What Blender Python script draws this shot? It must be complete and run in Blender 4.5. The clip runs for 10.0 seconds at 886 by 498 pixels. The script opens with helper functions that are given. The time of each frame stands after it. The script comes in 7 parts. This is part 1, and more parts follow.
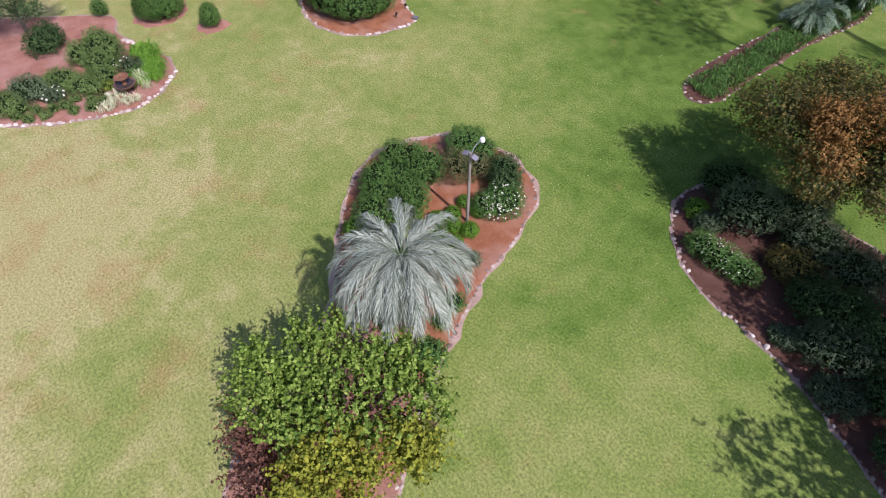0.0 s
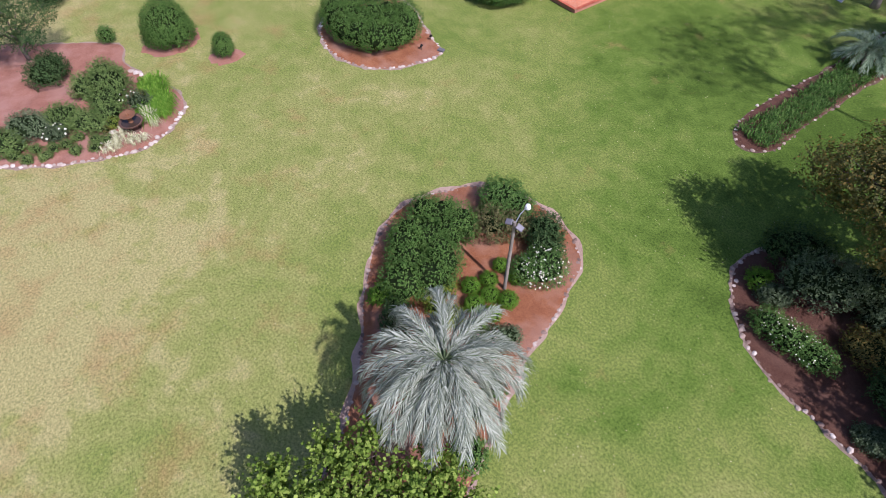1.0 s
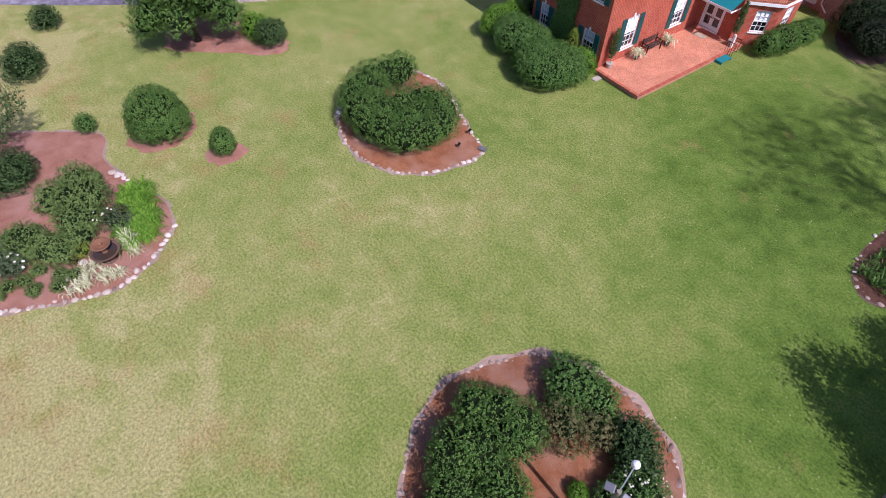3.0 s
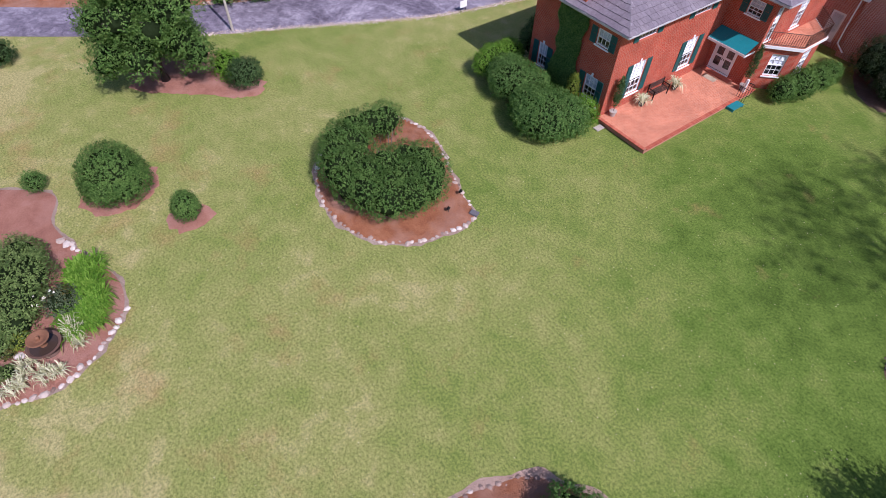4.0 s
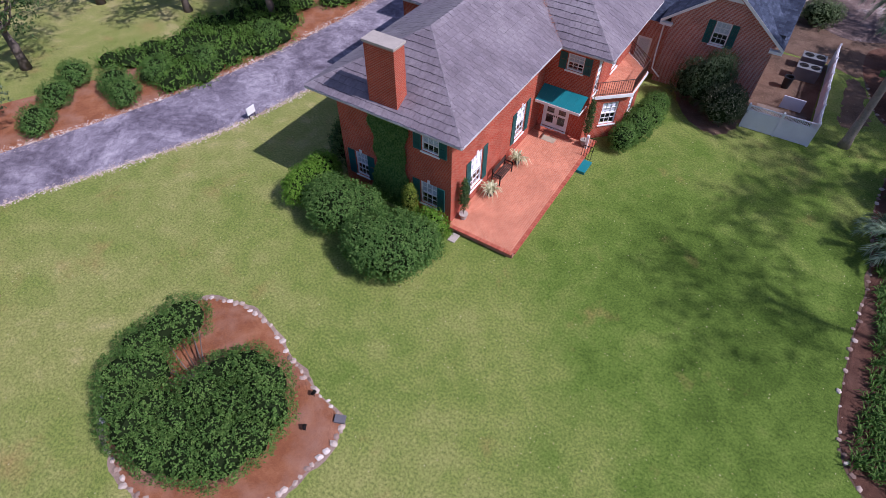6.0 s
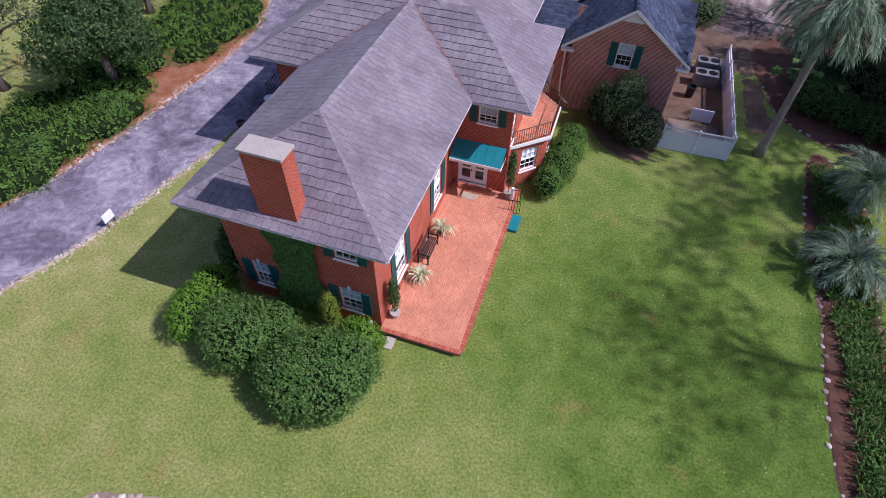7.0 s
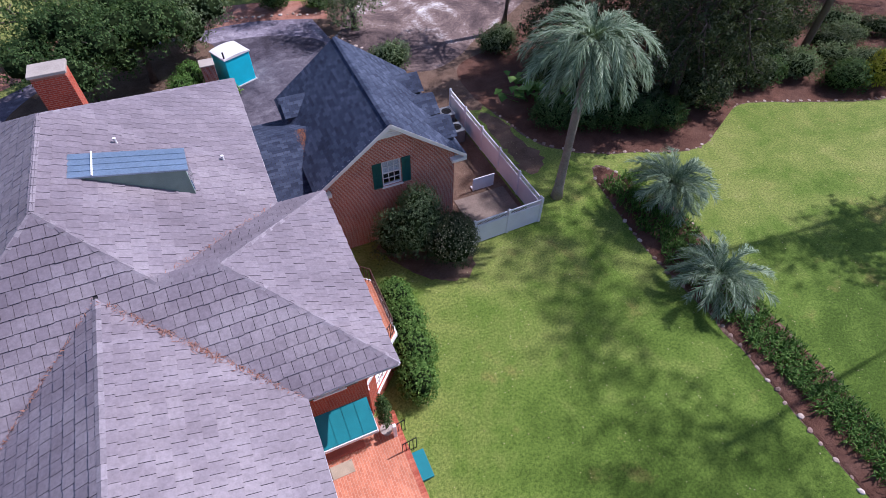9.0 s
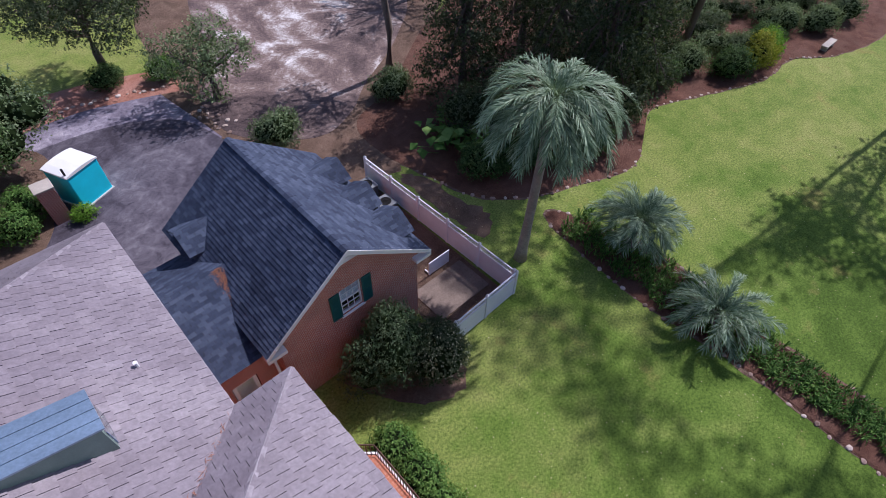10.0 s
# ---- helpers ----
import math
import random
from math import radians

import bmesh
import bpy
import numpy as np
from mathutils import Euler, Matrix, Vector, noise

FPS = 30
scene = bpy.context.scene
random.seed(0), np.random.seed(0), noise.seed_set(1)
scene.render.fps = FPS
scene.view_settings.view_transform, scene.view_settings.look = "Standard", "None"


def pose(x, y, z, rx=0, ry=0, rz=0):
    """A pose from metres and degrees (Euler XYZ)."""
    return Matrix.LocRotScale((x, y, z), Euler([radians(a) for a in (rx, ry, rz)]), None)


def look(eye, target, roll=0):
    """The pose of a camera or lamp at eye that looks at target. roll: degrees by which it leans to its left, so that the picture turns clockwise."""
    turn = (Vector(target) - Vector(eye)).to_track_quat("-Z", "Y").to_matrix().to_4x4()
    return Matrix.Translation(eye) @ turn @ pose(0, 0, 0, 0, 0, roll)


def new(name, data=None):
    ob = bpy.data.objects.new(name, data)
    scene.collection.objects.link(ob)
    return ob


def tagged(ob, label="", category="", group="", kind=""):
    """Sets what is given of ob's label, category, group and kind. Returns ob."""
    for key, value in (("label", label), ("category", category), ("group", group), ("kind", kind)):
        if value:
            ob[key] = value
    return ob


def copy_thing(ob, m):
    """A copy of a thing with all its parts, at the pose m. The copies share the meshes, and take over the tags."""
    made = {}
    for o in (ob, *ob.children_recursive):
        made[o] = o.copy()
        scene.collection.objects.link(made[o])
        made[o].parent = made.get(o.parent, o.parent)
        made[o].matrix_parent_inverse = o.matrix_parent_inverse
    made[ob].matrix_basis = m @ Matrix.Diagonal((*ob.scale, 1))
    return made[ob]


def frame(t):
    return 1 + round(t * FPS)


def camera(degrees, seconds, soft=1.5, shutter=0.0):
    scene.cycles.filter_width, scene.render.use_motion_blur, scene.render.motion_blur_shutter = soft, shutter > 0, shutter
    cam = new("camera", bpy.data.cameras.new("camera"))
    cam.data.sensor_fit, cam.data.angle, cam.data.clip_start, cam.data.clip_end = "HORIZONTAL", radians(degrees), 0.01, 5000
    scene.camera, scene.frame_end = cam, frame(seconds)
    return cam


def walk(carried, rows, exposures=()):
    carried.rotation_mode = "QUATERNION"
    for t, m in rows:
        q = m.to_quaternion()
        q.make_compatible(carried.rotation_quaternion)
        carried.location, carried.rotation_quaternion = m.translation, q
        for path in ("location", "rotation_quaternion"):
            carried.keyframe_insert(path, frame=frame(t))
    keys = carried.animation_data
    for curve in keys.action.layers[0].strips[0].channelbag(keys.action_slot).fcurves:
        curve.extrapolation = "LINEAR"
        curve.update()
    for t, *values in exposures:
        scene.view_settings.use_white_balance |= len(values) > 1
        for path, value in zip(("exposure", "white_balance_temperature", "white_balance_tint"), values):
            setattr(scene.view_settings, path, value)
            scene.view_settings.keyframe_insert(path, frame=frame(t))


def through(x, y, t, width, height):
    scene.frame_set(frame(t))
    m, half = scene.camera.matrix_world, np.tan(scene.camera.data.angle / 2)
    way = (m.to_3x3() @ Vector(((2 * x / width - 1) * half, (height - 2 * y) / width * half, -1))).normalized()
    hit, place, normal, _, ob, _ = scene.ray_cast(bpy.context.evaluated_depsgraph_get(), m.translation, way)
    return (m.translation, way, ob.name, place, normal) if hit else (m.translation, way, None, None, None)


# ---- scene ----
cam = camera(78.9, 10.0, soft=0.65)

PATH = [
    (0, (29.071, -31.966, 20.301), (28.086, -31.216, 18.730), -0.3),
    (0.5, (27.159, -31.490, 20.227), (26.164, -30.740, 18.662), -0.0),
    (1, (25.162, -30.744, 20.105), (24.157, -29.997, 18.546), 0.1),
    (1.5, (23.030, -29.829, 20.018), (22.017, -29.079, 18.465), 0.3),
    (2, (20.850, -28.872, 19.909), (19.828, -28.118, 18.364), 0.5),
    (2.5, (18.630, -27.948, 19.819), (17.595, -27.189, 18.286), 0.6),
    (2.7, (17.719, -27.518, 19.847), (16.683, -26.763, 18.312), 0.5),
    (3.8, (13.258, -24.279, 20.315), (12.234, -23.532, 18.768), 1.6),
    (4, (12.618, -23.652, 20.299), (11.601, -22.889, 18.755), 1.6),
    (4.5, (11.116, -22.014, 20.308), (10.131, -21.198, 18.770), 1.6),
    (5, (9.559, -20.283, 20.222), (8.645, -19.371, 18.694), 1.4),
    (5.5, (7.836, -18.342, 20.228), (7.033, -17.319, 18.709), 1.1),
    (5.7, (7.232, -17.526, 20.257), (6.467, -16.468, 18.742), 0.8),
    (6.8, (3.395, -12.306, 20.348), (2.936, -11.078, 18.837), 1.2),
    (7, (2.714, -11.181, 20.397), (2.320, -9.941, 18.878), 1.4),
    (7.5, (1.175, -8.311, 20.369), (0.974, -7.025, 18.850), 1.3),
    (8, (-0.223, -5.161, 20.441), (-0.179, -3.860, 18.923), 1.3),
    (8.5, (-1.300, -1.843, 20.458), (-0.999, -0.574, 18.941), 1.1),
    (9, (-1.964, 1.591, 20.386), (-1.415, 2.784, 18.877), 0.8),
    (9.5, (-2.270, 5.253, 20.217), (-1.517, 6.339, 18.715), 1.0),
    (10, (-2.015, 8.944, 20.102), (-1.095, 9.895, 18.602), 1.4),
]
EXPOSURE = [(0, 0.28, 5850, 24), (2.5, 0.20, 5800, 26), (4.5, 0.08, 5800, 27), (5.5, 0.0, 5750, 27), (7, 0.08, 5700, 27), (8.5, 0.36, 5700, 26), (9.5, 0.23, 5770, 23), (10, 0.12, 5800, 22)]
walk(cam, [(t, look(eye, target, roll)) for t, eye, target, roll in PATH], EXPOSURE)

# ---- world, sun, exposure ----
SUN_ELEVATION, SUN_HEADING = radians(49), radians(88)  # heading clockwise from +Y
world = bpy.data.worlds.new("sky")
scene.world = world
world.use_nodes = True
nt = world.node_tree
sky = nt.nodes.new("ShaderNodeTexSky")
sky.sky_type, sky.sun_disc = "NISHITA", False
sky.sun_elevation, sky.sun_rotation = SUN_ELEVATION, SUN_HEADING
nt.links.new(sky.outputs[0], nt.nodes["Background"].inputs[0])
nt.nodes["Background"].inputs[1].default_value = 0.10
sun = new("sun", bpy.data.lights.new("sun", "SUN"))
sun.data.energy, sun.data.angle, sun.data.color = 4.3, radians(0.6), (1.0, 0.95, 0.87)
to_sun = Vector((math.sin(SUN_HEADING) * math.cos(SUN_ELEVATION), math.cos(SUN_HEADING) * math.cos(SUN_ELEVATION), math.sin(SUN_ELEVATION)))
sun.matrix_world = look(to_sun * 60, (0, 0, 0))


# ---- materials ----
def material(name, rough=0.8, metal=0.0, spec=0.3):
    m = bpy.data.materials.new(name)
    m.use_nodes = True
    p = m.node_tree.nodes["Principled BSDF"]
    p.inputs["Roughness"].default_value, p.inputs["Metallic"].default_value = rough, metal
    p.inputs["Specular IOR Level"].default_value = spec
    return m, m.node_tree.nodes, m.node_tree.links, p


def ramp(nodes, links, src, stops):
    r = nodes.new("ShaderNodeValToRGB")
    while len(r.color_ramp.elements) < len(stops):
        r.color_ramp.elements.new(0.5)
    for e, (pos, col) in zip(r.color_ramp.elements, stops):
        e.position, e.color = pos, (*col, 1)
    links.new(src, r.inputs[0])
    return r.outputs[0]


def noise_tex(nodes, links, scale, detail=4.0, rough=0.6, vec=None, distort=0.0):
    n = nodes.new("ShaderNodeTexNoise")
    n.inputs["Scale"].default_value, n.inputs["Detail"].default_value = scale, detail
    n.inputs["Roughness"].default_value, n.inputs["Distortion"].default_value = rough, distort
    if vec is not None:
        links.new(vec, n.inputs["Vector"])
    return n.outputs["Fac"]


def world_pos(nodes):
    return nodes.new("ShaderNodeNewGeometry").outputs["Position"]


def mix_rgb(nodes, links, fac, a, b, kind="MIX"):
    x = nodes.new("ShaderNodeMix")
    x.data_type, x.blend_type = "RGBA", kind
    for sock, v in ((x.inputs[0], fac), (x.inputs[6], a), (x.inputs[7], b)):
        if hasattr(v, "links"):
            links.new(v, sock)
        elif isinstance(v, (int, float)):
            sock.default_value = v
        else:
            sock.default_value = (*v, 1)
    return x.outputs[2]


def maths(nodes, links, op, a, b=0.0):
    x = nodes.new("ShaderNodeMath")
    x.operation = op
    for sock, v in ((x.inputs[0], a), (x.inputs[1], b)):
        if hasattr(v, "links"):
            links.new(v, sock)
        else:
            sock.default_value = v
    return x.outputs[0]


def bump(nodes, links, p, height, strength=0.4, dist=0.02):
    b = nodes.new("ShaderNodeBump")
    b.inputs["Strength"].default_value, b.inputs["Distance"].default_value = strength, dist
    links.new(height, b.inputs["Height"])
    links.new(b.outputs[0], p.inputs["Normal"])


def plain(name, col, rough=0.6, metal=0.0, vary=0.12, scale=6.0, spec=0.4, bumpy=0.15):
    """A painted, stone or metal surface with mottling at two scales."""
    m, n, l, p = material(name, rough, metal, spec)
    pos = world_pos(n)
    big = noise_tex(n, l, scale * 0.25, 3, vec=pos)
    fine = noise_tex(n, l, scale * 6, 4, vec=pos)
    both = maths(n, l, "ADD", maths(n, l, "MULTIPLY", big, 0.6), maths(n, l, "MULTIPLY", fine, 0.4))
    dark, light = [c * (1 - 1.6 * vary) for c in col], [min(1, c * (1 + 1.6 * vary)) for c in col]
    l.new(ramp(n, l, both, [(0.3, dark), (0.7, light)]), p.inputs["Base Color"])
    if bumpy:
        bump(n, l, p, fine, bumpy, 0.01)
    return m


def grass_material():
    """Mown lawn: broad soft drifts of green, straw and rust under fine low-contrast blades."""
    m, n, l, p = material("lawn_grass", 0.9, 0, 0.12)
    pos = world_pos(n)
    broad = noise_tex(n, l, 0.055, 4, 0.55, pos, 0.6)
    patch = noise_tex(n, l, 0.20, 5, 0.60, pos, 0.8)
    mid = noise_tex(n, l, 0.85, 5, 0.62, pos, 0.3)
    fine = noise_tex(n, l, 9.0, 4, 0.62, pos)
    blade = noise_tex(n, l, 24.0, 3, 0.75, pos)
    sep = n.new("ShaderNodeSeparateXYZ")
    l.new(pos, sep.inputs[0])
    # drier towards the south and west of the garden, lusher between the house and the palms; haze in the west and soft
    # shade in the east are put into these tones too
    east = maths(n, l, "MINIMUM", maths(n, l, "MAXIMUM", maths(n, l, "MULTIPLY", maths(n, l, "SUBTRACT", sep.outputs[0], 2.0), 0.011), 0.0), 0.20)
    dry = maths(n, l, "MAXIMUM", maths(n, l, "MULTIPLY", maths(n, l, "ADD", sep.outputs[1], 11.0), -0.0132), 0.0)
    # west lightening: dry grass, and the pale haze there put into the colour
    west = maths(n, l, "MINIMUM", maths(n, l, "MAXIMUM", maths(n, l, "MULTIPLY", maths(n, l, "ADD", sep.outputs[0], 6.0), -0.010), 0.0), 0.11)
    south = maths(n, l, "MINIMUM", maths(n, l, "MAXIMUM", maths(n, l, "MULTIPLY", maths(n, l, "SUBTRACT", 8.0, sep.outputs[1]), 0.1), 0.0), 1.0)
    dry = maths(n, l, "SUBTRACT", maths(n, l, "MAXIMUM", dry, west), maths(n, l, "MULTIPLY", east, south))
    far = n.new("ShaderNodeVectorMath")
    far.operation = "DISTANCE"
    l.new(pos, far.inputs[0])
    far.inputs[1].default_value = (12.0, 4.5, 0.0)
    # greener grass, its tone also darkened for the soft tree shade
    lush_shade = ramp(n, l, maths(n, l, "MULTIPLY", far.outputs["Value"], 0.05), [(0.22, (0.21, 0.21, 0.21)), (0.88, (0, 0, 0))])
    # same mix of green and soft shade east of the strip bed
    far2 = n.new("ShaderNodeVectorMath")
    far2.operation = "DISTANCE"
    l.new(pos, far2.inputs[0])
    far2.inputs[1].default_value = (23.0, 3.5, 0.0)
    lush_shade = maths(n, l, "MAXIMUM", lush_shade, ramp(n, l, maths(n, l, "MULTIPLY", far2.outputs["Value"], 0.05), [(0.22, (0.30, 0.30, 0.30)), (0.66, (0, 0, 0))]))
    k = maths(n, l, "ADD", maths(n, l, "MULTIPLY", patch, 0.62), maths(n, l, "SUBTRACT", maths(n, l, "ADD", dry, -0.18), lush_shade))
    k = maths(n, l, "ADD", k, maths(n, l, "ADD", maths(n, l, "MULTIPLY", mid, 0.54), maths(n, l, "MULTIPLY", broad, 0.62)))
    base = ramp(n, l, k, [(0.30, (0.064, 0.112, 0.016)), (0.50, (0.114, 0.180, 0.030)), (0.70, (0.194, 0.238, 0.058)), (0.90, (0.272, 0.282, 0.092)), (1.10, (0.362, 0.330, 0.142))])
    rust = noise_tex(n, l, 0.30, 5, 0.66, pos)
    rust = ramp(n, l, maths(n, l, "ADD", rust, maths(n, l, "MULTIPLY", dry, 0.34)), [(0.60, (0, 0, 0)), (0.82, (0.72, 0.72, 0.72))])
    base = mix_rgb(n, l, rust, base, (0.325, 0.200, 0.090))
    k2 = maths(n, l, "ADD", maths(n, l, "MULTIPLY", fine, 0.5), maths(n, l, "MULTIPLY", blade, 0.5))
    tone = ramp(n, l, k2, [(0.37, (0.40, 0.46, 0.38)), (0.5, (0.97, 0.97, 0.97)), (0.63, (1.58, 1.49, 1.53))])
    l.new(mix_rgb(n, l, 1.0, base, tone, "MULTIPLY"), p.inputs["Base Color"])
    bump(n, l, p, maths(n, l, "ADD", fine, blade), 0.6, 0.03)
    return m


def mulch_material(name, dark, mid, light, wash=(0.40, 0.26, 0.22)):
    """Loose straw, sand or soil: coarse litter over broad faded areas."""
    m, n, l, p = material(name, 0.95, 0, 0.1)
    pos = world_pos(n)
    a = noise_tex(n, l, 0.9, 5, 0.65, pos, 0.5)
    b = noise_tex(n, l, 14, 6, 0.82, pos, 2.0)
    c = noise_tex(n, l, 45, 3, 0.8, pos, 1.0)
    k = maths(n, l, "ADD", maths(n, l, "MULTIPLY", a, 0.30), maths(n, l, "MULTIPLY", b, 0.45))
    k = maths(n, l, "ADD", k, maths(n, l, "MULTIPLY", c, 0.25))
    col = ramp(n, l, k, [(0.36, dark), (0.5, mid), (0.64, light)])
    faded = ramp(n, l, noise_tex(n, l, 0.45, 4, 0.6, pos), [(0.45, (0, 0, 0)), (0.72, (0.6, 0.6, 0.6))])
    l.new(mix_rgb(n, l, faded, col, wash), p.inputs["Base Color"])
    bump(n, l, p, b, 0.9, 0.06)
    return m


def brick_material(name, c1, c2, mortar, w=0.215, h=0.075, gap=0.009):
    """Bricks laid along the UV map, which is in metres."""
    m, n, l, p = material(name, 0.85, 0, 0.2)
    uv = n.new("ShaderNodeUVMap").outputs[0]
    t = n.new("ShaderNodeTexBrick")
    l.new(uv, t.inputs["Vector"])
    t.inputs["Scale"].default_value, t.inputs["Brick Width"].default_value, t.inputs["Row Height"].default_value = 1.0, w, h
    t.inputs["Mortar Size"].default_value, t.inputs["Mortar Smooth"].default_value, t.inputs["Bias"].default_value = gap, 0.2, 0.0
    t.inputs["Color1"].default_value, t.inputs["Color2"].default_value, t.inputs["Mortar"].default_value = (*c1, 1), (*c2, 1), (*mortar, 1)
    pos = world_pos(n)
    stain = ramp(n, l, noise_tex(n, l, 0.9, 5, 0.65, pos), [(0.3, (0.78, 0.76, 0.76)), (0.7, (1.12, 1.12, 1.12))])
    grain = ramp(n, l, noise_tex(n, l, 30, 4, 0.7, pos), [(0.3, (0.85, 0.85, 0.85)), (0.7, (1.12, 1.12, 1.12))])
    c = mix_rgb(n, l, 1.0, mix_rgb(n, l, 1.0, t.outputs["Color"], stain, "MULTIPLY"), grain, "MULTIPLY")
    l.new(c, p.inputs["Base Color"])
    bump(n, l, p, maths(n, l, "SUBTRACT", 1.0, t.outputs["Fac"]), 0.5, 0.01)
    return m


def piece_material(name, stops, rough=0.8, fine_scale=14.0, stain_scale=0.35, spec=0.3, own=0.45, streak=0.0):
    """Slates, stones and bricks that are pieces of their own: each takes its own tone."""
    m, n, l, p = material(name, rough, 0, spec)
    pos = world_pos(n)
    each = maths(n, l, "FRACT", maths(n, l, "ADD", n.new("ShaderNodeNewGeometry").outputs["Random Per Island"], n.new("ShaderNodeObjectInfo").outputs["Random"]))
    stain = noise_tex(n, l, stain_scale, 5, 0.65, pos)
    fine = noise_tex(n, l, fine_scale, 5, 0.7, pos)
    k = maths(n, l, "ADD", maths(n, l, "MULTIPLY", each, own), maths(n, l, "MULTIPLY", stain, 1.0 - own))
    c = ramp(n, l, k, stops)
    c = mix_rgb(n, l, 1.0, c, ramp(n, l, fine, [(0.28, (0.76, 0.76, 0.76)), (0.72, (1.18, 1.18, 1.18))]), "MULTIPLY")
    if streak:          # rain streaks down the slope
        stretch = n.new("ShaderNodeVectorMath")
        stretch.operation = "MULTIPLY"
        l.new(pos, stretch.inputs[0])
        stretch.inputs[1].default_value = (0.16, 1.5, 0.16)
        runs = noise_tex(n, l, 1.0, 4, 0.65, stretch.outputs[0])
        lo, hi = 1 - streak, 1 + streak
        c = mix_rgb(n, l, 1.0, c, ramp(n, l, runs, [(0.34, (lo, lo * .97, lo * .95)), (0.66, (hi, hi * .99, hi * .98))]), "MULTIPLY")
    l.new(c, p.inputs["Base Color"])
    bump(n, l, p, fine, 0.35, 0.01)
    return m


def leaf_material(name, stops, rough=0.65, through=0.3, spec=0.12):
    """Foliage: every leaf takes its own tone from the stops, and lets some light through."""
    m, n, l, p = material(name, rough, 0, spec)
    each = n.new("ShaderNodeNewGeometry").outputs["Random Per Island"]
    pos = world_pos(n)
    k = maths(n, l, "ADD", maths(n, l, "MULTIPLY", each, 0.55), maths(n, l, "MULTIPLY", noise_tex(n, l, 1.3, 4, 0.65, pos), 0.55))
    c = ramp(n, l, k, stops)
    l.new(c, p.inputs["Base Color"])
    t = n.new("ShaderNodeBsdfTranslucent")
    l.new(mix_rgb(n, l, 1.0, c, (1.2, 1.25, 0.7), "MULTIPLY"), t.inputs[0])
    x = n.new("ShaderNodeMixShader")
    x.inputs[0].default_value = through
    l.new(p.outputs[0], x.inputs[1])
    l.new(t.outputs[0], x.inputs[2])
    l.new(x.outputs[0], n["Material Output"].inputs[0])
    return m


def glass_material():
    m, n, l, p = material("window_glass", 0.05, 0, 0.6)
    p.inputs["Base Color"].default_value = (0.85, 0.9, 0.95, 1)
    p.inputs["Transmission Weight"].default_value = 1.0
    p.inputs["IOR"].default_value = 1.45
    return m


def asphalt_material(name, tone):
    m, n, l, p = material(name, 0.9, 0, 0.2)
    pos = world_pos(n)
    a = noise_tex(n, l, 0.22, 6, 0.62, pos, 1.2)
    b = noise_tex(n, l, 1.6, 5, 0.7, pos, 0.8)
    f = noise_tex(n, l, 45, 3, 0.7, pos)
    k = maths(n, l, "ADD", maths(n, l, "MULTIPLY", a, 0.6), maths(n, l, "MULTIPLY", b, 0.4))
    c = ramp(n, l, k, [(0.36, (0.088, 0.074, 0.100)), (0.47, (0.172, 0.148, 0.192)), (0.56, (0.288, 0.256, 0.312)), (0.68, (0.50, 0.455, 0.51))])
    crack = noise_tex(n, l, 0.9, 7, 0.6, pos, 2.5)
    crack = maths(n, l, "ABSOLUTE", maths(n, l, "SUBTRACT", crack, 0.5))
    c = mix_rgb(n, l, 1.0, c, ramp(n, l, crack, [(0.0, (0.62, 0.62, 0.62)), (0.012, (1, 1, 1))]), "MULTIPLY")
    c = mix_rgb(n, l, 1.0, c, ramp(n, l, f, [(0.3, (0.8, 0.8, 0.8)), (0.7, (1.2, 1.2, 1.2))]), "MULTIPLY")
    c = mix_rgb(n, l, 1.0, c, (tone, tone, tone), "MULTIPLY")
    l.new(c, p.inputs["Base Color"])
    bump(n, l, p, f, 0.4, 0.01)
    return m


def sand_material():
    """Dark packed dirt with wheel tracks and drifts of white sand."""
    m, n, l, p = material("bare_sand", 0.95, 0, 0.1)
    pos = world_pos(n)
    a = noise_tex(n, l, 0.20, 7, 0.66, pos, 1.6)
    b = noise_tex(n, l, 1.7, 6, 0.72, pos, 2.2)
    f = noise_tex(n, l, 16, 5, 0.8, pos, 1.0)
    track = n.new("ShaderNodeTexWave")
    track.inputs["Scale"].default_value, track.inputs["Distortion"].default_value = 0.12, 12.0
    track.inputs["Detail"].default_value, track.inputs["Detail Scale"].default_value = 3.0, 0.6
    l.new(pos, track.inputs["Vector"])
    k = maths(n, l, "ADD", maths(n, l, "MULTIPLY", a, 0.58), maths(n, l, "MULTIPLY", b, 0.26))
    k = maths(n, l, "ADD", k, maths(n, l, "ADD", maths(n, l, "MULTIPLY", f, 0.10), maths(n, l, "MULTIPLY", track.outputs["Fac"], 0.05)))
    drift = n.new("ShaderNodeVectorMath")
    drift.operation = "DISTANCE"
    l.new(pos, drift.inputs[0])
    drift.inputs[1].default_value = (17.0, 46.5, 0.0)
    k = maths(n, l, "ADD", k, ramp(n, l, maths(n, l, "MULTIPLY", drift.outputs["Value"], 0.05), [(0.1, (0.085, 0.085, 0.085)), (0.55, (0, 0, 0))]))
    c = ramp(n, l, k, [(0.38, (0.070, 0.052, 0.055)), (0.49, (0.150, 0.108, 0.103)), (0.555, (0.25, 0.182, 0.165)), (0.60, (0.44, 0.38, 0.365)), (0.66, (0.76, 0.72, 0.72))])
    c = mix_rgb(n, l, 1.0, c, ramp(n, l, f, [(0.34, (0.72, 0.72, 0.72)), (0.66, (1.22, 1.22, 1.22))]), "MULTIPLY")
    l.new(c, p.inputs["Base Color"])
    bump(n, l, p, b, 0.8, 0.10)
    return m


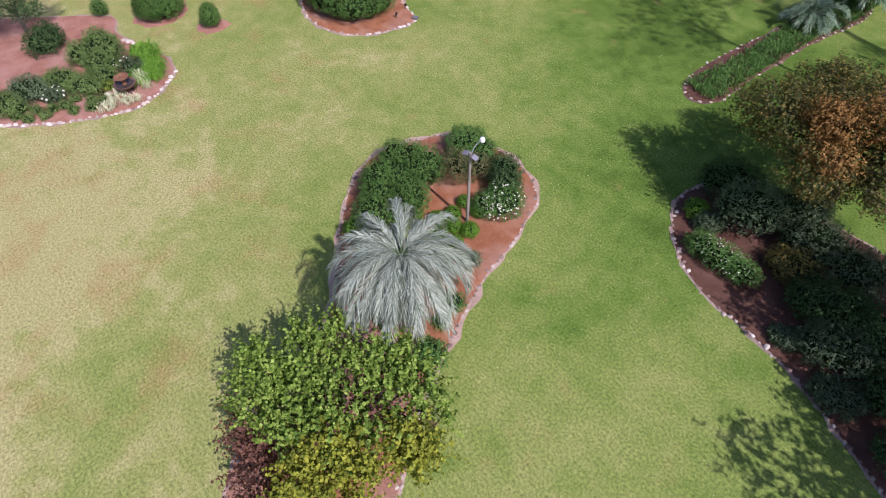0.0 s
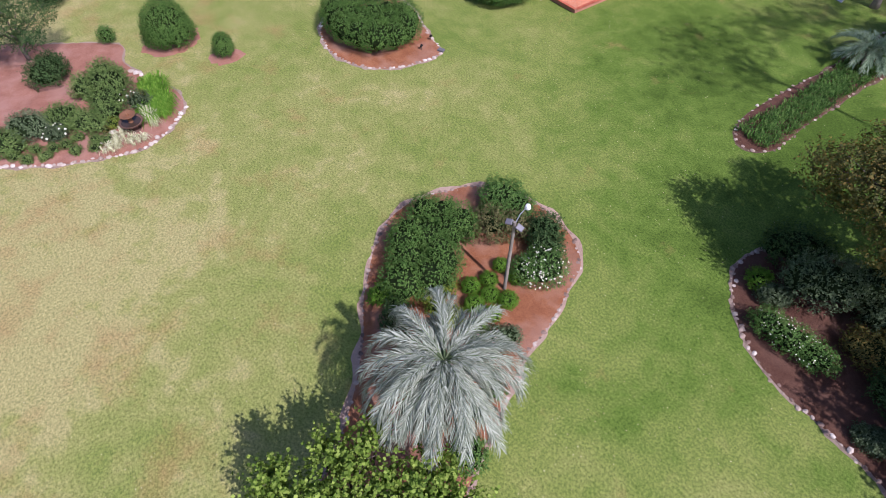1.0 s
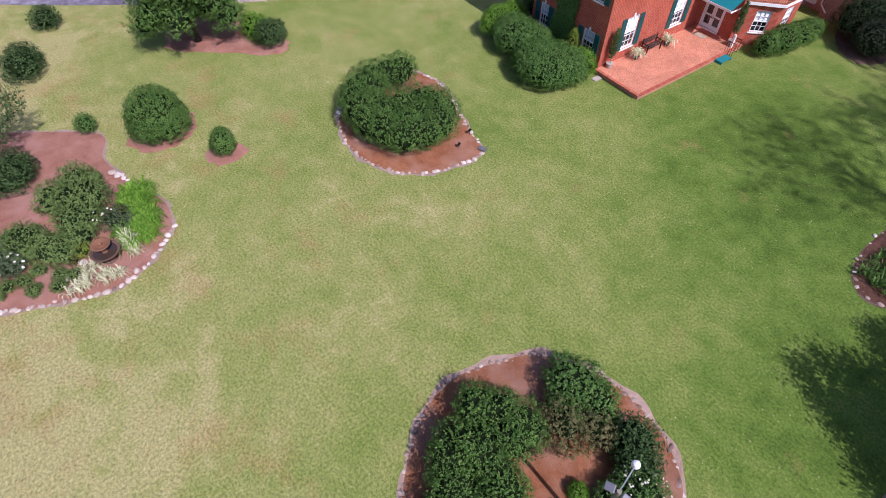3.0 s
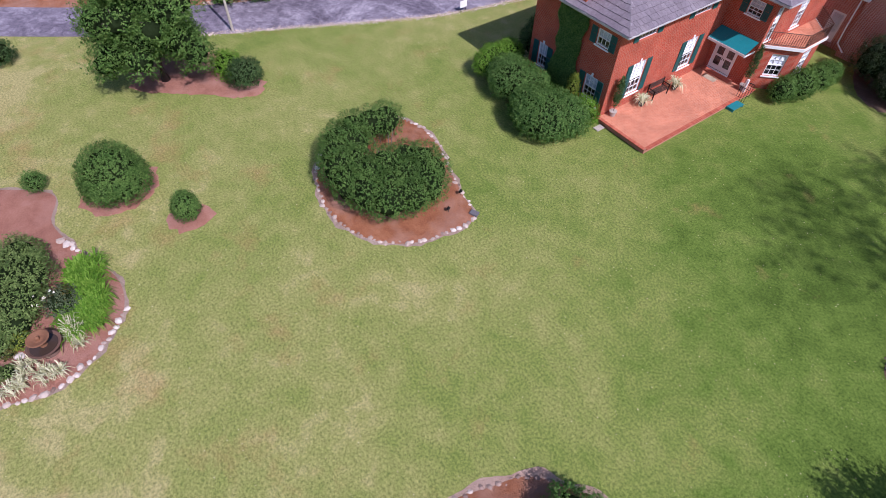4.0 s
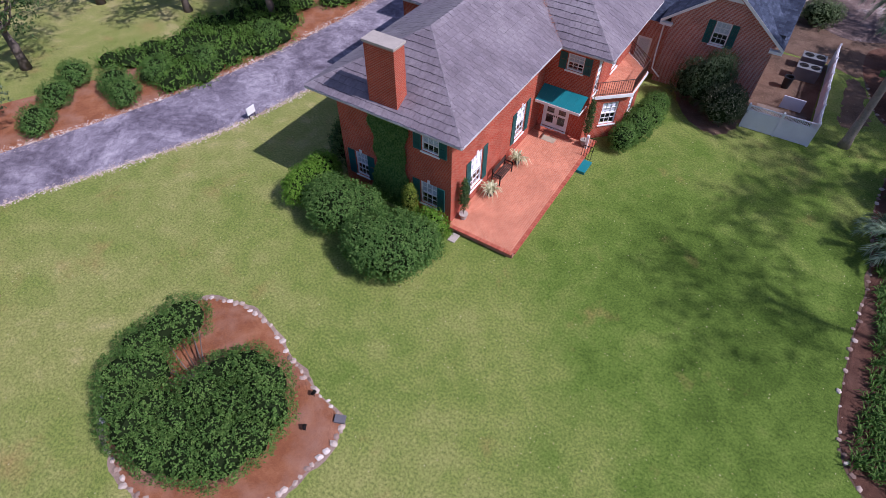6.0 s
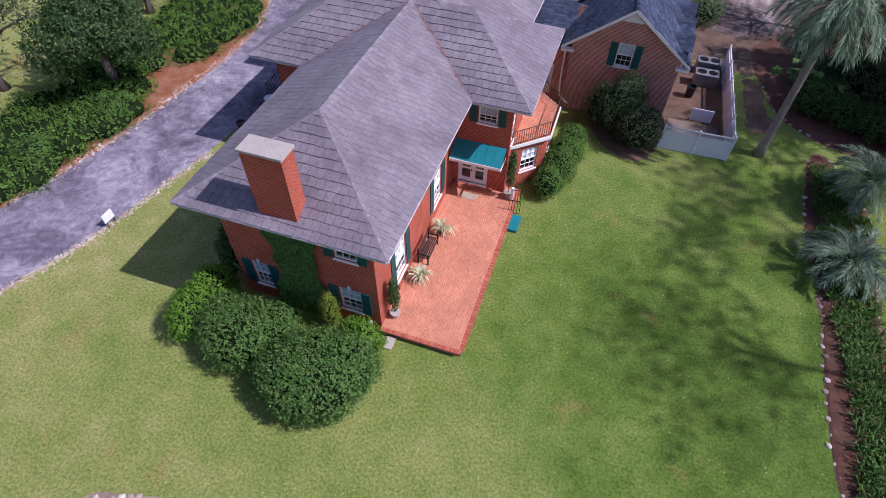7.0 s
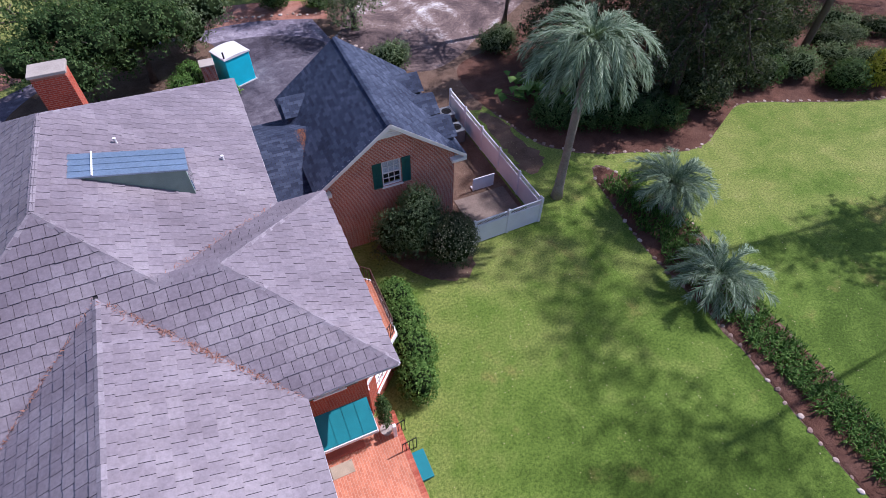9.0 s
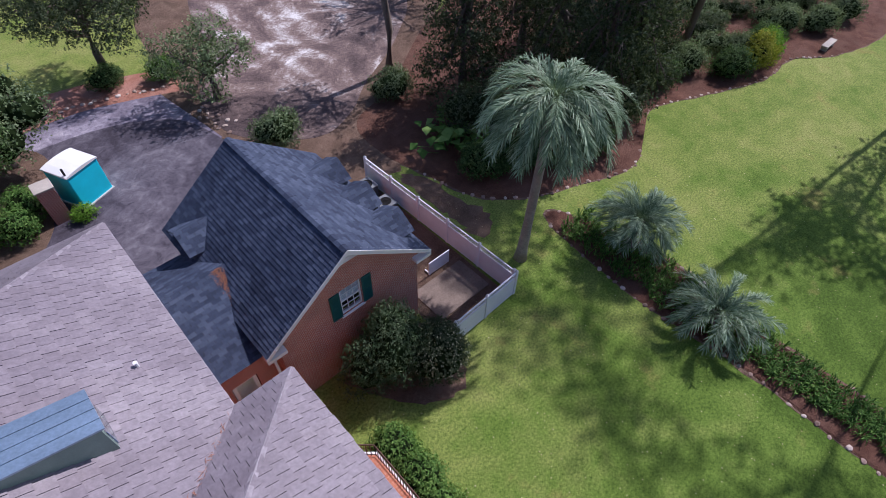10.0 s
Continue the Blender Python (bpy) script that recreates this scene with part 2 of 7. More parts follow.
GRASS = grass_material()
MULCH = mulch_material("pine_straw", (0.15, 0.055, 0.030), (0.33, 0.130, 0.065), (0.50, 0.235, 0.13))
# darker copy of the pine straw, with the shade under trees in its colour
DARK_MULCH = mulch_material("shade_tinted_pine_straw", (0.048, 0.025, 0.019), (0.125, 0.060, 0.043), (0.24, 0.125, 0.09), (0.15, 0.088, 0.07))
SOIL = mulch_material("bare_brown_soil", (0.06, 0.040, 0.030), (0.15, 0.098, 0.072), (0.29, 0.205, 0.16), (0.20, 0.125, 0.09))
PINK_MULCH = mulch_material("faded_pine_straw", (0.20, 0.085, 0.062), (0.38, 0.175, 0.128), (0.52, 0.28, 0.215), (0.44, 0.255, 0.215))
SAND = sand_material()
EDGE = mulch_material("sandy_bed_edge", (0.22, 0.15, 0.12), (0.35, 0.26, 0.21), (0.52, 0.42, 0.36))
PATH_EDGE = mulch_material("pink_sandy_margin", (0.26, 0.17, 0.13), (0.44, 0.30, 0.24), (0.62, 0.46, 0.38), (0.52, 0.38, 0.31))
ASPHALT = asphalt_material("worn_asphalt", 1.0)
OLD_ASPHALT = asphalt_material("dark_worn_asphalt", 0.46)
BRICK = brick_material("red_brick", (0.50, 0.082, 0.040), (0.36, 0.052, 0.028), (0.46, 0.215, 0.155), 0.225, 0.08, 0.012)
OLD_BRICK = brick_material("brown_brick", (0.50, 0.150, 0.096), (0.34, 0.090, 0.062), (0.60, 0.45, 0.40), gap=0.013)
PAVER = brick_material("patio_brick", (0.64, 0.255, 0.150), (0.54, 0.190, 0.110), (0.62, 0.33, 0.235), 0.21, 0.105, 0.010)
EDGE_BRICK = piece_material("rowlock_brick", [(0.2, (0.36, 0.075, 0.045)), (0.8, (0.58, 0.18, 0.11))], 0.85, 30)
SLATE = piece_material("grey_slate", [(0.28, (0.150, 0.126, 0.152)), (0.5, (0.214, 0.184, 0.216)), (0.72, (0.295, 0.262, 0.292))], 0.55, 9, 0.30, 0.4, 0.13, streak=0.05)
SHINGLE = piece_material("dark_shingle", [(0.28, (0.026, 0.034, 0.062)), (0.5, (0.046, 0.060, 0.102)), (0.72, (0.084, 0.104, 0.160))], 0.85, 20, 0.5, 0.25, 0.32)
WHITE = plain("white_paint", (0.80, 0.79, 0.80), 0.5, 0, 0.05)
VINYL = plain("white_vinyl", (0.74, 0.73, 0.80), 0.4, 0, 0.05)
TEAL = plain("teal_shutter_paint", (0.010, 0.085, 0.085), 0.5, 0, 0.12)
TEAL_ROOF = plain("teal_metal_roof", (0.012, 0.20, 0.235), 0.4, 0.0, 0.10)
# darker butt edges that draw the slate courses as lines
SLATE_EDGE = plain("dark_slate_edge", (0.055, 0.045, 0.055), 0.9, 0, 0.2, 4)
CONCRETE = plain("weathered_concrete", (0.42, 0.37, 0.33), 0.9, 0, 0.18, 3)
STONE = piece_material("pale_field_stone", [(0.2, (0.30, 0.21, 0.17)), (0.5, (0.50, 0.40, 0.35)), (0.8, (0.74, 0.66, 0.62))], 0.9, 9)
DARK_STONE = piece_material("brown_field_stone", [(0.2, (0.13, 0.085, 0.07)), (0.5, (0.28, 0.19, 0.16)), (0.8, (0.55, 0.44, 0.38))], 0.9, 9)
BLACK_IRON = plain("black_iron", (0.018, 0.016, 0.016), 0.5, 0.6, 0.1)
DARK = plain("dark_interior", (0.03, 0.028, 0.03), 0.9)
BLIND = plain("window_blind", (0.70, 0.70, 0.74), 0.7, 0, 0.06)
GLASS = glass_material()
# near-black colour of the crown cores, standing in for shade between leaves
INNER = plain("shade_dark_core", (0.016, 0.026, 0.010), 1.0, 0, 0.3, 4, 0.0, 0)
BARK = piece_material("tree_bark", [(0.2, (0.06, 0.045, 0.038)), (0.8, (0.20, 0.16, 0.14))], 0.95, 12, 2.0)
LEAF_DARK = leaf_material("dark_leaf", [(0.15, (0.020, 0.046, 0.016)), (0.5, (0.052, 0.106, 0.034)), (0.85, (0.138, 0.205, 0.076))])
LEAF_HEDGE = leaf_material("hedge_leaf", [(0.18, (0.032, 0.080, 0.018)), (0.5, (0.092, 0.188, 0.040)), (0.85, (0.205, 0.325, 0.085))])
LEAF_MID = leaf_material("green_leaf", [(0.15, (0.038, 0.095, 0.022)), (0.5, (0.094, 0.200, 0.046)), (0.85, (0.205, 0.325, 0.092))])
LEAF_BRIGHT = leaf_material("bright_leaf", [(0.15, (0.055, 0.14, 0.014)), (0.5, (0.125, 0.27, 0.025)), (0.85, (0.24, 0.40, 0.06))])
LEAF_LIME = leaf_material("yellow_green_leaf", [(0.15, (0.055, 0.095, 0.018)), (0.45, (0.135, 0.205, 0.032)), (0.7, (0.25, 0.31, 0.045)), (0.94, (0.40, 0.36, 0.07))])
LEAF_RUST = leaf_material("autumn_leaf", [(0.15, (0.040, 0.050, 0.018)), (0.5, (0.105, 0.110, 0.036)), (0.75, (0.19, 0.155, 0.045)), (0.95, (0.34, 0.18, 0.055))])
CEDAR = leaf_material("cedar_leaf", [(0.15, (0.022, 0.036, 0.018)), (0.5, (0.050, 0.072, 0.036)), (0.85, (0.125, 0.150, 0.090))])
LEAF_OLIVE = leaf_material("olive_leaf", [(0.15, (0.060, 0.106, 0.028)), (0.5, (0.142, 0.220, 0.062)), (0.85, (0.275, 0.365, 0.125))])
LEAF_TWIGGY = leaf_material("brown_olive_leaf", [(0.15, (0.060, 0.062, 0.024)), (0.5, (0.140, 0.142, 0.056)), (0.8, (0.250, 0.225, 0.105)), (0.95, (0.34, 0.24, 0.13))])
LEAF_SAGE = leaf_material("sage_leaf", [(0.2, (0.058, 0.090, 0.045)), (0.5, (0.130, 0.185, 0.092)), (0.85, (0.28, 0.345, 0.20))])
CAMELLIA = leaf_material("camellia_leaf", [(0.15, (0.024, 0.045, 0.020)), (0.5, (0.056, 0.092, 0.042)), (0.85, (0.145, 0.19, 0.11))], 0.45)
PALM_BARK = piece_material("palm_bark", [(0.2, (0.17, 0.138, 0.12)), (0.8, (0.37, 0.315, 0.28))], 0.95, 9, 1.5)
LEAF_GREY = leaf_material("grey_green_leaf", [(0.2, (0.038, 0.062, 0.030)), (0.5, (0.088, 0.125, 0.062)), (0.85, (0.20, 0.25, 0.15))])
FROND_SILVER = leaf_material("silver_frond", [(0.2, (0.12, 0.145, 0.105)), (0.5, (0.27, 0.30, 0.235)), (0.85, (0.52, 0.55, 0.47))], 0.5, 0.10)
FROND_GREEN = leaf_material("palm_frond", [(0.2, (0.050, 0.080, 0.034)), (0.5, (0.140, 0.188, 0.092)), (0.85, (0.35, 0.39, 0.24))], 0.45, 0.15)
FROND_BLUE = leaf_material("blue_green_frond", [(0.2, (0.055, 0.095, 0.050)), (0.5, (0.155, 0.230, 0.140)), (0.85, (0.37, 0.46, 0.32))], 0.45, 0.15)
GROUND_COVER = leaf_material("ground_cover_leaf", [(0.15, (0.045, 0.110, 0.020)), (0.5, (0.115, 0.235, 0.038)), (0.85, (0.230, 0.370, 0.080))])
CREAM_LEAF = leaf_material("cream_striped_leaf", [(0.2, (0.25, 0.27, 0.14)), (0.6, (0.62, 0.60, 0.40)), (0.9, (0.80, 0.78, 0.62))], 0.5, 0.2)

# ---- building blocks ----
rng = np.random.default_rng(7)


def part(name, bm, mat, parent=None, label="", smooth=False):
    """Links a bmesh, or (verts, faces), as one mesh object under a thing or part."""
    me = bpy.data.meshes.new(name)
    if isinstance(bm, tuple):
        me.from_pydata([tuple(v) for v in bm[0]], [], [tuple(f) for f in bm[1]])
    else:
        bm.to_mesh(me)
        bm.free()
    me.materials.append(mat)
    if smooth:
        me.polygons.foreach_set("use_smooth", [True] * len(me.polygons))
    ob = new(name, me)
    if parent is not None:
        ob.parent = parent
    if label:
        ob["label"] = label
    return ob


def thing(name, label, category, at=(0, 0, 0), group="", kind=""):
    ob = new(name)
    ob.empty_display_size = 0.2
    ob.location = at
    return tagged(ob, label, category, group, kind)


def box(bm, x0, x1, y0, y1, z0, z1, m=None):
    vs = [bm.verts.new((x, y, z)) for z in (z0, z1) for x, y in ((x0, y0), (x1, y0), (x1, y1), (x0, y1))]
    if m is not None:
        for v in vs:
            v.co = m @ v.co
    for f in ((3, 2, 1, 0), (4, 5, 6, 7), (0, 1, 5, 4), (1, 2, 6, 5), (2, 3, 7, 6), (3, 0, 4, 7)):
        bm.faces.new([vs[i] for i in f])
    return vs


def boxes(*dims):
    bm = bmesh.new()
    for d in dims:
        box(bm, *d)
    return bm


def bevelled(bm, width=0.02, segments=1):
    bmesh.ops.bevel(bm, geom=bm.edges[:], offset=width, segments=segments, affect="EDGES", profile=0.5)
    return bm


def tube(bm, points, radii, sides=7):
    """A tapering round limb along points."""
    rings = []
    for i, p in enumerate(points):
        p = Vector(p)
        d = Vector(points[min(i + 1, len(points) - 1)]) - Vector(points[max(i - 1, 0)])
        q = d.to_track_quat("Z", "Y")
        r = radii[i] if hasattr(radii, "__len__") else radii
        rings.append([bm.verts.new(p + q @ Vector((r * math.cos(a), r * math.sin(a), 0))) for a in np.linspace(0, 2 * math.pi, sides, endpoint=False)])
    for a, b in zip(rings, rings[1:]):
        for k in range(sides):
            bm.faces.new((a[k], a[(k + 1) % sides], b[(k + 1) % sides], b[k]))
    bm.faces.new(rings[0][::-1])
    bm.faces.new(rings[-1])


def lathe(bm, profile, sides=20, centre=(0, 0)):
    rings = [[bm.verts.new((centre[0] + r * math.cos(a), centre[1] + r * math.sin(a), z)) for a in np.linspace(0, 2 * math.pi, sides, endpoint=False)] for r, z in profile]
    for a, b in zip(rings, rings[1:]):
        for k in range(sides):
            bm.faces.new((a[k], a[(k + 1) % sides], b[(k + 1) % sides], b[k]))
    bm.faces.new(rings[0][::-1])
    bm.faces.new(rings[-1])


def smooth_loop(points, step=0.35, closed=True):
    """A rounded line through control points (Catmull-Rom), evenly sampled."""
    p = [np.array(q, float) for q in points]
    n = len(p)
    out = []
    for i in range(n if closed else n - 1):
        a, b, c, d = (p[(i - 1) % n], p[i], p[(i + 1) % n], p[(i + 2) % n]) if closed else (p[max(i - 1, 0)], p[i], p[i + 1], p[min(i + 2, n - 1)])
        k = max(2, int(np.linalg.norm(c - b) / step))
        for u in np.arange(k) / k:
            out.append(0.5 * (2 * b + (c - a) * u + (2 * a - 5 * b + 4 * c - d) * u * u + (3 * b - a - 3 * c + d) * u ** 3))
    if not closed:
        out.append(p[-1])
    return out


def inside(x, y, loop):
    hit = False
    for (x0, y0), (x1, y1) in zip(loop, loop[1:] + loop[:1]):
        if (y0 > y) != (y1 > y) and x < (x1 - x0) * (y - y0) / (y1 - y0) + x0:
            hit = not hit
    return hit


# ---- ground ----
def sheet(name, loop, z, mat, label, category, rise=0.0, parent=None):
    """A piece of ground inside a closed line, with a turned-down rim and, with rise, a low swell in the middle."""
    c = np.mean(loop, axis=0)
    verts, faces = [], []
    n = len(loop)
    if not rise:
        verts = [(*q, z) for q in loop] + [(*q, z - 0.03) for q in loop]
        faces = [tuple(range(n))] + [(i, i + n, (i + 1) % n + n, (i + 1) % n) for i in range(n)]
        ob = part(name, (verts, faces), mat, parent)
        return tagged(ob, label, category, kind="structure") if label else ob
    rings = [(1.0, -0.03), (1.0, 0.0), (0.93, rise * 0.5), (0.75, rise * 0.85), (0.45, rise), (0.15, rise)]
    for k, dz in rings:
        for q in loop:
            verts.append((*(c + (np.array(q) - c) * k), z + dz))
    for r in range(len(rings) - 1):
        for i in range(n):
            a, b = r * n + i, r * n + (i + 1) % n
            faces.append((a, b, b + n, a + n))
    verts.append((*c, z + rise))
    for i in range(n):
        faces.append(((len(rings) - 1) * n + i, (len(rings) - 1) * n + (i + 1) % n, len(verts) - 1))
    ob = part(name, (verts, faces), mat, parent)
    return tagged(ob, label, category, kind="structure") if label else ob


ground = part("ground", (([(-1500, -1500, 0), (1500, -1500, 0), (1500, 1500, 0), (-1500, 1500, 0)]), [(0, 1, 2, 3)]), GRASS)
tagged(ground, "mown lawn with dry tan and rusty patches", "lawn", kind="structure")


def strip(name, left, right, z, mat, label, category):
    """A ribbon of paving between two lines."""
    a, b = smooth_loop(left, 1.0, False), smooth_loop(right, 1.0, False)
    k = 60
    pick = lambda s, i: s[min(len(s) - 1, round(i * (len(s) - 1) / (k - 1)))]
    verts = [(*pick(a, i), z) for i in range(k)] + [(*pick(b, i), z) for i in range(k)]
    verts += [(v[0], v[1], -0.02) for v in verts]
    faces = [(i, i + 1, i + 1 + k, i + k) for i in range(k - 1)]
    faces += [(i, i + 2 * k, i + 1 + 2 * k, i + 1) for i in range(k - 1)] + [(i + k, i + k + 1, i + 1 + 3 * k, i + 3 * k) for i in range(k - 1)]
    ob = part(name, (verts, faces), mat)
    return tagged(ob, label, category, kind="structure")


DRIVE_HOUSE = [(-42, -38), (-34, -27.5), (-26.6, -16), (-24.2, -10.6), (-21.3, -4.4), (-19.6, 0), (-18.5, 5), (-17.9, 8), (-17.2, 13), (-16.6, 20), (-16.5, 28), (-13, 33), (-6, 35.2), (2, 36.2), (6.6, 37.2)]
DRIVE_FAR = [(-46, -36), (-38, -26), (-30.8, -14.5), (-29, -9.5), (-26.7, -4), (-24.5, 3), (-23.5, 8), (-23.0, 13), (-22.6, 17.5), (-23.0, 22.2), (-25.0, 27.8), (-26.8, 31.6), (-27.2, 35.2), (-23.6, 36.4), (-18, 39.6), (-12, 43.4), (-5, 45), (1, 45.4), (5.8, 44)]
strip("driveway", DRIVE_HOUSE, DRIVE_FAR, 0.03, ASPHALT, "worn grey asphalt driveway curving behind the house", "driveway")


strip("driveway_branch", [(-26.2, 31), (-28.2, 34.6), (-31.9, 39.0), (-38, 46), (-46, 56)], [(-24.5, 35.5), (-26.0, 38.0), (-28.6, 41.5), (-34, 49), (-42, 60)], 0.024, ASPHALT, "branch of the asphalt driveway leading away", "driveway")
sheet("forecourt", smooth_loop([(-16.2, 27), (-12, 26.6), (-4, 26.8), (-1.0, 27.2), (.2, 28.6), (3.5, 29.5), (6.3, 33), (6.5, 37), (5, 41), (0, 43), (-8, 42), (-15, 36)], .8), 0.034, OLD_ASPHALT, "worn grey asphalt forecourt behind the house", "forecourt")


def stone_mesh(seed):
    r = np.random.default_rng(seed)
    bm = bmesh.new()
    bmesh.ops.create_icosphere(bm, subdivisions=1, radius=0.5)
    for v in bm.verts:
        v.co = Vector(np.array(v.co) * r.uniform(0.75, 1.2, 3))
        v.co.z = v.co.z * 0.75 + 0.22
    me = bpy.data.meshes.new("stone")
    bm.to_mesh(me)
    bm.free()
    return me


STONES = []
for mat in (STONE, DARK_STONE):
    for k in range(6):
        me = stone_mesh(k)
        me.materials.append(mat)
        STONES.append(me)


def edging(parent, line, size=0.22, gap=0.30, dark=0.0, z=0.0, jitter=0.05, name="stone", keep=None):
    """A row of separate stones along a line."""
    walked = gap
    for a, b in zip(line, line[1:]):
        walked += np.linalg.norm(np.array(b) - np.array(a))
        if walked < gap or (keep and not keep(a[0], a[1])):
            continue
        walked = rng.uniform(-0.08, 0.05)
        s = size * rng.uniform(0.7, 1.35)
        ob = new(name, STONES[int(rng.integers(6)) + (6 if rng.random() < dark else 0)])
        ob.parent = parent
        ob.matrix_local = pose(a[0] + rng.normal(0, jitter), a[1] + rng.normal(0, jitter), z - 0.03, 0, 0, rng.uniform(0, 360)) @ Matrix.Diagonal((s * 1.2, s, s * rng.uniform(0.6, 0.9), 1))


# ---- foliage ----
def leaf_arrays(pts, nrm, size, aspect=0.5, droop=0.15, spread=0.8, up=0.25):
    """Folded leaves at points: a four-cornered blade each."""
    n = len(pts)
    nrm = nrm + rng.normal(0, spread * 0.6, (n, 3))
    nrm[:, 2] += up
    nrm /= np.linalg.norm(nrm, axis=1, keepdims=True) + 1e-9
    t = rng.normal(0, 1, (n, 3))
    t -= (t * nrm).sum(1, keepdims=True) * nrm
    t /= np.linalg.norm(t, axis=1, keepdims=True) + 1e-9
    b = np.cross(nrm, t)
    s = size * rng.uniform(0.65, 1.35, (n, 1))
    v = np.empty((n, 4, 3))
    v[:, 0] = pts - t * s * 0.5
    v[:, 1] = pts + b * s * aspect * 0.5 + nrm * s * 0.10
    v[:, 2] = pts + t * s * 0.5 - nrm * s * droop
    v[:, 3] = pts - b * s * aspect * 0.5 + nrm * s * 0.10
    return v.reshape(-1, 3)


def quads_mesh(name, verts, mats):
    me = bpy.data.meshes.new(name)
    n = len(verts) // 4
    me.vertices.add(4 * n)
    me.loops.add(4 * n)
    me.polygons.add(n)
    me.vertices.foreach_set("co", verts.astype(np.float32).ravel())
    me.loops.foreach_set("vertex_index", np.arange(4 * n, dtype=np.int32))
    me.polygons.foreach_set("loop_start", np.arange(0, 4 * n, 4, dtype=np.int32))
    me.polygons.foreach_set("loop_total", np.full(n, 4, dtype=np.int32))
    for m in mats:
        me.materials.append(m)
    me.update(calc_edges=True)
    return me


def lump(d, seed):
    """Uneven swelling of a crown in direction d."""
    r = np.random.default_rng(seed)
    f = np.zeros(len(d))
    for k in range(7):
        w = r.normal(0, 1, 3)
        f += np.sin(d @ (w / np.linalg.norm(w)) * r.uniform(3, 9) + r.uniform(0, 6)) / 7
    return f


def crown_points(blobs, count, rough=0.22, depth=0.35, low=-0.55):
    """Points and outward normals near the outside of overlapping ellipsoids (cx, cy, cz, rx, ry, rz)."""
    area = np.array([(b[3] * b[4] + b[4] * b[5] + b[3] * b[5]) for b in blobs])
    pts, nrm = [], []
    for i, b in enumerate(blobs):
        k = int(count * area[i] / area.sum())
        d = rng.normal(0, 1, (k * 2, 3))
        d /= np.linalg.norm(d, axis=1, keepdims=True)
        d = d[d[:, 2] > low][:k]
        r = 1 - depth * rng.random(len(d)) ** 1.8 + rough * lump(d, i * 13 + 5) + rng.normal(0, 0.03, len(d))
        q = np.array(b[:3]) + d * r[:, None] * np.array(b[3:])
        keep = np.ones(len(q), bool)
        for j, o in enumerate(blobs):
            if j != i:
                keep &= (((q - np.array(o[:3])) / np.array(o[3:])) ** 2).sum(1) > 0.5
        pts.append(q[keep])
        g = d / np.array(b[3:])
        nrm.append((g / np.linalg.norm(g, axis=1, keepdims=True))[keep])
    return np.vstack(pts), np.vstack(nrm)


def foliage(parent, blobs, count, size, mat, name="foliage", aspect=0.5, rough=0.22, depth=0.35, low=-0.55, spread=0.8, up=0.25, label="", shoot=None, per=5):
    """Leaves set along short outward shoots, so that the crown has tufts and gaps."""
    p, n = crown_points(blobs, count // per, rough, depth, low)
    if per > 1:
        length = (shoot or size * 2.2) * rng.uniform(0.5, 1.3, (len(p), 1))
        d = n + rng.normal(0, 0.45, n.shape) + np.array([0, 0, 0.45])
        d /= np.linalg.norm(d, axis=1, keepdims=True)
        p = np.concatenate([p + d * length * (j / (per - 1) - 0.25) + rng.normal(0, size * 0.28, p.shape) for j in range(per)])
        n = np.concatenate([n] * per)
    if low > -0.99:
        p[:, 2] = np.maximum(p[:, 2], 0.03)
    ob = new(name, quads_mesh(name, leaf_arrays(p, n, size, aspect, spread=spread, up=up), [mat]))
    ob.parent = parent
    if label:
        ob["label"] = label
    return ob


def stems(parent, blobs, base=(0, 0), radius=0.05, name="stem", per=1):
    bm = bmesh.new()
    for b in blobs:
        for _ in range(per):
            e = np.array(b[:3]) + rng.normal(0, 0.25, 3) * np.array(b[3:])
            e[2] = max(e[2], 0.2)
            mid = (e * 0.5 + np.array([base[0], base[1], 0]) * 0.5) + rng.normal(0, 0.08, 3)
            tube(bm, [(base[0] + rng.normal(0, radius), base[1] + rng.normal(0, radius), -0.05), mid, e], [radius, radius * 0.7, radius * 0.3], 5)
    return part(name, bm, BARK, parent)


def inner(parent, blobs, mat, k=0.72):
    """An added solid core that keeps a shrub from being see-through; the shade between leaves is its colour."""
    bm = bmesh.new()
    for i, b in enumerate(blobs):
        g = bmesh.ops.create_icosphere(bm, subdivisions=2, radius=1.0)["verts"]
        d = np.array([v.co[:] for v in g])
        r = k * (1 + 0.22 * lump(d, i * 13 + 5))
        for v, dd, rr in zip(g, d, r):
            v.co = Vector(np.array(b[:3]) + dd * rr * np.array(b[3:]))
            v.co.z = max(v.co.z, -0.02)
    ob = part("dark_core", bm, INNER, parent)
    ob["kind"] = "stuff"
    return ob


def shrub(name, at, blobs, count, size, mat, label, category="shrub", group="", aspect=0.5, rough=0.22, depth=0.3, spread=0.8, core=0.72):
    ob = thing(name, label, category, (at[0], at[1], at[2] if len(at) > 2 else 0), group)
    foliage(ob, blobs, int(count * 1.3), size * 0.84, mat, aspect=aspect, rough=rough + .05, depth=depth, spread=spread, shoot=size * 1.9)
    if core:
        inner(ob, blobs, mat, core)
    stems(ob, blobs, radius=0.04, per=2)
    return ob


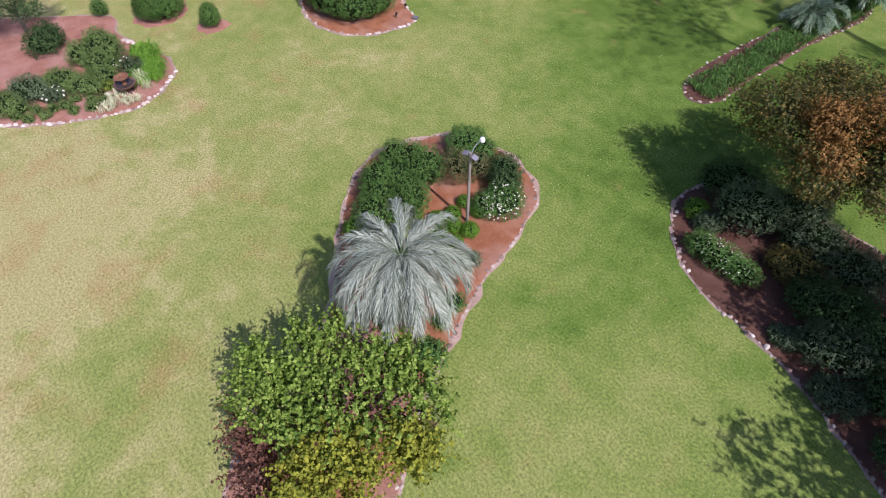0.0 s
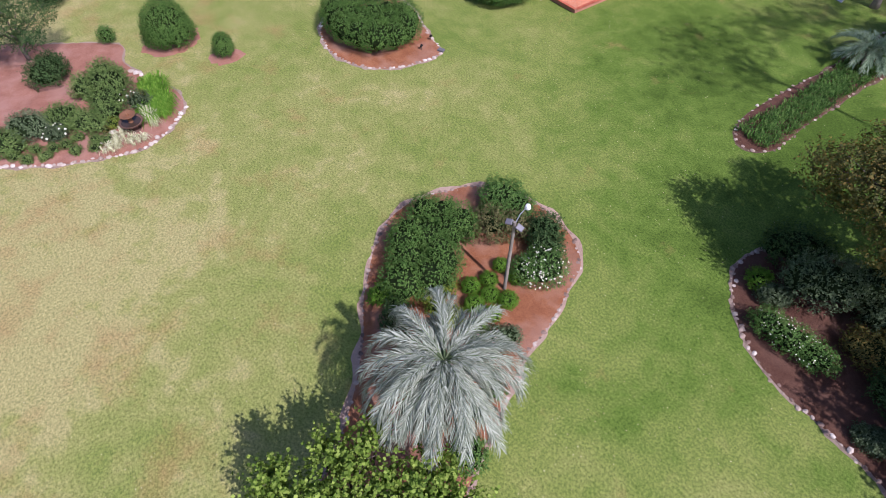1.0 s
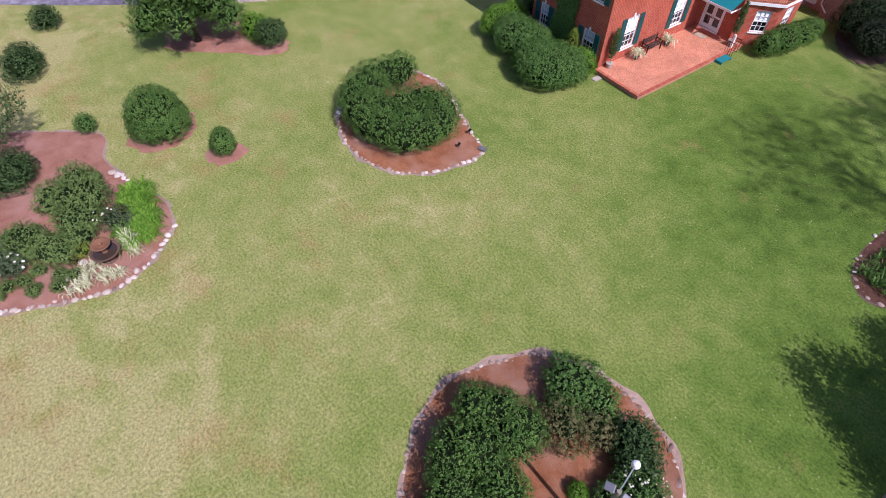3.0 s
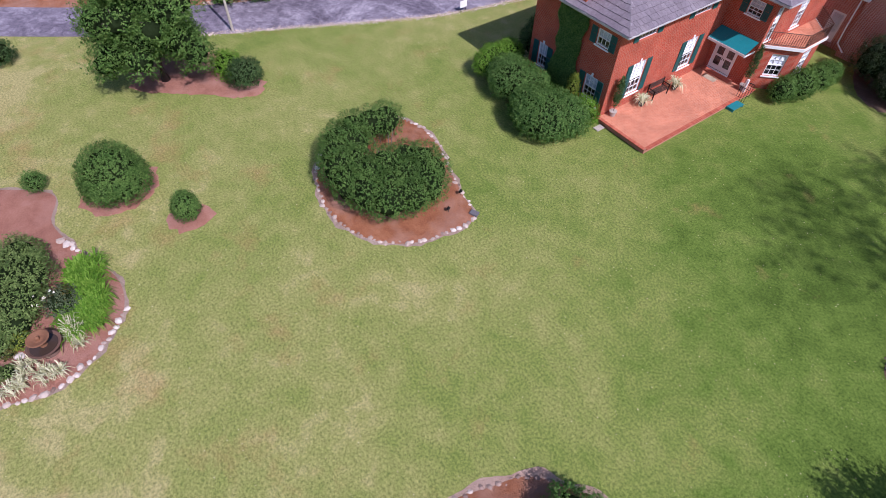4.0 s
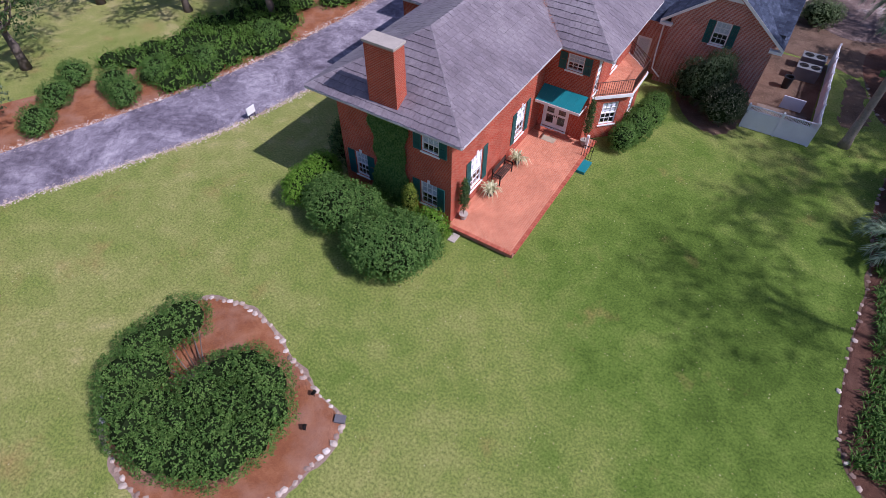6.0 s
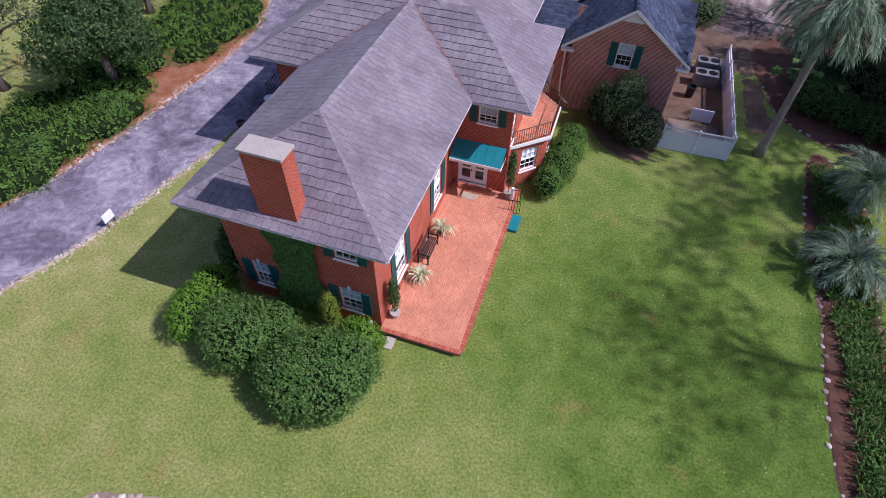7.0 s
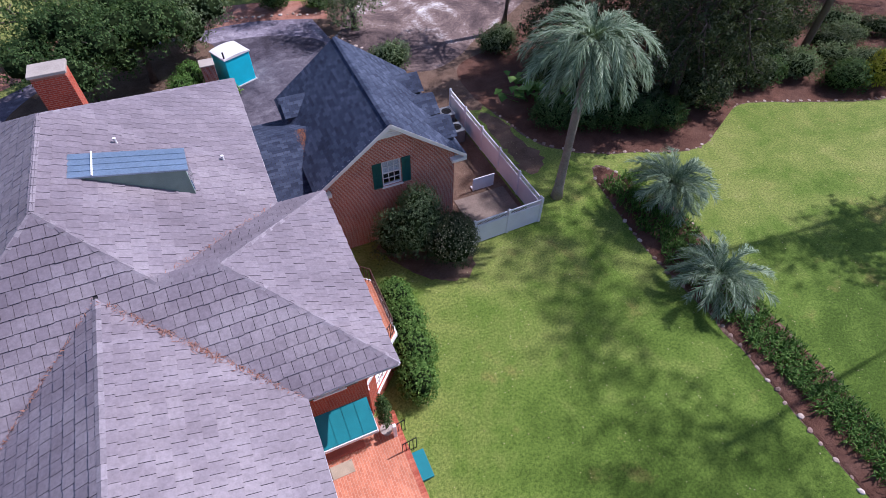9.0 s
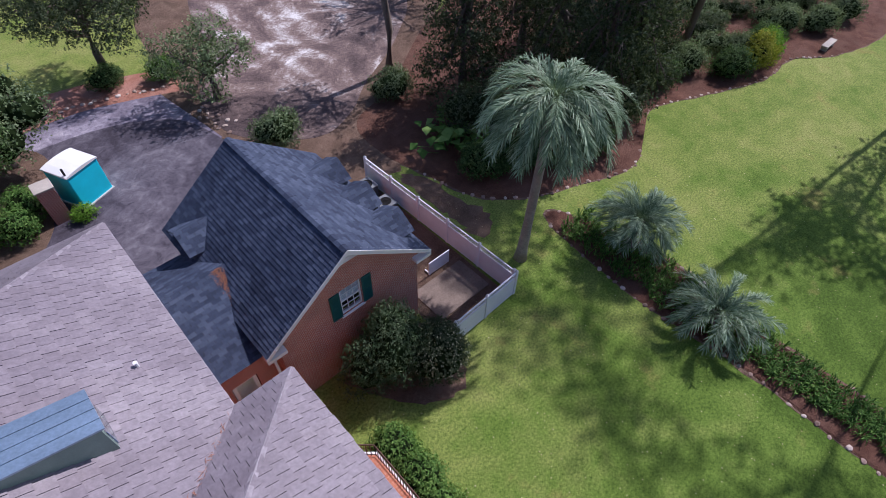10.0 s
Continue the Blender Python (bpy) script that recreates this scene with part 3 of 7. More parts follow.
def tree(name, at, height, blobs, count, size, mat, label, radius=0.25, category="tree", group="", lean=(0, 0), aspect=0.6, depth=0.75, rough=0.35, extra=None, fork=0.55, shoot=.42, per=6):
    """Trunk, limbs to every clump, twigs and a crown of single leaves."""
    ob = thing(name, label, category, (*at, 0), group)
    bm = bmesh.new()
    top = np.array([lean[0], lean[1], height * fork])
    pts = [np.array([0, 0, -0.1]), top * 0.35 + rng.normal(0, 0.08, 3), top * 0.7 + rng.normal(0, 0.1, 3), top]
    tube(bm, pts, [radius * 1.35, radius, radius * 0.85, radius * 0.6], 9)
    for b in blobs:
        e = np.array(b[:3])
        s = top * rng.uniform(fork, 1.0)
        m = s * 0.5 + e * 0.5 + rng.normal(0, 0.2, 3)
        tube(bm, [s, m, e], [radius * 0.45, radius * 0.28, radius * 0.10], 6)
        for _ in range(4):
            d = rng.normal(0, 1, 3)
            d /= np.linalg.norm(d)
            tip = e + d * np.array(b[3:]) * 0.85
            tube(bm, [m * 0.4 + e * 0.6, (e + tip) / 2 + rng.normal(0, 0.1, 3), tip], [radius * 0.13, radius * 0.08, 0.012], 4)
    part("trunk", bm, BARK, ob, smooth=True)
    foliage(ob, blobs, int(count * 1.25), size * 0.85, mat, "crown", aspect, rough, depth, -1.0, shoot=shoot, per=per)
    if extra:
        for bl, cnt, m2, nm in extra:
            foliage(ob, bl, int(cnt * 1.5), size * 0.8, m2, nm, aspect, rough, depth, -1.0, shoot=shoot, per=per)
    return ob


def clumps(n, spread, height, radius, seed, flat=0.7):
    """Clump centres for a tree's crown: (cx, cy, cz, rx, ry, rz)."""
    r = np.random.default_rng(seed)
    out = []
    for i in range(n):
        a, q = i * 2.4 + r.uniform(-0.4, 0.4), math.sqrt((i + 0.4) / n)
        k = radius * r.uniform(0.75, 1.25)
        out.append((spread * q * math.cos(a), spread * q * math.sin(a), height + r.uniform(-0.5, 0.6) * radius + (1 - q * q) * radius * 0.9, k, k, k * flat))
    return out


# ---- house ----
def wall(name, a, b, z0, z1, mat, parent, holes=(), thick=0.25, label="", butt=True):
    """A wall from plan point a to b, its outer face on the right hand of a->b. holes: (u0, u1, z0, z1) along it; they go right through."""
    a, b = Vector((*a, 0)), Vector((*b, 0))
    along = (b - a).normalized()
    out = Vector((along.y, -along.x, 0))
    length = (b - a).length
    us = sorted({thick if butt else 0, length, *[h[0] for h in holes], *[h[1] for h in holes]})
    zs = sorted({z0, z1, *[h[2] for h in holes], *[h[3] for h in holes]})
    solid = lambda i, j: 0 <= i < len(us) - 1 and 0 <= j < len(zs) - 1 and not any(
        h[0] - 1e-6 < (us[i] + us[i + 1]) / 2 < h[1] and h[2] < (zs[j] + zs[j + 1]) / 2 < h[3] for h in holes)
    bm = bmesh.new()
    uv = bm.loops.layers.uv.new("UVMap")

    def quad(pts, uvs):
        f = bm.faces.new([bm.verts.new(p) for p in pts])
        for lp, c in zip(f.loops, uvs):
            lp[uv].uv = c
    at = lambda u, z, d: a + along * u - out * d + Vector((0, 0, z))
    for i in range(len(us) - 1):
        for j in range(len(zs) - 1):
            if not solid(i, j):
                continue
            u0, u1, w0, w1 = us[i], us[i + 1], zs[j], zs[j + 1]
            quad([at(u0, w0, 0), at(u1, w0, 0), at(u1, w1, 0), at(u0, w1, 0)], [(u0, w0), (u1, w0), (u1, w1), (u0, w1)])
            quad([at(u1, w0, thick), at(u0, w0, thick), at(u0, w1, thick), at(u1, w1, thick)], [(u1, w0), (u0, w0), (u0, w1), (u1, w1)])
            if not solid(i - 1, j):
                quad([at(u0, w0, thick), at(u0, w0, 0), at(u0, w1, 0), at(u0, w1, thick)], [(0, w0), (thick, w0), (thick, w1), (0, w1)])
            if not solid(i + 1, j):
                quad([at(u1, w0, 0), at(u1, w0, thick), at(u1, w1, thick), at(u1, w1, 0)], [(0, w0), (thick, w0), (thick, w1), (0, w1)])
            if not solid(i, j + 1):
                quad([at(u0, w1, 0), at(u1, w1, 0), at(u1, w1, thick), at(u0, w1, thick)], [(u0, 0), (u1, 0), (u1, thick), (u0, thick)])
            if not solid(i, j - 1):
                quad([at(u0, w0, thick), at(u1, w0, thick), at(u1, w0, 0), at(u0, w0, 0)], [(u0, 0), (u1, 0), (u1, thick), (u0, thick)])
    return part(name, bm, mat, parent, label)


def frame_of(a, b):
    """A matrix whose x runs along the wall a->b, y points into the wall and z is up."""
    a, b = Vector((*a, 0)), Vector((*b, 0))
    x = (b - a).normalized()
    y = Vector((-x.y, x.x, 0))
    return Matrix(((x.x, y.x, 0, a.x), (x.y, y.y, 0, a.y), (0, 0, 1, 0), (0, 0, 0, 1)))


def mboxes(m, dims):
    bm = bmesh.new()
    for d in dims:
        box(bm, *d, m)
    return bm


def window(a, b, hole, parent, rows=4, cols=3, shutters=True, key=True, sill_mat=None, shutter_w=0.42):
    """A sash window in a wall's hole: frame, glazing bars, panes, blind, sill, keystone and louvred shutters."""
    m = frame_of(a, b)
    u0, u1, z0, z1 = hole
    w = part("window", mboxes(m, [(u0, u0 + .06, .05, .14, z0, z1), (u1 - .06, u1, .05, .14, z0, z1), (u0 + .06, u1 - .06, .05, .14, z1 - .07, z1),
                                 (u0 + .06, u1 - .06, .05, .14, z0, z0 + .07), (u0 + .06, u1 - .06, .045, .135, (z0 + z1) / 2 - .025, (z0 + z1) / 2 + .025)]), WHITE, parent, "white-painted sash window")
    bars = []
    for i in range(1, cols):
        x = u0 + .06 + (u1 - u0 - .12) * i / cols
        bars.append((x - .013, x + .013, .07, .115, z0 + .07, z1 - .07))
    for j in range(1, rows):
        z = z0 + .07 + (z1 - z0 - .14) * j / rows
        if abs(z - (z0 + z1) / 2) > .05:
            bars.append((u0 + .06, u1 - .06, .072, .113, z - .013, z + .013))
    for one_bar in bars:
        part("glazing_bar", mboxes(m, [one_bar]), WHITE, w)
    pane = part("pane", mboxes(m, [(u0 + .055, u1 - .055, .09, .098, z0 + .065, z1 - .065)]), GLASS, w)
    pane.visible_shadow = False
    part("blind", mboxes(m, [(u0 + .03, u1 - .03, .13, .14, z0 + (z1 - z0) * .45, z1 - .03)]), BLIND, w)
    part("backing", mboxes(m, [(u0 - .02, u1 + .02, .35, .36, z0 - .02, z1 + .02)]), DARK, w)
    part("sill", bevelled(mboxes(m, [(u0 - .07, u1 + .07, -.07, .10, z0 - .085, z0 - .002)]), .008), sill_mat or WHITE, w)
    if key:
        c = (u0 + u1) / 2
        part("keystone", mboxes(m, [(c - .07, c + .07, -.035, .04, z1 + .004, z1 + .20)]), WHITE, w)
    if shutters:
        for s0 in (u0 - shutter_w - .03, u1 + .03):
            sh = part("shutter", mboxes(m, [(s0, s0 + .06, -.05, -.004, z0, z1), (s0 + shutter_w - .06, s0 + shutter_w, -.05, -.004, z0, z1)]
                                        + [(s0 + .06, s0 + shutter_w - .06, -.05, -.004, z - .05, z + .05) for z in (z0 + .05, (z0 + z1) / 2, z1 - .05)]), TEAL, w, "dark teal louvred shutter")
            slats = []
            for z in np.arange(z0 + .12, z1 - .11, .055):
                if abs(z - (z0 + z1) / 2) > .06:
                    slats.append((s0 + .06, s0 + shutter_w - .06, -.042, -.012, z, z + .04))
            part("louvres", mboxes(m, slats), TEAL, sh)["kind"] = "stuff"
    return w


house = thing("house", "two-storey red brick house with grey slate hipped roofs", "house", (0, 0, 0))
EAVE = 6.0
XW, XE, YS, YD = -10.27, -3.61, 0.16, 10.1   # main wing: west, east and south faces, and the wall with the front door
XP, YN = -0.72, 16.6                        # front projection
# south gable-end wall (shaded, faces the lawn)
S0, S1 = (XW, YS), (XE, YS)
s_holes = [(0.75, 1.55, 0.90, 2.45), (4.88, 5.86, 0.90, 2.38), (5.0, 5.95, 4.30, 5.25)]
wall("wall", S0, S1, 0, EAVE, BRICK, house, s_holes)
for h in s_holes:
    window(S0, S1, h, house, rows=4 if h[2] < 3 else 2, key=h[2] < 3)
E0, E1 = (XE, YS), (XE, YD)
e_holes = [(1.85, 3.05, 1.0, 3.15), (6.75, 7.95, 1.1, 3.1), (1.55, 3.1, 4.72, 5.75), (6.4, 8.1, 4.72, 5.75)]
wall("wall", E0, E1, 0, EAVE, BRICK, house, e_holes)
for h in e_holes:
    window(E0, E1, h, house, rows=5 if h[2] < 3 else 4, cols=3 if h[2] < 3 else 5, key=h[2] < 3, sill_mat=None if h[2] < 3 else EDGE_BRICK)
wall("wall", (XW, YD), (XW, YS), 0, EAVE, BRICK, house)
# wall with the front door, facing the patio
D0, D1 = (XE, YD), (XP, YD)
d_holes = [(0.30, 1.92, 0.50, 2.30), (1.2, 2.15, 4.50, 5.45)]
wall("wall", D0, D1, 0, EAVE, BRICK, house, d_holes, butt=False)
window(D0, D1, d_holes[1], house, rows=4, key=False)
wall("wall", (XP, YD), (XP, YN), 0, EAVE, BRICK, house, [(0.25, 0.95, 3.3, 5.4), (3.0, 4.0, 3.3, 5.4)])
window((XP, YD), (XP, YN), (0.25, 0.95, 3.3, 5.4), house, rows=6, cols=2, key=False, shutters=False)
window((XP, YD), (XP, YN), (3.0, 4.0, 3.3, 5.4), house, rows=6, cols=3, key=False, shutters=False)
wall("wall", (XP, YN), (-2.5, YN), 0, EAVE, BRICK, house)
wall("wall", (-2.5, YN), (-2.5, 25.9), 0, EAVE, BRICK, house, butt=False)
wall("wall", (-2.5, 25.9), (-13.3, 25.9), 0, EAVE, BRICK, house)
wall("wall", (-13.3, 17.9), (-13.3, YD), 0, EAVE, BRICK, house, [(2.4, 3.4, 3.6, 5.2)])
window((-13.3, 17.9), (-13.3, YD), (2.4, 3.4, 3.6, 5.2), house, key=False)
wall("wall", (-13.3, YD), (XW, YD), 0, EAVE, BRICK, house, [(1.0, 1.9, 3.6, 5.2)])
wall("wall", (-15.0, 25.6), (-15.0, 18.1), 0, EAVE, BRICK, house)
wall("wall", (-15.0, 18.1), (-13.3, 18.1), 0, EAVE, BRICK, house)
wall("wall", (-13.3, 25.6), (-15.0, 25.6), 0, EAVE, BRICK, house)
part("floor_slab", boxes((XW + .3, XE - .3, YS + .3, YD, 0.02, 0.3), (-13.0, XP - .3, YD + .3, 25.6, 0.02, 0.3)), CONCRETE, house)

# front door: two glazed leaves in a white frame
m = frame_of(D0, D1)
door = part("front_door", mboxes(m, [(.30, .38, .02, .16, .50, 2.30), (1.84, 1.92, .02, .16, .50, 2.30), (.38, 1.84, .02, .16, 2.21, 2.30), (.30, 1.92, -.06, .20, .43, .50)]), WHITE, house, "white double front door with glass panes")
for k in range(2):
    x0, x1 = (.385, 1.105) if k == 0 else (1.115, 1.835)
    leaf = part("door_leaf", mboxes(m, [(x0, x0 + .13, .06, .11, .505, 2.205), (x1 - .13, x1, .06, .11, .505, 2.205), (x0 + .13, x1 - .13, .06, .11, 2.08, 2.205),
                                        (x0 + .13, x1 - .13, .06, .11, .505, .78), (x0 + .13, x1 - .13, .06, .11, 1.36, 1.48)]), WHITE, door)
    part("pane", mboxes(m, [(x0 + .12, x1 - .12, .08, .09, .77, 2.09)]), GLASS, leaf).visible_shadow = False
    kx = x1 - .06 if k == 0 else x0 + .06
    part("handle", mboxes(m, [(kx - .015, kx + .015, .02, .06, 1.25, 1.37)]), BLACK_IRON, leaf)
part("backing", mboxes(m, [(.30, 1.92, .5, .52, .50, 2.30)]), plain("dim_hall", (.16, .13, .12), .9), door)
part("door_step", bevelled(mboxes(m, [(.10, 2.3, -.45, -.003, .344, .425)]), .012), EDGE_BRICK, house, "low brick door step")

# teal canopy over the door
bm = bmesh.new()
vs = [bm.verts.new(p) for p in ((XE + .10, YD - 1.02, 2.74), (XP - .12, YD - 1.02, 2.74), (XP - .12, YD - .003, 3.22), (XE + .10, YD - .003, 3.22),
                                (XE + .10, YD - 1.02, 2.80), (XP - .12, YD - 1.02, 2.80), (XP - .12, YD - .003, 3.28), (XE + .10, YD - .003, 3.28))]
for f in ((3, 2, 1, 0), (4, 5, 6, 7), (0, 1, 5, 4), (1, 2, 6, 5), (2, 3, 7, 6), (3, 0, 4, 7)):
    bm.faces.new([vs[q] for q in f])
canopy = part("door_canopy", bm, TEAL_ROOF, house, "teal standing-seam metal canopy with white fascia")
bm = bmesh.new()
for x in np.arange(XE + .50, XP - .2, .45):
    vs = [bm.verts.new(p) for p in ((x, YD - 1.025, 2.802), (x + .02, YD - 1.025, 2.802), (x + .02, YD - .01, 3.282), (x, YD - .01, 3.282),
                                    (x, YD - 1.025, 2.815), (x + .02, YD - 1.025, 2.815), (x + .02, YD - .01, 3.295), (x, YD - .01, 3.295))]
    for f in ((4, 5, 6, 7), (0, 1, 5, 4), (1, 2, 6, 5), (3, 0, 4, 7)):
        bm.faces.new([vs[q] for q in f])
part("seam", bm, TEAL_ROOF, canopy)
part("fascia", boxes((XE + .10, XP - .12, YD - 1.06, YD - 1.023, 2.62, 2.78), (XP - .117, XP - .09, YD - 1.06, YD - .01, 2.60, 2.72)), WHITE, canopy)

# one-storey bay with a balcony on top
BAY = [(XP, 10.75), (0.85, 12.35), (0.85, 14.75), (XP, 16.35)]
bay_holes = [[(0.75, 1.75, 0.95, 2.45)], [(0.7, 1.7, 0.95, 2.45)], [(0.5, 1.4, 0.95, 2.45)]]
for p, q, hs in zip(BAY, BAY[1:], bay_holes):
    wall("wall", p, q, 0, 2.85, BRICK, house, hs, butt=False)
    for h in hs:
        window(p, q, h, house, rows=4, key=False, shutters=False)
bay_top = []
for (x, y) in BAY:
    bay_top.append((x + (.22 if x > 0 else 0), y + (.16 if y > 13.5 else -.16)))
bm = bmesh.new()
lo, hi = [bm.verts.new((x, y, 2.85)) for x, y in bay_top], [bm.verts.new((x, y, 3.03)) for x, y in bay_top]
bm.faces.new(lo[::-1]); bm.faces.new(hi)
for k in range(4):
    bm.faces.new((lo[k], lo[(k + 1) % 4], hi[(k + 1) % 4], hi[k]))
balcony = part("balcony", bm, WHITE, house, "balcony on the bay with thin iron railing")
bm = bmesh.new()
bm.faces.new([bm.verts.new((x - (.06 if x > 0 else 0), y + (-.05 if y > 13.5 else .05), 3.036)) for x, y in bay_top])
uv = bm.loops.layers.uv.new("UVMap")
for f in bm.faces:
    for lp in f.loops:
        lp[uv].uv = lp.vert.co.xy
part("balcony_floor", bm, PAVER, balcony, "red tiled balcony floor")


def railing(parent, line, z, h=0.85, gap=0.13, name="railing", mat=None, bar=0.012):
    for p, q in zip(line, line[1:]):
        p, q = Vector((*p, 0)), Vector((*q, 0))
        n = max(2, int((q - p).length / gap))
        bm = bmesh.new()
        tube(bm, [p + Vector((0, 0, z + h)), q + Vector((0, 0, z + h))], 0.022, 6)
        rail = part(name, bm, mat or BLACK_IRON, parent)
        bm = bmesh.new()
        tube(bm, [p + Vector((0, 0, z + .08)), q + Vector((0, 0, z + .08))], 0.015, 6)
        part("bottom_rail", bm, mat or BLACK_IRON, rail)
        for i in range(n + 1):
            c = p.lerp(q, i / n)
            part("baluster", boxes((c.x - bar, c.x + bar, c.y - bar, c.y + bar, z + .0, z + h)), mat or BLACK_IRON, rail)


RAIL = plain("brown_iron_railing", (0.11, 0.06, 0.05), 0.6, 0.4)
railing(balcony, [(x - (.1 if x > 0 else 0), y + (-.08 if y > 13.5 else .08)) for x, y in bay_top], 3.036, mat=RAIL)

# ---- roofs ----
ZE = 6.15

SE, SW, APEX, G = Vector((-2.6, -.74, ZE)), Vector((-11.28, -.74, ZE)), Vector((-6.94, 3.53, 8.44)), Vector((-6.94, 13.15, 8.44))
HV, HW = Vector((-2.6, 9.3, ZE)), Vector((-11.28, 9.3, ZE))
WC, EC, D, C, B = Vector((-14.2, 9.3, ZE)), Vector((.2, 9.3, ZE)), Vector((-3.68, 13.10, 8.41)), Vector((-5.40, 13.10, 8.41)), Vector((-7.9, 15.6, 9.9))
F, V, T, A, NW = Vector((.2, 17.4, ZE)), Vector((-1.6, 17.4, ZE)), Vector((-1.6, 26.8, ZE)), Vector((-7.9, 20.5, 9.9)), Vector((-14.2, 26.8, ZE))
P1, P2, P3, P4, PA, PB = Vector((-15.9, 17.3, ZE)), Vector((-14.2, 17.3, ZE)), Vector((-15.9, 26.4, ZE)), Vector((-14.2, 26.4, ZE)), Vector((-11.35, 21.85, 8.86)), Vector((-9.65, 21.85, 8.86))
PLANES = [[SE, HV, G, APEX], [HW, SW, APEX, G], [SW, SE, APEX], [WC, HW, G, HV, EC, D, C, B], [EC, F, D], [F, V, C, D], [V, T, A, B, C], [T, NW, A],
          [NW, P4, PB, P2, WC, B, A], [P1, P2, PB, PA], [P4, P3, PA, PB], [P3, P1, PA]]


def crossings(poly, v):
    xs = []
    for (u0, v0), (u1, v1) in zip(poly, poly[1:] + poly[:1]):
        if (v0 > v) != (v1 > v):
            xs.append(u0 + (u1 - u0) * (v - v0) / (v1 - v0))
    return sorted(xs)


def slates(plane, width, course, thick=0.027, lap=0.03):
    """Slates of one roof plane in staggered courses, cut along hips and valleys: lists of eight corners, and whether each is whole."""
    e0, e1 = plane[0], plane[1]
    n = (plane[1] - plane[0]).cross(plane[2] - plane[0])
    for k in range(2, len(plane)):
        c = (plane[1] - plane[0]).cross(plane[k] - plane[0])
        if c.length > n.length:
            n = c
    n.normalize()
    if n.z < 0:
        n = -n
    ux = Vector((n.y, -n.x, 0)).normalized()
    if ux.length < 0.1:
        ux = Vector((1, 0, 0))
    vx = n.cross(ux)
    if vx.z < 0:
        ux, vx = -ux, -vx
    o = plane[0]
    flat = [((p - o).dot(ux), (p - o).dot(vx)) for p in plane]
    top = max(q[1] for q in flat)
    out = []
    r, v = 0, -lap
    while v < top - 0.02:
        va, vb = v, min(v + course + lap, top)
        lo, hi = crossings(flat, max(va, 0.004)), crossings(flat, min(vb, top - 0.004))
        mid = crossings(flat, min((max(va, 0) + vb) / 2, top - .01))
        if len(lo) != len(hi) or len(lo) != len(mid):
            lo = hi = mid
        for s in range(0, len(mid) - 1, 2):
            a0, a1, b0, b1 = lo[s], lo[s + 1], hi[s], hi[s + 1]
            first = math.floor(min(a0, b0) / width) - 1
            shift = (r % 2) * width * 0.5 + (rng.uniform(-.18, .18) * width if thick > .02 else 0)
            k = first
            while True:
                u0 = k * width + shift
                u1 = u0 + width - (0.014 if thick > .02 else 0.012)
                k += 1
                if u0 > max(a1, b1):
                    break
                la, lb, ha, hb = max(u0, a0), min(u1, a1), max(u0, b0), min(u1, b1)
                if lb - la < .02 and hb - ha < .02:
                    continue
                if lb < la:
                    la = lb = (a0 if u1 < a0 + .3 and u0 < a0 else a1)
                if hb < ha:
                    ha = hb = (b0 if u0 < b0 else b1)
                whole = la == u0 and lb == u1 and ha == u0 and hb == u1
                wob = rng.uniform(-.016, .016) if thick > .02 else rng.uniform(-.008, .008)
                tilt = rng.uniform(0, .010) if thick > .02 else rng.uniform(0, .005)
                pts = []
                for (uu, vv, hh) in ((la, va + wob, .004), (lb, va + wob, .004), (hb, vb, .0), (ha, vb, .0)):
                    pts.append(o + ux * uu + vx * vv + n * (hh + .018 * (1 if vv < vb - .001 else 0)))
                for (uu, vv, hh) in ((la, va + wob, thick), (lb, va + wob, thick), (hb, vb, thick * .5), (ha, vb, thick * .5)):
                    pts.append(o + ux * uu + vx * vv + n * (hh + tilt + .018 * (1 if vv < vb - .001 else 0)))
                out.append((pts, whole))
        r += 1
        v += course
    return out


SLATE_FACES = ((4, 5, 6, 7), (0, 1, 5, 4), (1, 2, 6, 5), (3, 0, 4, 7))


def lay(parent, pieces, mat, label=""):
    verts, faces = [], []
    for pts, _ in pieces:
        b = len(verts)
        verts += [tuple(p) for p in pts]
        faces += [tuple(b + i for i in f) for f in SLATE_FACES]
    ob = part("slate_field", (verts, faces), mat, parent, label)
    if mat is SLATE:
        ob.data.materials.append(SLATE_EDGE)
        ob.data.polygons.foreach_set("material_index", [0, 1, 0, 0] * len(pieces))
    ob["kind"] = "stuff"
    return ob


def deck(planes, z_soffit, mat, parent, name="roof", label=""):
    """The boarded roof below the slates."""
    bm = bmesh.new()
    for pl in planes:
        bm.faces.new([bm.verts.new(p) for p in pl])
    bmesh.ops.triangulate(bm, faces=bm.faces[:])
    return part(name, bm, mat, parent, label)


roof = deck(PLANES, EAVE, DARK, house, label="grey slate hipped roof with ridges and valleys")
E_PIECES = slates(PLANES[0], 0.315, 0.355)
near = [p for p in E_PIECES if p[1]][:300]
near_ids = {id(p) for p in near}
for pts, _ in near:   # the whole slates of the slope above the patio are pieces of their own
    c = sum(pts[:4], Vector()) / 4
    ob_mesh = bpy.data.meshes.new("slate")
    ob_mesh.from_pydata([tuple(p - c) for p in pts], [], [tuple(f) for f in SLATE_FACES])
    ob_mesh.materials.append(SLATE)
    ob_mesh.materials.append(SLATE_EDGE)
    ob_mesh.polygons[1].material_index = 1
    ob = new("slate", ob_mesh)
    ob.parent, ob.location = roof, c
lay(roof, [p for p in E_PIECES if id(p) not in near_ids] + [q for pl in PLANES[1:] for q in slates(pl, 0.32, 0.385)], SLATE)


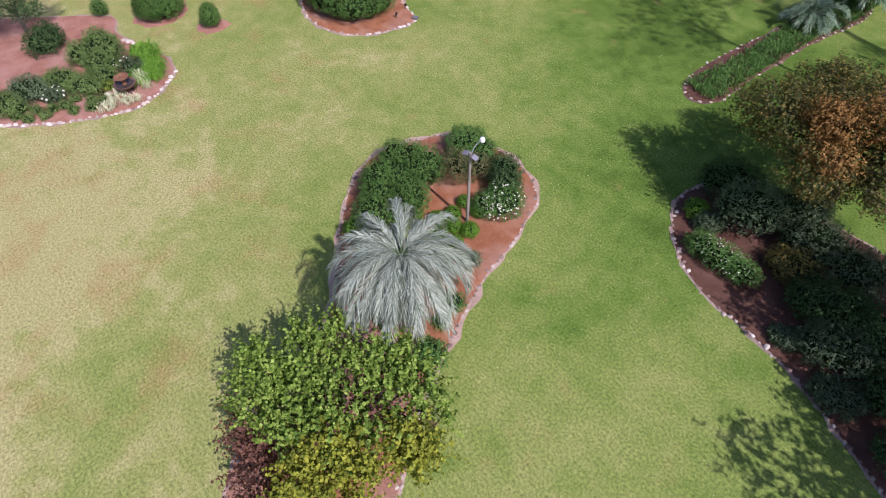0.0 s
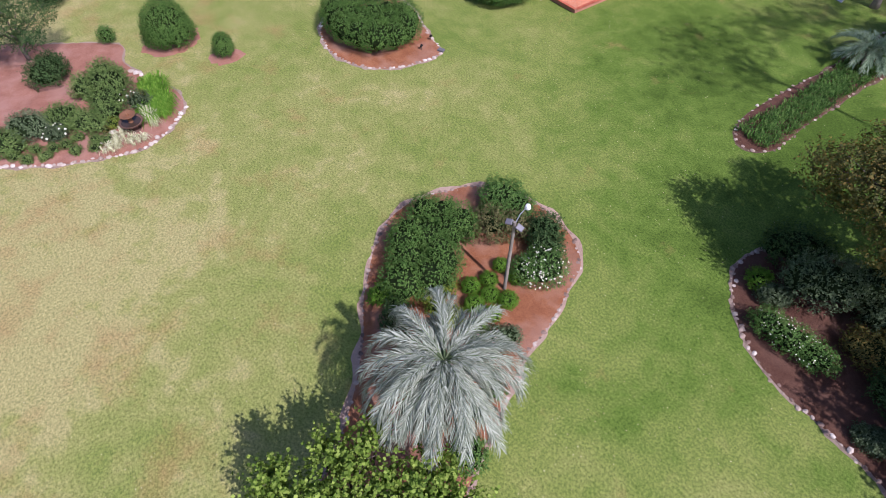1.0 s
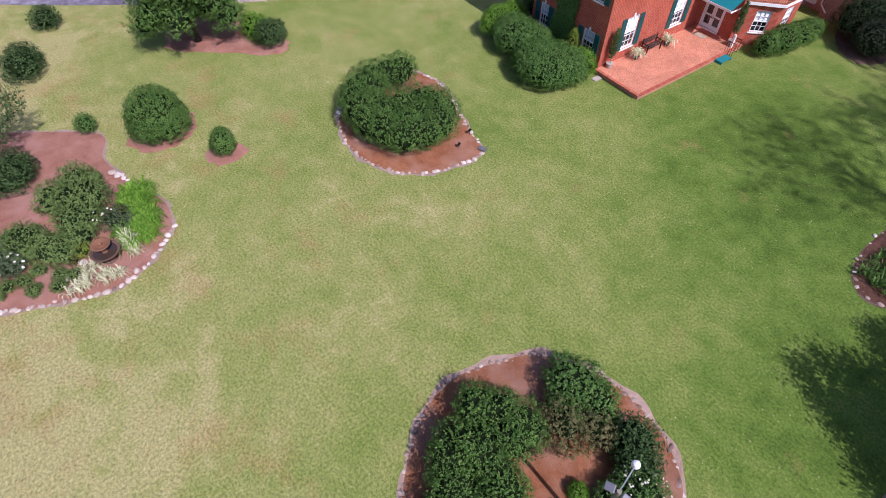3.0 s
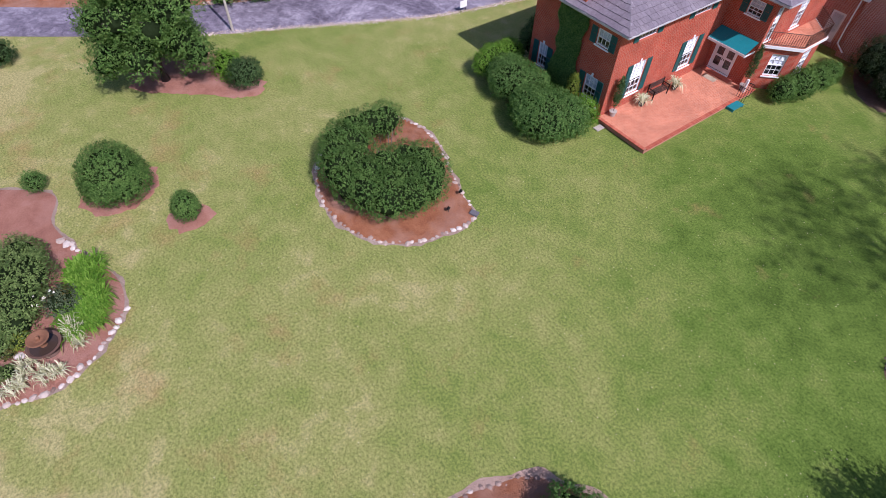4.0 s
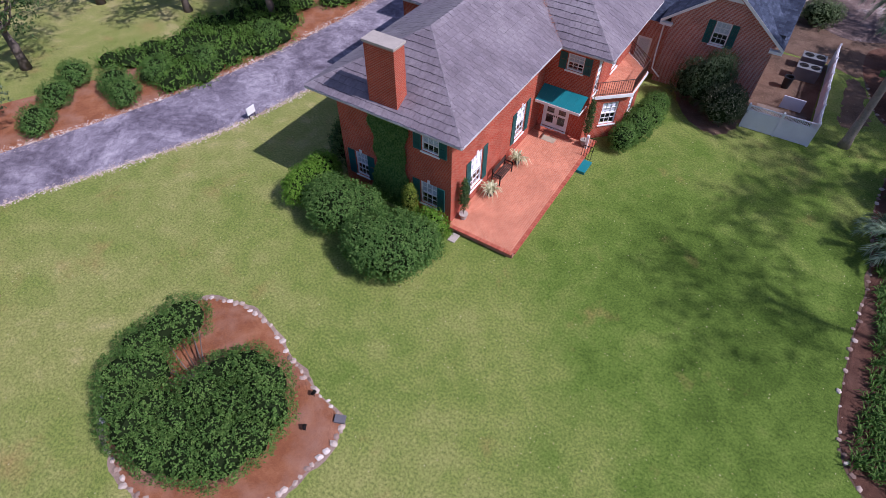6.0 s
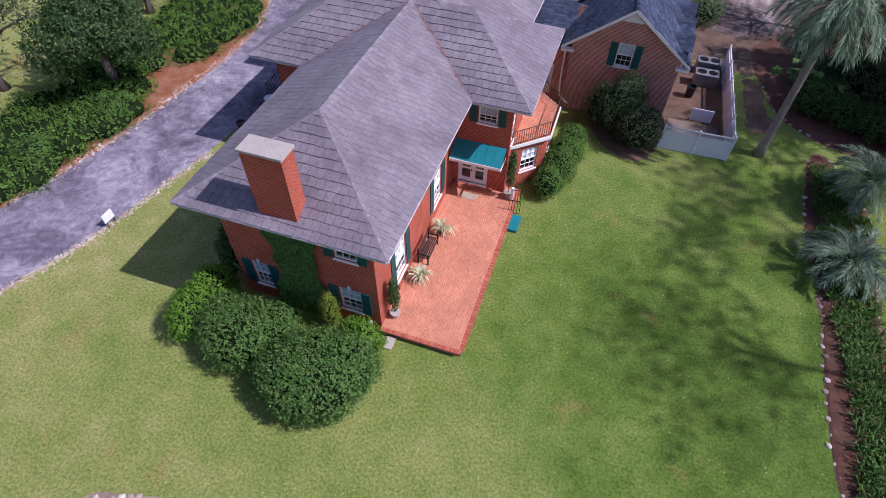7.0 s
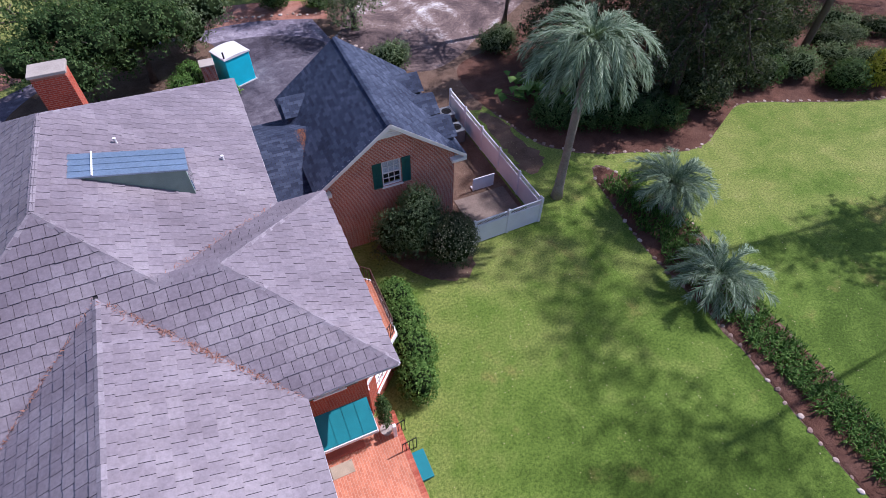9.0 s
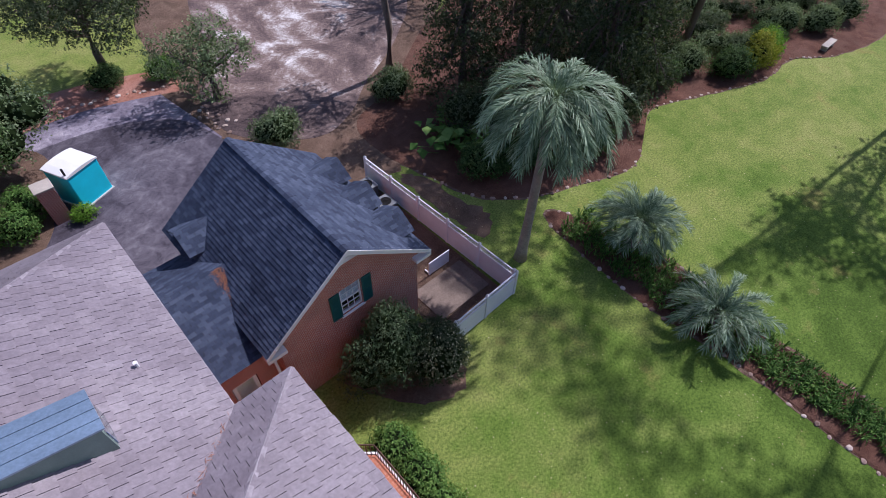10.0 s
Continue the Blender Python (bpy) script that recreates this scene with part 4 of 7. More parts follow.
def ridge_caps(parent, lines, mat, w=0.11, step=0.36, lift=0.025):
    verts, faces = [], []
    for p, q in lines:
        d = (q - p).normalized()
        side = d.cross(Vector((0, 0, 1))).normalized()
        up = side.cross(d)
        n = max(1, int((q - p).length / step))
        for i in range(n):
            a, b = p.lerp(q, i / n), p.lerp(q, min(1, (i + 1.08) / n))
            k = len(verts)
            for c, l in ((a, lift + .022), (b, lift + .005)):
                for s, dz in ((-w, -.052), (0, 0), (w, -.052)):
                    verts.append(c + side * s + up * (l + dz))
            faces += [(k, k + 1, k + 4, k + 3), (k + 1, k + 2, k + 5, k + 4), (k + 2, k + 1, k)]
    ob = part("ridge_cap", (verts, faces), mat, parent)
    ob["kind"] = "stuff"
    return ob


CAP = piece_material("ridge_cap_slate", [(0.2, (0.19, 0.165, 0.19)), (0.8, (0.31, 0.275, 0.305))], 0.8, 12)
ridge_caps(roof, [(APEX, G), (SE, APEX), (SW, APEX), (EC, D), (F, D), (D, C), (C, B), (WC, B), (B, A), (T, A), (NW, A), (PA, PB), (P1, PA), (P3, PA)], CAP)


def eaves(parent, pts, z, depth=0.16, mat=WHITE, soffit=True, inward=0.9):
    """Fascia boards with a gutter lip along the eaves."""
    for p, q in pts:
        d = (q - p).normalized()
        n = Vector((d.y, -d.x, 0))
        bm = bmesh.new()
        vs = []
        for c in (p, q):
            for o, dz in ((0, -.01), (.05, -.03), (.05, -depth * .6), (0, -depth), (-.03, -depth), (-.03, -.03)):
                vs.append(bm.verts.new(c + n * o + Vector((0, 0, dz))))
        for k in range(6):
            bm.faces.new((vs[k], vs[(k + 1) % 6], vs[6 + (k + 1) % 6], vs[6 + k]))
        bm.faces.new(vs[:6][::-1]); bm.faces.new(vs[6:])
        part("fascia", bm, mat, parent, "")


eaves(roof, [(SW, SE), (SE, HV), (HV, EC), (EC, F), (F, V), (V, T), (T, NW), (NW, P4), (P4, P3), (P3, P1), (P1, P2), (P2, WC), (WC, HW), (HW, SW)], ZE, mat=plain("grey_gutter", (0.50, 0.48, 0.50), 0.6))
# flat soffits
bm = bmesh.new()
for loop in ([SW, SE, HV, HW], [WC, EC, F, V, T, NW]):
    bm.faces.new([bm.verts.new((p.x, p.y, 6.0)) for p in loop])
bm.faces.new([bm.verts.new((x, y, 5.995)) for x, y in ((-15.9, 17.3), (-13.0, 17.3), (-13.0, 26.4), (-15.9, 26.4))])
part("soffit", bm, WHITE, house)


def chimney(at, w, d, z0, z1, parent, rot=0):
    m = pose(at[0], at[1], 0, 0, 0, rot)
    bm = bmesh.new()
    uv = bm.loops.layers.uv.new("UVMap")
    box(bm, -w / 2, w / 2, -d / 2, d / 2, z0, z1)
    for f in bm.faces:
        for lp in f.loops:
            c = lp.vert.co
            lp[uv].uv = (c.x if abs(f.normal.y) > .5 else c.y, c.z) if abs(f.normal.z) < .5 else (c.x, c.y)
    bm.normal_update()
    for f in bm.faces:
        for lp in f.loops:
            c = lp.vert.co
            lp[uv].uv = (c.x, c.y) if abs(f.normal.z) > .5 else ((c.x if abs(f.normal.y) > .5 else c.y), c.z)
    bm.transform(m)
    st = part("chimney", bm, BRICK, parent, "red brick chimney with a concrete cap")
    cap = bevelled(boxes((-w / 2 - .06, w / 2 + .06, -d / 2 - .06, d / 2 + .06, z1 + .10, z1 + .22)), .015)
    cap.transform(m)
    part("chimney_cap", cap, CONCRETE, st)
    col = boxes((-w / 2 + .02, -w / 2 + .3, -d / 2 + .02, d / 2 - .02, z1, z1 + .1), (w / 2 - .3, w / 2 - .02, -d / 2 + .02, d / 2 - .02, z1, z1 + .1), (-w / 2 + .3, w / 2 - .3, -d / 2 + .02, -d / 2 + .2, z1, z1 + .1))
    col.transform(m)
    part("collar", col, BRICK, st)
    return st


chimney((-6.95, 0.05), 1.55, 0.75, 6.16, 9.1, house)
chimney((-7.95, 24.35), 1.2, 0.85, 5.0, 9.3, house)

# ---- skylight dormer on the east slope of the large roof ----
bm = bmesh.new()
vs = [bm.verts.new(p) for p in ((-7.1, 17.35, 9.30), (-4.05, 17.35, 7.50), (-4.05, 18.45, 7.50), (-7.1, 18.45, 9.30), (-7.1, 17.35, 9.44), (-4.05, 17.35, 8.70), (-4.05, 18.45, 8.70), (-7.1, 18.45, 9.44))]
for f in ((3, 2, 1, 0), (4, 5, 6, 7), (0, 1, 5, 4), (1, 2, 6, 5), (2, 3, 7, 6), (3, 0, 4, 7)):
    bm.faces.new([vs[q] for q in f])
skylight = part("skylight_dormer", bm, plain("sage_green_panel", (0.20, 0.27, 0.23), 0.5), house, "wedge dormer with blue metal roof and green sides")
METAL = plain("blue_grey_metal", (0.33, 0.43, 0.54), 0.3, 0.7, 0.2, 2.0)
for k in range(4):
    y0, y1 = 17.28 + k * .31, 17.28 + k * .31 + .305
    bm = bmesh.new()
    vs = [bm.verts.new(p) for p in ((-7.25, y0, 9.475), (-3.95, y0, 8.70), (-3.95, y1, 8.72), (-7.25, y1, 9.495), (-7.25, y0, 9.53), (-3.95, y0, 8.755), (-3.95, y1, 8.735), (-7.25, y1, 9.51))]
    for f in ((3, 2, 1, 0), (4, 5, 6, 7), (0, 1, 5, 4), (1, 2, 6, 5), (2, 3, 7, 6), (3, 0, 4, 7)):
        bm.faces.new([vs[q] for q in f])
    part("metal_sheet", bm, METAL, skylight, "ribbed blue-grey metal roof sheet")
part("pane", boxes((-4.04, -4.01, 17.45, 18.35, 7.75, 8.55)), GLASS, skylight)
part("strap", boxes((-6.57, -6.53, 17.27, 18.53, 9.37, 9.42)), WHITE, skylight)
for (x, y, z) in ((-6.0, 19.6, 8.77), (-2.95, 19.7, 6.95), (-12.2, 13.7, 7.34), (-12.1, 19.85, 7.67), (-14.0, 18.1, 6.62)):
    bm = bmesh.new()
    tube(bm, [(x, y, z - .1), (x, y, z + .20)], .045, 10)
    vent = part("roof_vent", bm, WHITE, house, "short white roof vent pipe")
    bm = bmesh.new()
    tube(bm, [(x, y, z + .20), (x, y, z + .24)], .062, 10)
    part("vent_cap", bm, WHITE, vent)

# pine needles gathered in the valleys
def litter(parent, p, q, count, wide=.16, lift=.06):
    v, f = [], []
    for i in range(count):
        c = p.lerp(q, rng.beta(1.6, 1.6)) + Vector((*rng.normal(0, wide, 2), 0))
        c.z = p.z + (q.z - p.z) * ((c.x - p.x) / (q.x - p.x)) + lift + abs(rng.normal(0, .03))
        a = rng.uniform(0, 6.283)
        d = Vector((math.cos(a), math.sin(a), rng.normal(0, .2))) * rng.uniform(.05, .13)
        w = Vector((-d.y, d.x, .01)) * .18
        v += [c - d, c + w, c + d]
        f.append((3 * i, 3 * i + 1, 3 * i + 2))
    ob = part("needle_litter", (v, f), PINK_MULCH, parent, "rusty pine needles caught in the valley")
    ob["kind"] = "stuff"


litter(roof, HV, G, 420, .09)
litter(roof, HW, G, 130, .05)
litter(roof, V, C, 90, .05)

# ---- patio ----
patio = part("patio", boxes((-3.605, 0.06, -0.02, 10.09, 0.0, 0.335), (-0.70, .06, 10.092, 10.6, 0.0, 0.335)), BRICK)
tagged(patio, "raised red brick patio in front of the house", "patio", kind="structure")
bm = bmesh.new()
uv = bm.loops.layers.uv.new("UVMap")
f = bm.faces.new([bm.verts.new(p) for p in ((-3.6, .08, .340), (-.06, .08, .340), (-.06, 10.08, .340), (-3.6, 10.08, .340))])
for lp in f.loops:
    lp[uv].uv = lp.vert.co.yx
part("paving", bm, PAVER, patio, "salmon-red brick paving")
bm = bevelled(boxes((-.034, .034, -.11, .11, -.03, .03)), .006)
row_brick = bpy.data.meshes.new("brick")
bm.to_mesh(row_brick); bm.free()
row_brick.materials.append(EDGE_BRICK)
for i in range(48):
    ob = new("brick", row_brick)
    ob.parent, ob.location = patio, (-3.56 + i * .0755, -.01, .315)
for i in range(139):
    ob = new("brick", row_brick)
    ob.parent, ob.matrix_local = patio, pose(.05, .14 + i * .0755, .315, 0, 0, 90)

# ---- garage wing ----
garage = thing("garage", "brown brick gabled outbuilding with dark shingle roof", "outbuilding", (0, 0, 0))
GX0, GX1, GY0, GY1, GZ, GR, GC = 0.62, 6.85, 19.6, 27.0, 3.95, 6.95, 3.70
g0, g1 = (GX0, GY0), (GX1, GY0)
g_hole = (2.62, 3.54, 3.42, 4.85)
wall("wall", g0, g1, 0, GZ, OLD_BRICK, garage, [(g_hole[0], g_hole[1], g_hole[2], GZ)])
# gable triangle with the upper part of the window opening
bm = bmesh.new()
uv = bm.loops.layers.uv.new("UVMap")
for y, flip in ((GY0, False), (GY0 + .25, True)):
    zt = lambda x: GR - .12 - abs(x - GC) * .745
    u0, u1 = GX0 + g_hole[0], GX0 + g_hole[1]
    for poly in ([(GX0, GZ), (u0, GZ), (u0, zt(u0)), (GX0, zt(GX0))], [(u0, g_hole[3]), (u1, g_hole[3]), (u1, zt(u1)), (GC, zt(GC)), (u0, zt(u0))], [(u1, GZ), (GX1, GZ), (GX1, zt(GX1)), (u1, zt(u1))]):
        f = bm.faces.new([bm.verts.new((x, y, z)) for x, z in (poly[::-1] if flip else poly)])
        for lp in f.loops:
            lp[uv].uv = (lp.vert.co.x - GX0, lp.vert.co.z)
part("gable", bm, OLD_BRICK, garage)
window(g0, g1, g_hole, garage, rows=4, key=False)
wall("wall", (GX1, GY0), (GX1, GY1), 0, GZ + .1, OLD_BRICK, garage)
wall("wall", (GX1, GY1), (GX0, GY1), 0, GZ + .1, OLD_BRICK, garage)
wall("wall", (GX0, GY1), (GX0, GY0), 0, GZ + .1, OLD_BRICK, garage)
gz = GR - 3.62 * .745
gl0, gl1, gr0, gr1, gp0, gp1 = (Vector(p) for p in ((GC - 3.62, GY0 - .28, gz), (GC - 3.62, GY1 + .3, gz), (GC + 3.62, GY0 - .28, gz), (GC + 3.62, GY1 + .3, gz), (GC, GY0 - .28, GR), (GC, GY1 + .3, GR)))
G_PLANES = [[gl1, gl0, gp0, gp1], [gr0, gr1, gp1, gp0]]
groof = deck(G_PLANES, 4, DARK, garage, label="dark grey shingle gable roof")
lay(groof, [q for pl in G_PLANES for q in slates(pl, 0.32, 0.16, .005)], SHINGLE)
ridge_caps(groof, [(gp0, gp1)], SHINGLE, .14, .3, .012)
bm = bmesh.new()
for s in (-1, 1):
    x1 = GC + s * 3.66
    z1 = GR - 3.66 * .745
    vs = [bm.verts.new(p) for p in ((GC, GY0 - .30, GR + .01), (x1, GY0 - .30, z1 + .01), (x1, GY0 - .30, z1 - .17), (GC, GY0 - .30, GR - .20), (GC, GY0 - .02, GR + .0), (x1, GY0 - .02, z1), (x1, GY0 - .02, z1 - .17), (GC, GY0 - .02, GR - .20))]
    for f in ((0, 1, 2, 3), (7, 6, 5, 4), (0, 4, 5, 1), (1, 5, 6, 2), (2, 6, 7, 3)):
        bm.faces.new([vs[q] for q in (f if s > 0 else f[::-1])])
    box(bm, min(x1, x1 - s * .75), max(x1, x1 - s * .75), GY0 - .303, GY0 - .003, z1 - .30, z1 - .14)
vb = bmesh.new()
for f_ in ((GY0 - .012, 1), (GY0 - .001, -1)):
    vb.faces.new([vb.verts.new((GC + q * .62 * f_[1], f_[0], z)) for q, z in ((-1, GR - .84), (1, GR - .84), (0, GR - .36))])
for k in range(4):
    w_ = .52 - .13 * k
    box(vb, GC - w_, GC + w_, GY0 - .045, GY0 - .013, GR - .80 + k * .105, GR - .76 + k * .105)
part("gable_vent", vb, WHITE, garage, "white louvred vent in the gable")
part("bargeboard", bm, WHITE, groof, "white bargeboards with returns")


def dormer(y, side):
    """A small gabled dormer in the garage roof."""
    zr = 5.32
    x0 = GC + side * (GR - zr) / .745
    x1 = GC + side * 3.42
    ze = zr - .58
    pl = [[Vector((x1 + side * .15, y - .92, ze)), Vector((x0 - side * .45, y - .92, ze)), Vector((x0 - side * .45, y, zr)), Vector((x1 + side * .15, y, zr))],
          [Vector((x1 + side * .15, y + .92, ze)), Vector((x0 - side * .45, y + .92, ze)), Vector((x0 - side * .45, y, zr)), Vector((x1 + side * .15, y, zr))]]
    d = part("dormer", boxes((min(x0, x1), max(x0, x1), y - .80, y + .80, 4.0, ze - .02)), plain("dark_dormer_cladding", (.10, .10, .12), .7), garage, "small shingled dormer")
    bm = bmesh.new()
    for q in pl:
        bm.faces.new([bm.verts.new(p - Vector((0, 0, .02))) for p in q])
    bm.faces.new([bm.verts.new(p) for p in ((x1, y - .92, ze - .02), (x1, y + .92, ze - .02), (x1, y, zr - .03))])
    part("dormer_roof", bm, DARK, d)
    lay(d, [q for p in pl for q in slates(p, .32, .16, .005)], SHINGLE)
    f = part("dormer_window", boxes((min(x1, x1 + side * .04), max(x1, x1 + side * .04), y - .32, y + .32, 4.2, 4.82)), WHITE, d)
    part("pane", boxes((min(x1 + side * .042, x1 + side * .05), max(x1 + side * .042, x1 + side * .05), y - .25, y + .25, 4.26, 4.76)), GLASS, f)


dormer(25.6, -1)
for y in (25.2, 23.1, 21.1):
    dormer(y, 1)
# low roof that joins the house and the garage
link = thing("link_roof", "low dark shingled roof between the house and the outbuilding", "roof", (0, 0, 0))
L_PLANES = [[Vector((-2.45, 19.9, 3.75)), Vector((1.6, 19.9, 3.75)), Vector((1.6, 23.5, 4.85)), Vector((-2.45, 23.5, 4.85))], [Vector((1.6, 25.9, 3.9)), Vector((-2.45, 25.9, 3.9)), Vector((-2.45, 23.5, 4.85)), Vector((1.6, 23.5, 4.85))]]
deck(L_PLANES, 3.8, DARK, link)
lay(link, [q for pl in L_PLANES for q in slates(pl, .32, .16, .005)], SHINGLE)
wall("wall", (-2.45, 20.3), (.62, 20.3), 0, 3.7, OLD_BRICK, link, [(1.2, 2.2, .3, 2.4)])
part("door", boxes((-1.22, -.28, 20.38, 20.44, .3, 2.38)), WHITE, link, "white back door")
part("pane", boxes((-1.08, -.42, 20.368, 20.376, 1.0, 2.22)), GLASS, link)
needles = part("needle_litter", (lambda p: (np.array(p[0]), p[1]))(([(x + dx, y + dy, 3.78 + (y - 19.9) * .3056 + .03) for x, y in zip(rng.normal(.55, .12, 1500), rng.uniform(19.95, 23.4, 1500)) for dx, dy in ((0, 0), (.05, .012), (.02, .03))], [(3 * i, 3 * i + 1, 3 * i + 2) for i in range(1500)])), MULCH, link, "fallen pine needles")
needles["kind"] = "stuff"

# ---- garden beds ----
def bed(loop_points, label, mat=None, size=0.22, gap=0.20, dark=0.2, rim=0.22, z=0.02, rise=0.08, stones=True, keep=None, margin=None):
    """A bed with a ragged sandy margin and, where keep(x, y) allows, a row of edging stones."""
    loop = smooth_loop(loop_points, 0.28)
    c = np.mean(loop, axis=0)
    wide = []
    for i, q in enumerate(loop):
        w = rim * (0.75 + 0.35 * math.sin(i * 0.9) + rng.uniform(-.35, .35) * (.3 if margin else 1))
        wide.append(c + (q - c) * (1 + w / max(1.0, np.linalg.norm(q - c))))
    if stones:
        sheet("bed_edge", wide, 0.008, margin or EDGE, "bare sandy soil along the bed edge", "soil", 0.004)
    else:
        loop = [q + rng.normal(0, .09, 2) for q in loop]
        rise = .02
    ob = sheet("garden_bed", loop, z, mat or MULCH, label, "garden bed", rise)
    if stones:
        edging(ob, loop + loop[:1], size, gap, dark, keep=keep)
    return ob


HEART = [(-10.9, -10.2), (-11.3, -12.5), (-10.6, -14.8), (-8.9, -16.3), (-6.4, -17.0), (-4.5, -16.8), (-2.9, -15.9), (-1.9, -14.6), (-1.45, -12.8), (-1.55, -11.1), (-3.3, -10.55), (-4.8, -10.1), (-7.2, -9.3), (-8.7, -9.15), (-10.1, -9.5)]
bed(HEART, "round bed of orange pine straw edged with pale stones", size=.24)
CENTRE = [(21.6, -27.1), (19.0, -22.2), (18.3, -19.9), (17.4, -17.8), (16.7, -16.4), (14.8, -15.5), (12.3, -15.6), (9.9, -17.1), (9.2, -18.7), (8.75, -20.3), (9.1, -22.2), (10.2, -23.7), (11.4, -24.8), (12.6, -25.8), (14.2, -26.8), (16.5, -28.8), (18.3, -31.2), (19.2, -33.9), (21.5, -35.5), (24.0, -34.0), (24.5, -31.0)]
bed(CENTRE, "teardrop bed of orange pine straw edged with stones", dark=0.9, size=.20, gap=.13, rim=.36, margin=PATH_EDGE)
FOUNT = [(-3.8, -31.2), (-3.75, -29.9), (-4.7, -28.3), (-6.0, -27.2), (-8.0, -27.0), (-10.9, -28.1), (-13.3, -28.7), (-15.5, -28.3), (-18, -31.5), (-21, -37), (-18, -41), (-12, -41), (-8, -38.5), (-5.7, -35.6), (-4.9, -34.2), (-4.3, -32.8)]
bed(FOUNT, "large bed of red pine straw edged with white stones", mat=PINK_MULCH, dark=0.02, size=0.27, keep=lambda x, y: x > -9 and (x > -6.2 or y < -30) or (-12 < x < -10.5 and y > -29))
RIGHT = [(21.2, -10.7), (22.5, -12.8), (24.1, -14.0), (25.8, -14.6), (27.3, -14.7), (29.6, -14.9), (31.2, -15.4), (32.8, -16.0), (36, -17), (40, -16), (40, -9), (33, -6.5), (28, -6), (24, -6.5), (21.6, -8.5)]
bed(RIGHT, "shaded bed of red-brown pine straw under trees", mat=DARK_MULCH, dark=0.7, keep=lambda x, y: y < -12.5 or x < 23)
STRIP = [(15.4, -2.5), (14.75, -0.4), (14.8, 4), (15.1, 8.2), (14.9, 12), (14.9, 14), (15.6, 19.2), (16.6, 19.6), (17.6, 17.0), (18.2, 14), (17.5, 8.2), (17.5, 5.0), (17.4, 1.6), (17.5, -2.0), (16.3, -3.1)]
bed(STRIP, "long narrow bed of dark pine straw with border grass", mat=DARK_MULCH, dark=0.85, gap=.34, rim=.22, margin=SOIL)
NORTH = [(19.8, 19.9), (21.8, 19.1), (24, 19.2), (26.1, 20.8), (29.1, 21.4), (33, 19.9), (37.8, 18.2), (42, 18.1), (45.2, 16.1), (52, 14.8), (66, 16), (66, 34), (44, 44), (28, 41), (18, 35), (13.5, 33), (12.8, 29.5), (13.5, 26.2), (14.3, 23.2), (16.5, 21.2)]
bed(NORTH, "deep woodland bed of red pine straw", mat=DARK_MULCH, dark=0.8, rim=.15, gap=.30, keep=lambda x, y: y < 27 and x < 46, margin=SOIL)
bed([(-15.2, -25.0), (-14.2, -27.2), (-12.4, -26.6), (-12.1, -24.8), (-13.3, -23.4), (-14.7, -23.4)], "round patch of pine straw under a shrub", mat=PINK_MULCH, stones=False, rim=.12)
bed([(-10.3, -24.0), (-9.1, -23.6), (-8.9, -22.6), (-9.6, -21.9), (-10.5, -22.5)], "small round patch of pine straw", mat=PINK_MULCH, stones=False, rim=.1)
bed([(-25.5, -21.2), (-22.4, -21.9), (-19.6, -18.6), (-17.8, -16.4), (-18.6, -15.0), (-22, -15.6), (-26, -18)], "patch of pine straw under a tree", mat=PINK_MULCH, stones=False, rim=.2)
sheet("camellia_soil", [q + rng.normal(0, .07, 2) for q in smooth_loop([(2.6, 19.3), (3.4, 17.2), (4.4, 16.1), (5.5, 15.6), (6.3, 15.9), (6.7, 17.0), (6.6, 19.3)], .3)], 0.010, SOIL, "leaf-strewn soil under the camellias", "soil")
SAND_PATCH = [(7.2, 37), (10.8, 33.4), (14, 34.2), (16.6, 36.2), (22.6, 40), (28, 46), (30, 60), (18, 64), (13, 55), (10.4, 46), (7.5, 42)]
sheet("shaded_soil", [q + rng.normal(0, .10, 2) for q in smooth_loop([(12.2, 21.4), (12.9, 20.9), (13.8, 21.9), (13.5, 23.6), (13.3, 25.6), (12.8, 27.0), (12.1, 27.2), (12.15, 24.4)], .3)], 0.004, SOIL, "bare shaded soil between a fence and woodland", "soil")
sheet("bare_soil", smooth_loop([(5.2, 29.2), (7.5, 28.6), (10.9, 28.4), (12.6, 27.6), (13.4, 29.6), (14.2, 33.2), (18.4, 35.2), (25, 39.5), (31, 45), (33, 62), (16, 66), (9, 56), (7.2, 49), (5.0, 44.6), (6.2, 40), (6.6, 35), (6.2, 32)], .8), 0.006, SOIL, "bare brown soil round the sandy yard", "soil")
sheet("sand", smooth_loop(SAND_PATCH, .8), 0.016, SAND, "bare pale sand and gravel yard", "sand", 0.0)
strip("roadside_straw", [(-45.6, -36.2), (-37.6, -26.2), (-30.4, -14.6), (-28.6, -9.5), (-26.3, -4), (-24.1, 3), (-23.1, 8), (-22.6, 13), (-22.2, 17.5), (-22.6, 22.2), (-24.6, 27.8), (-26.4, 31.6), (-28.0, 35), (-32, 39.6)],
      [(-52, -36), (-44, -25), (-36, -13), (-34, -7), (-31.5, -2), (-29.5, 4), (-28.5, 9), (-28, 14), (-28, 20), (-29, 28), (-31, 34), (-36, 42)], 0.014, MULCH, "strip of orange pine straw beside the driveway", "pine straw")
verge = thing("driveway_stones", "row of pale stones along the driveway", "stones", (0, 0, 0))
NEAR_EDGE = smooth_loop([(-27.2, -17.2), (-24.2, -10.6), (-21.3, -4.4), (-19.5, 0), (-18.4, 5), (-17.8, 8)], .3, False)
FAR_EDGE = smooth_loop([(-31.0, -14.5), (-29.1, -9.5), (-26.8, -4), (-24.6, 3), (-23.6, 8), (-23.1, 13), (-22.7, 17.5), (-23.1, 22.2), (-25.1, 27.8), (-26.9, 31.6)], .3, False)
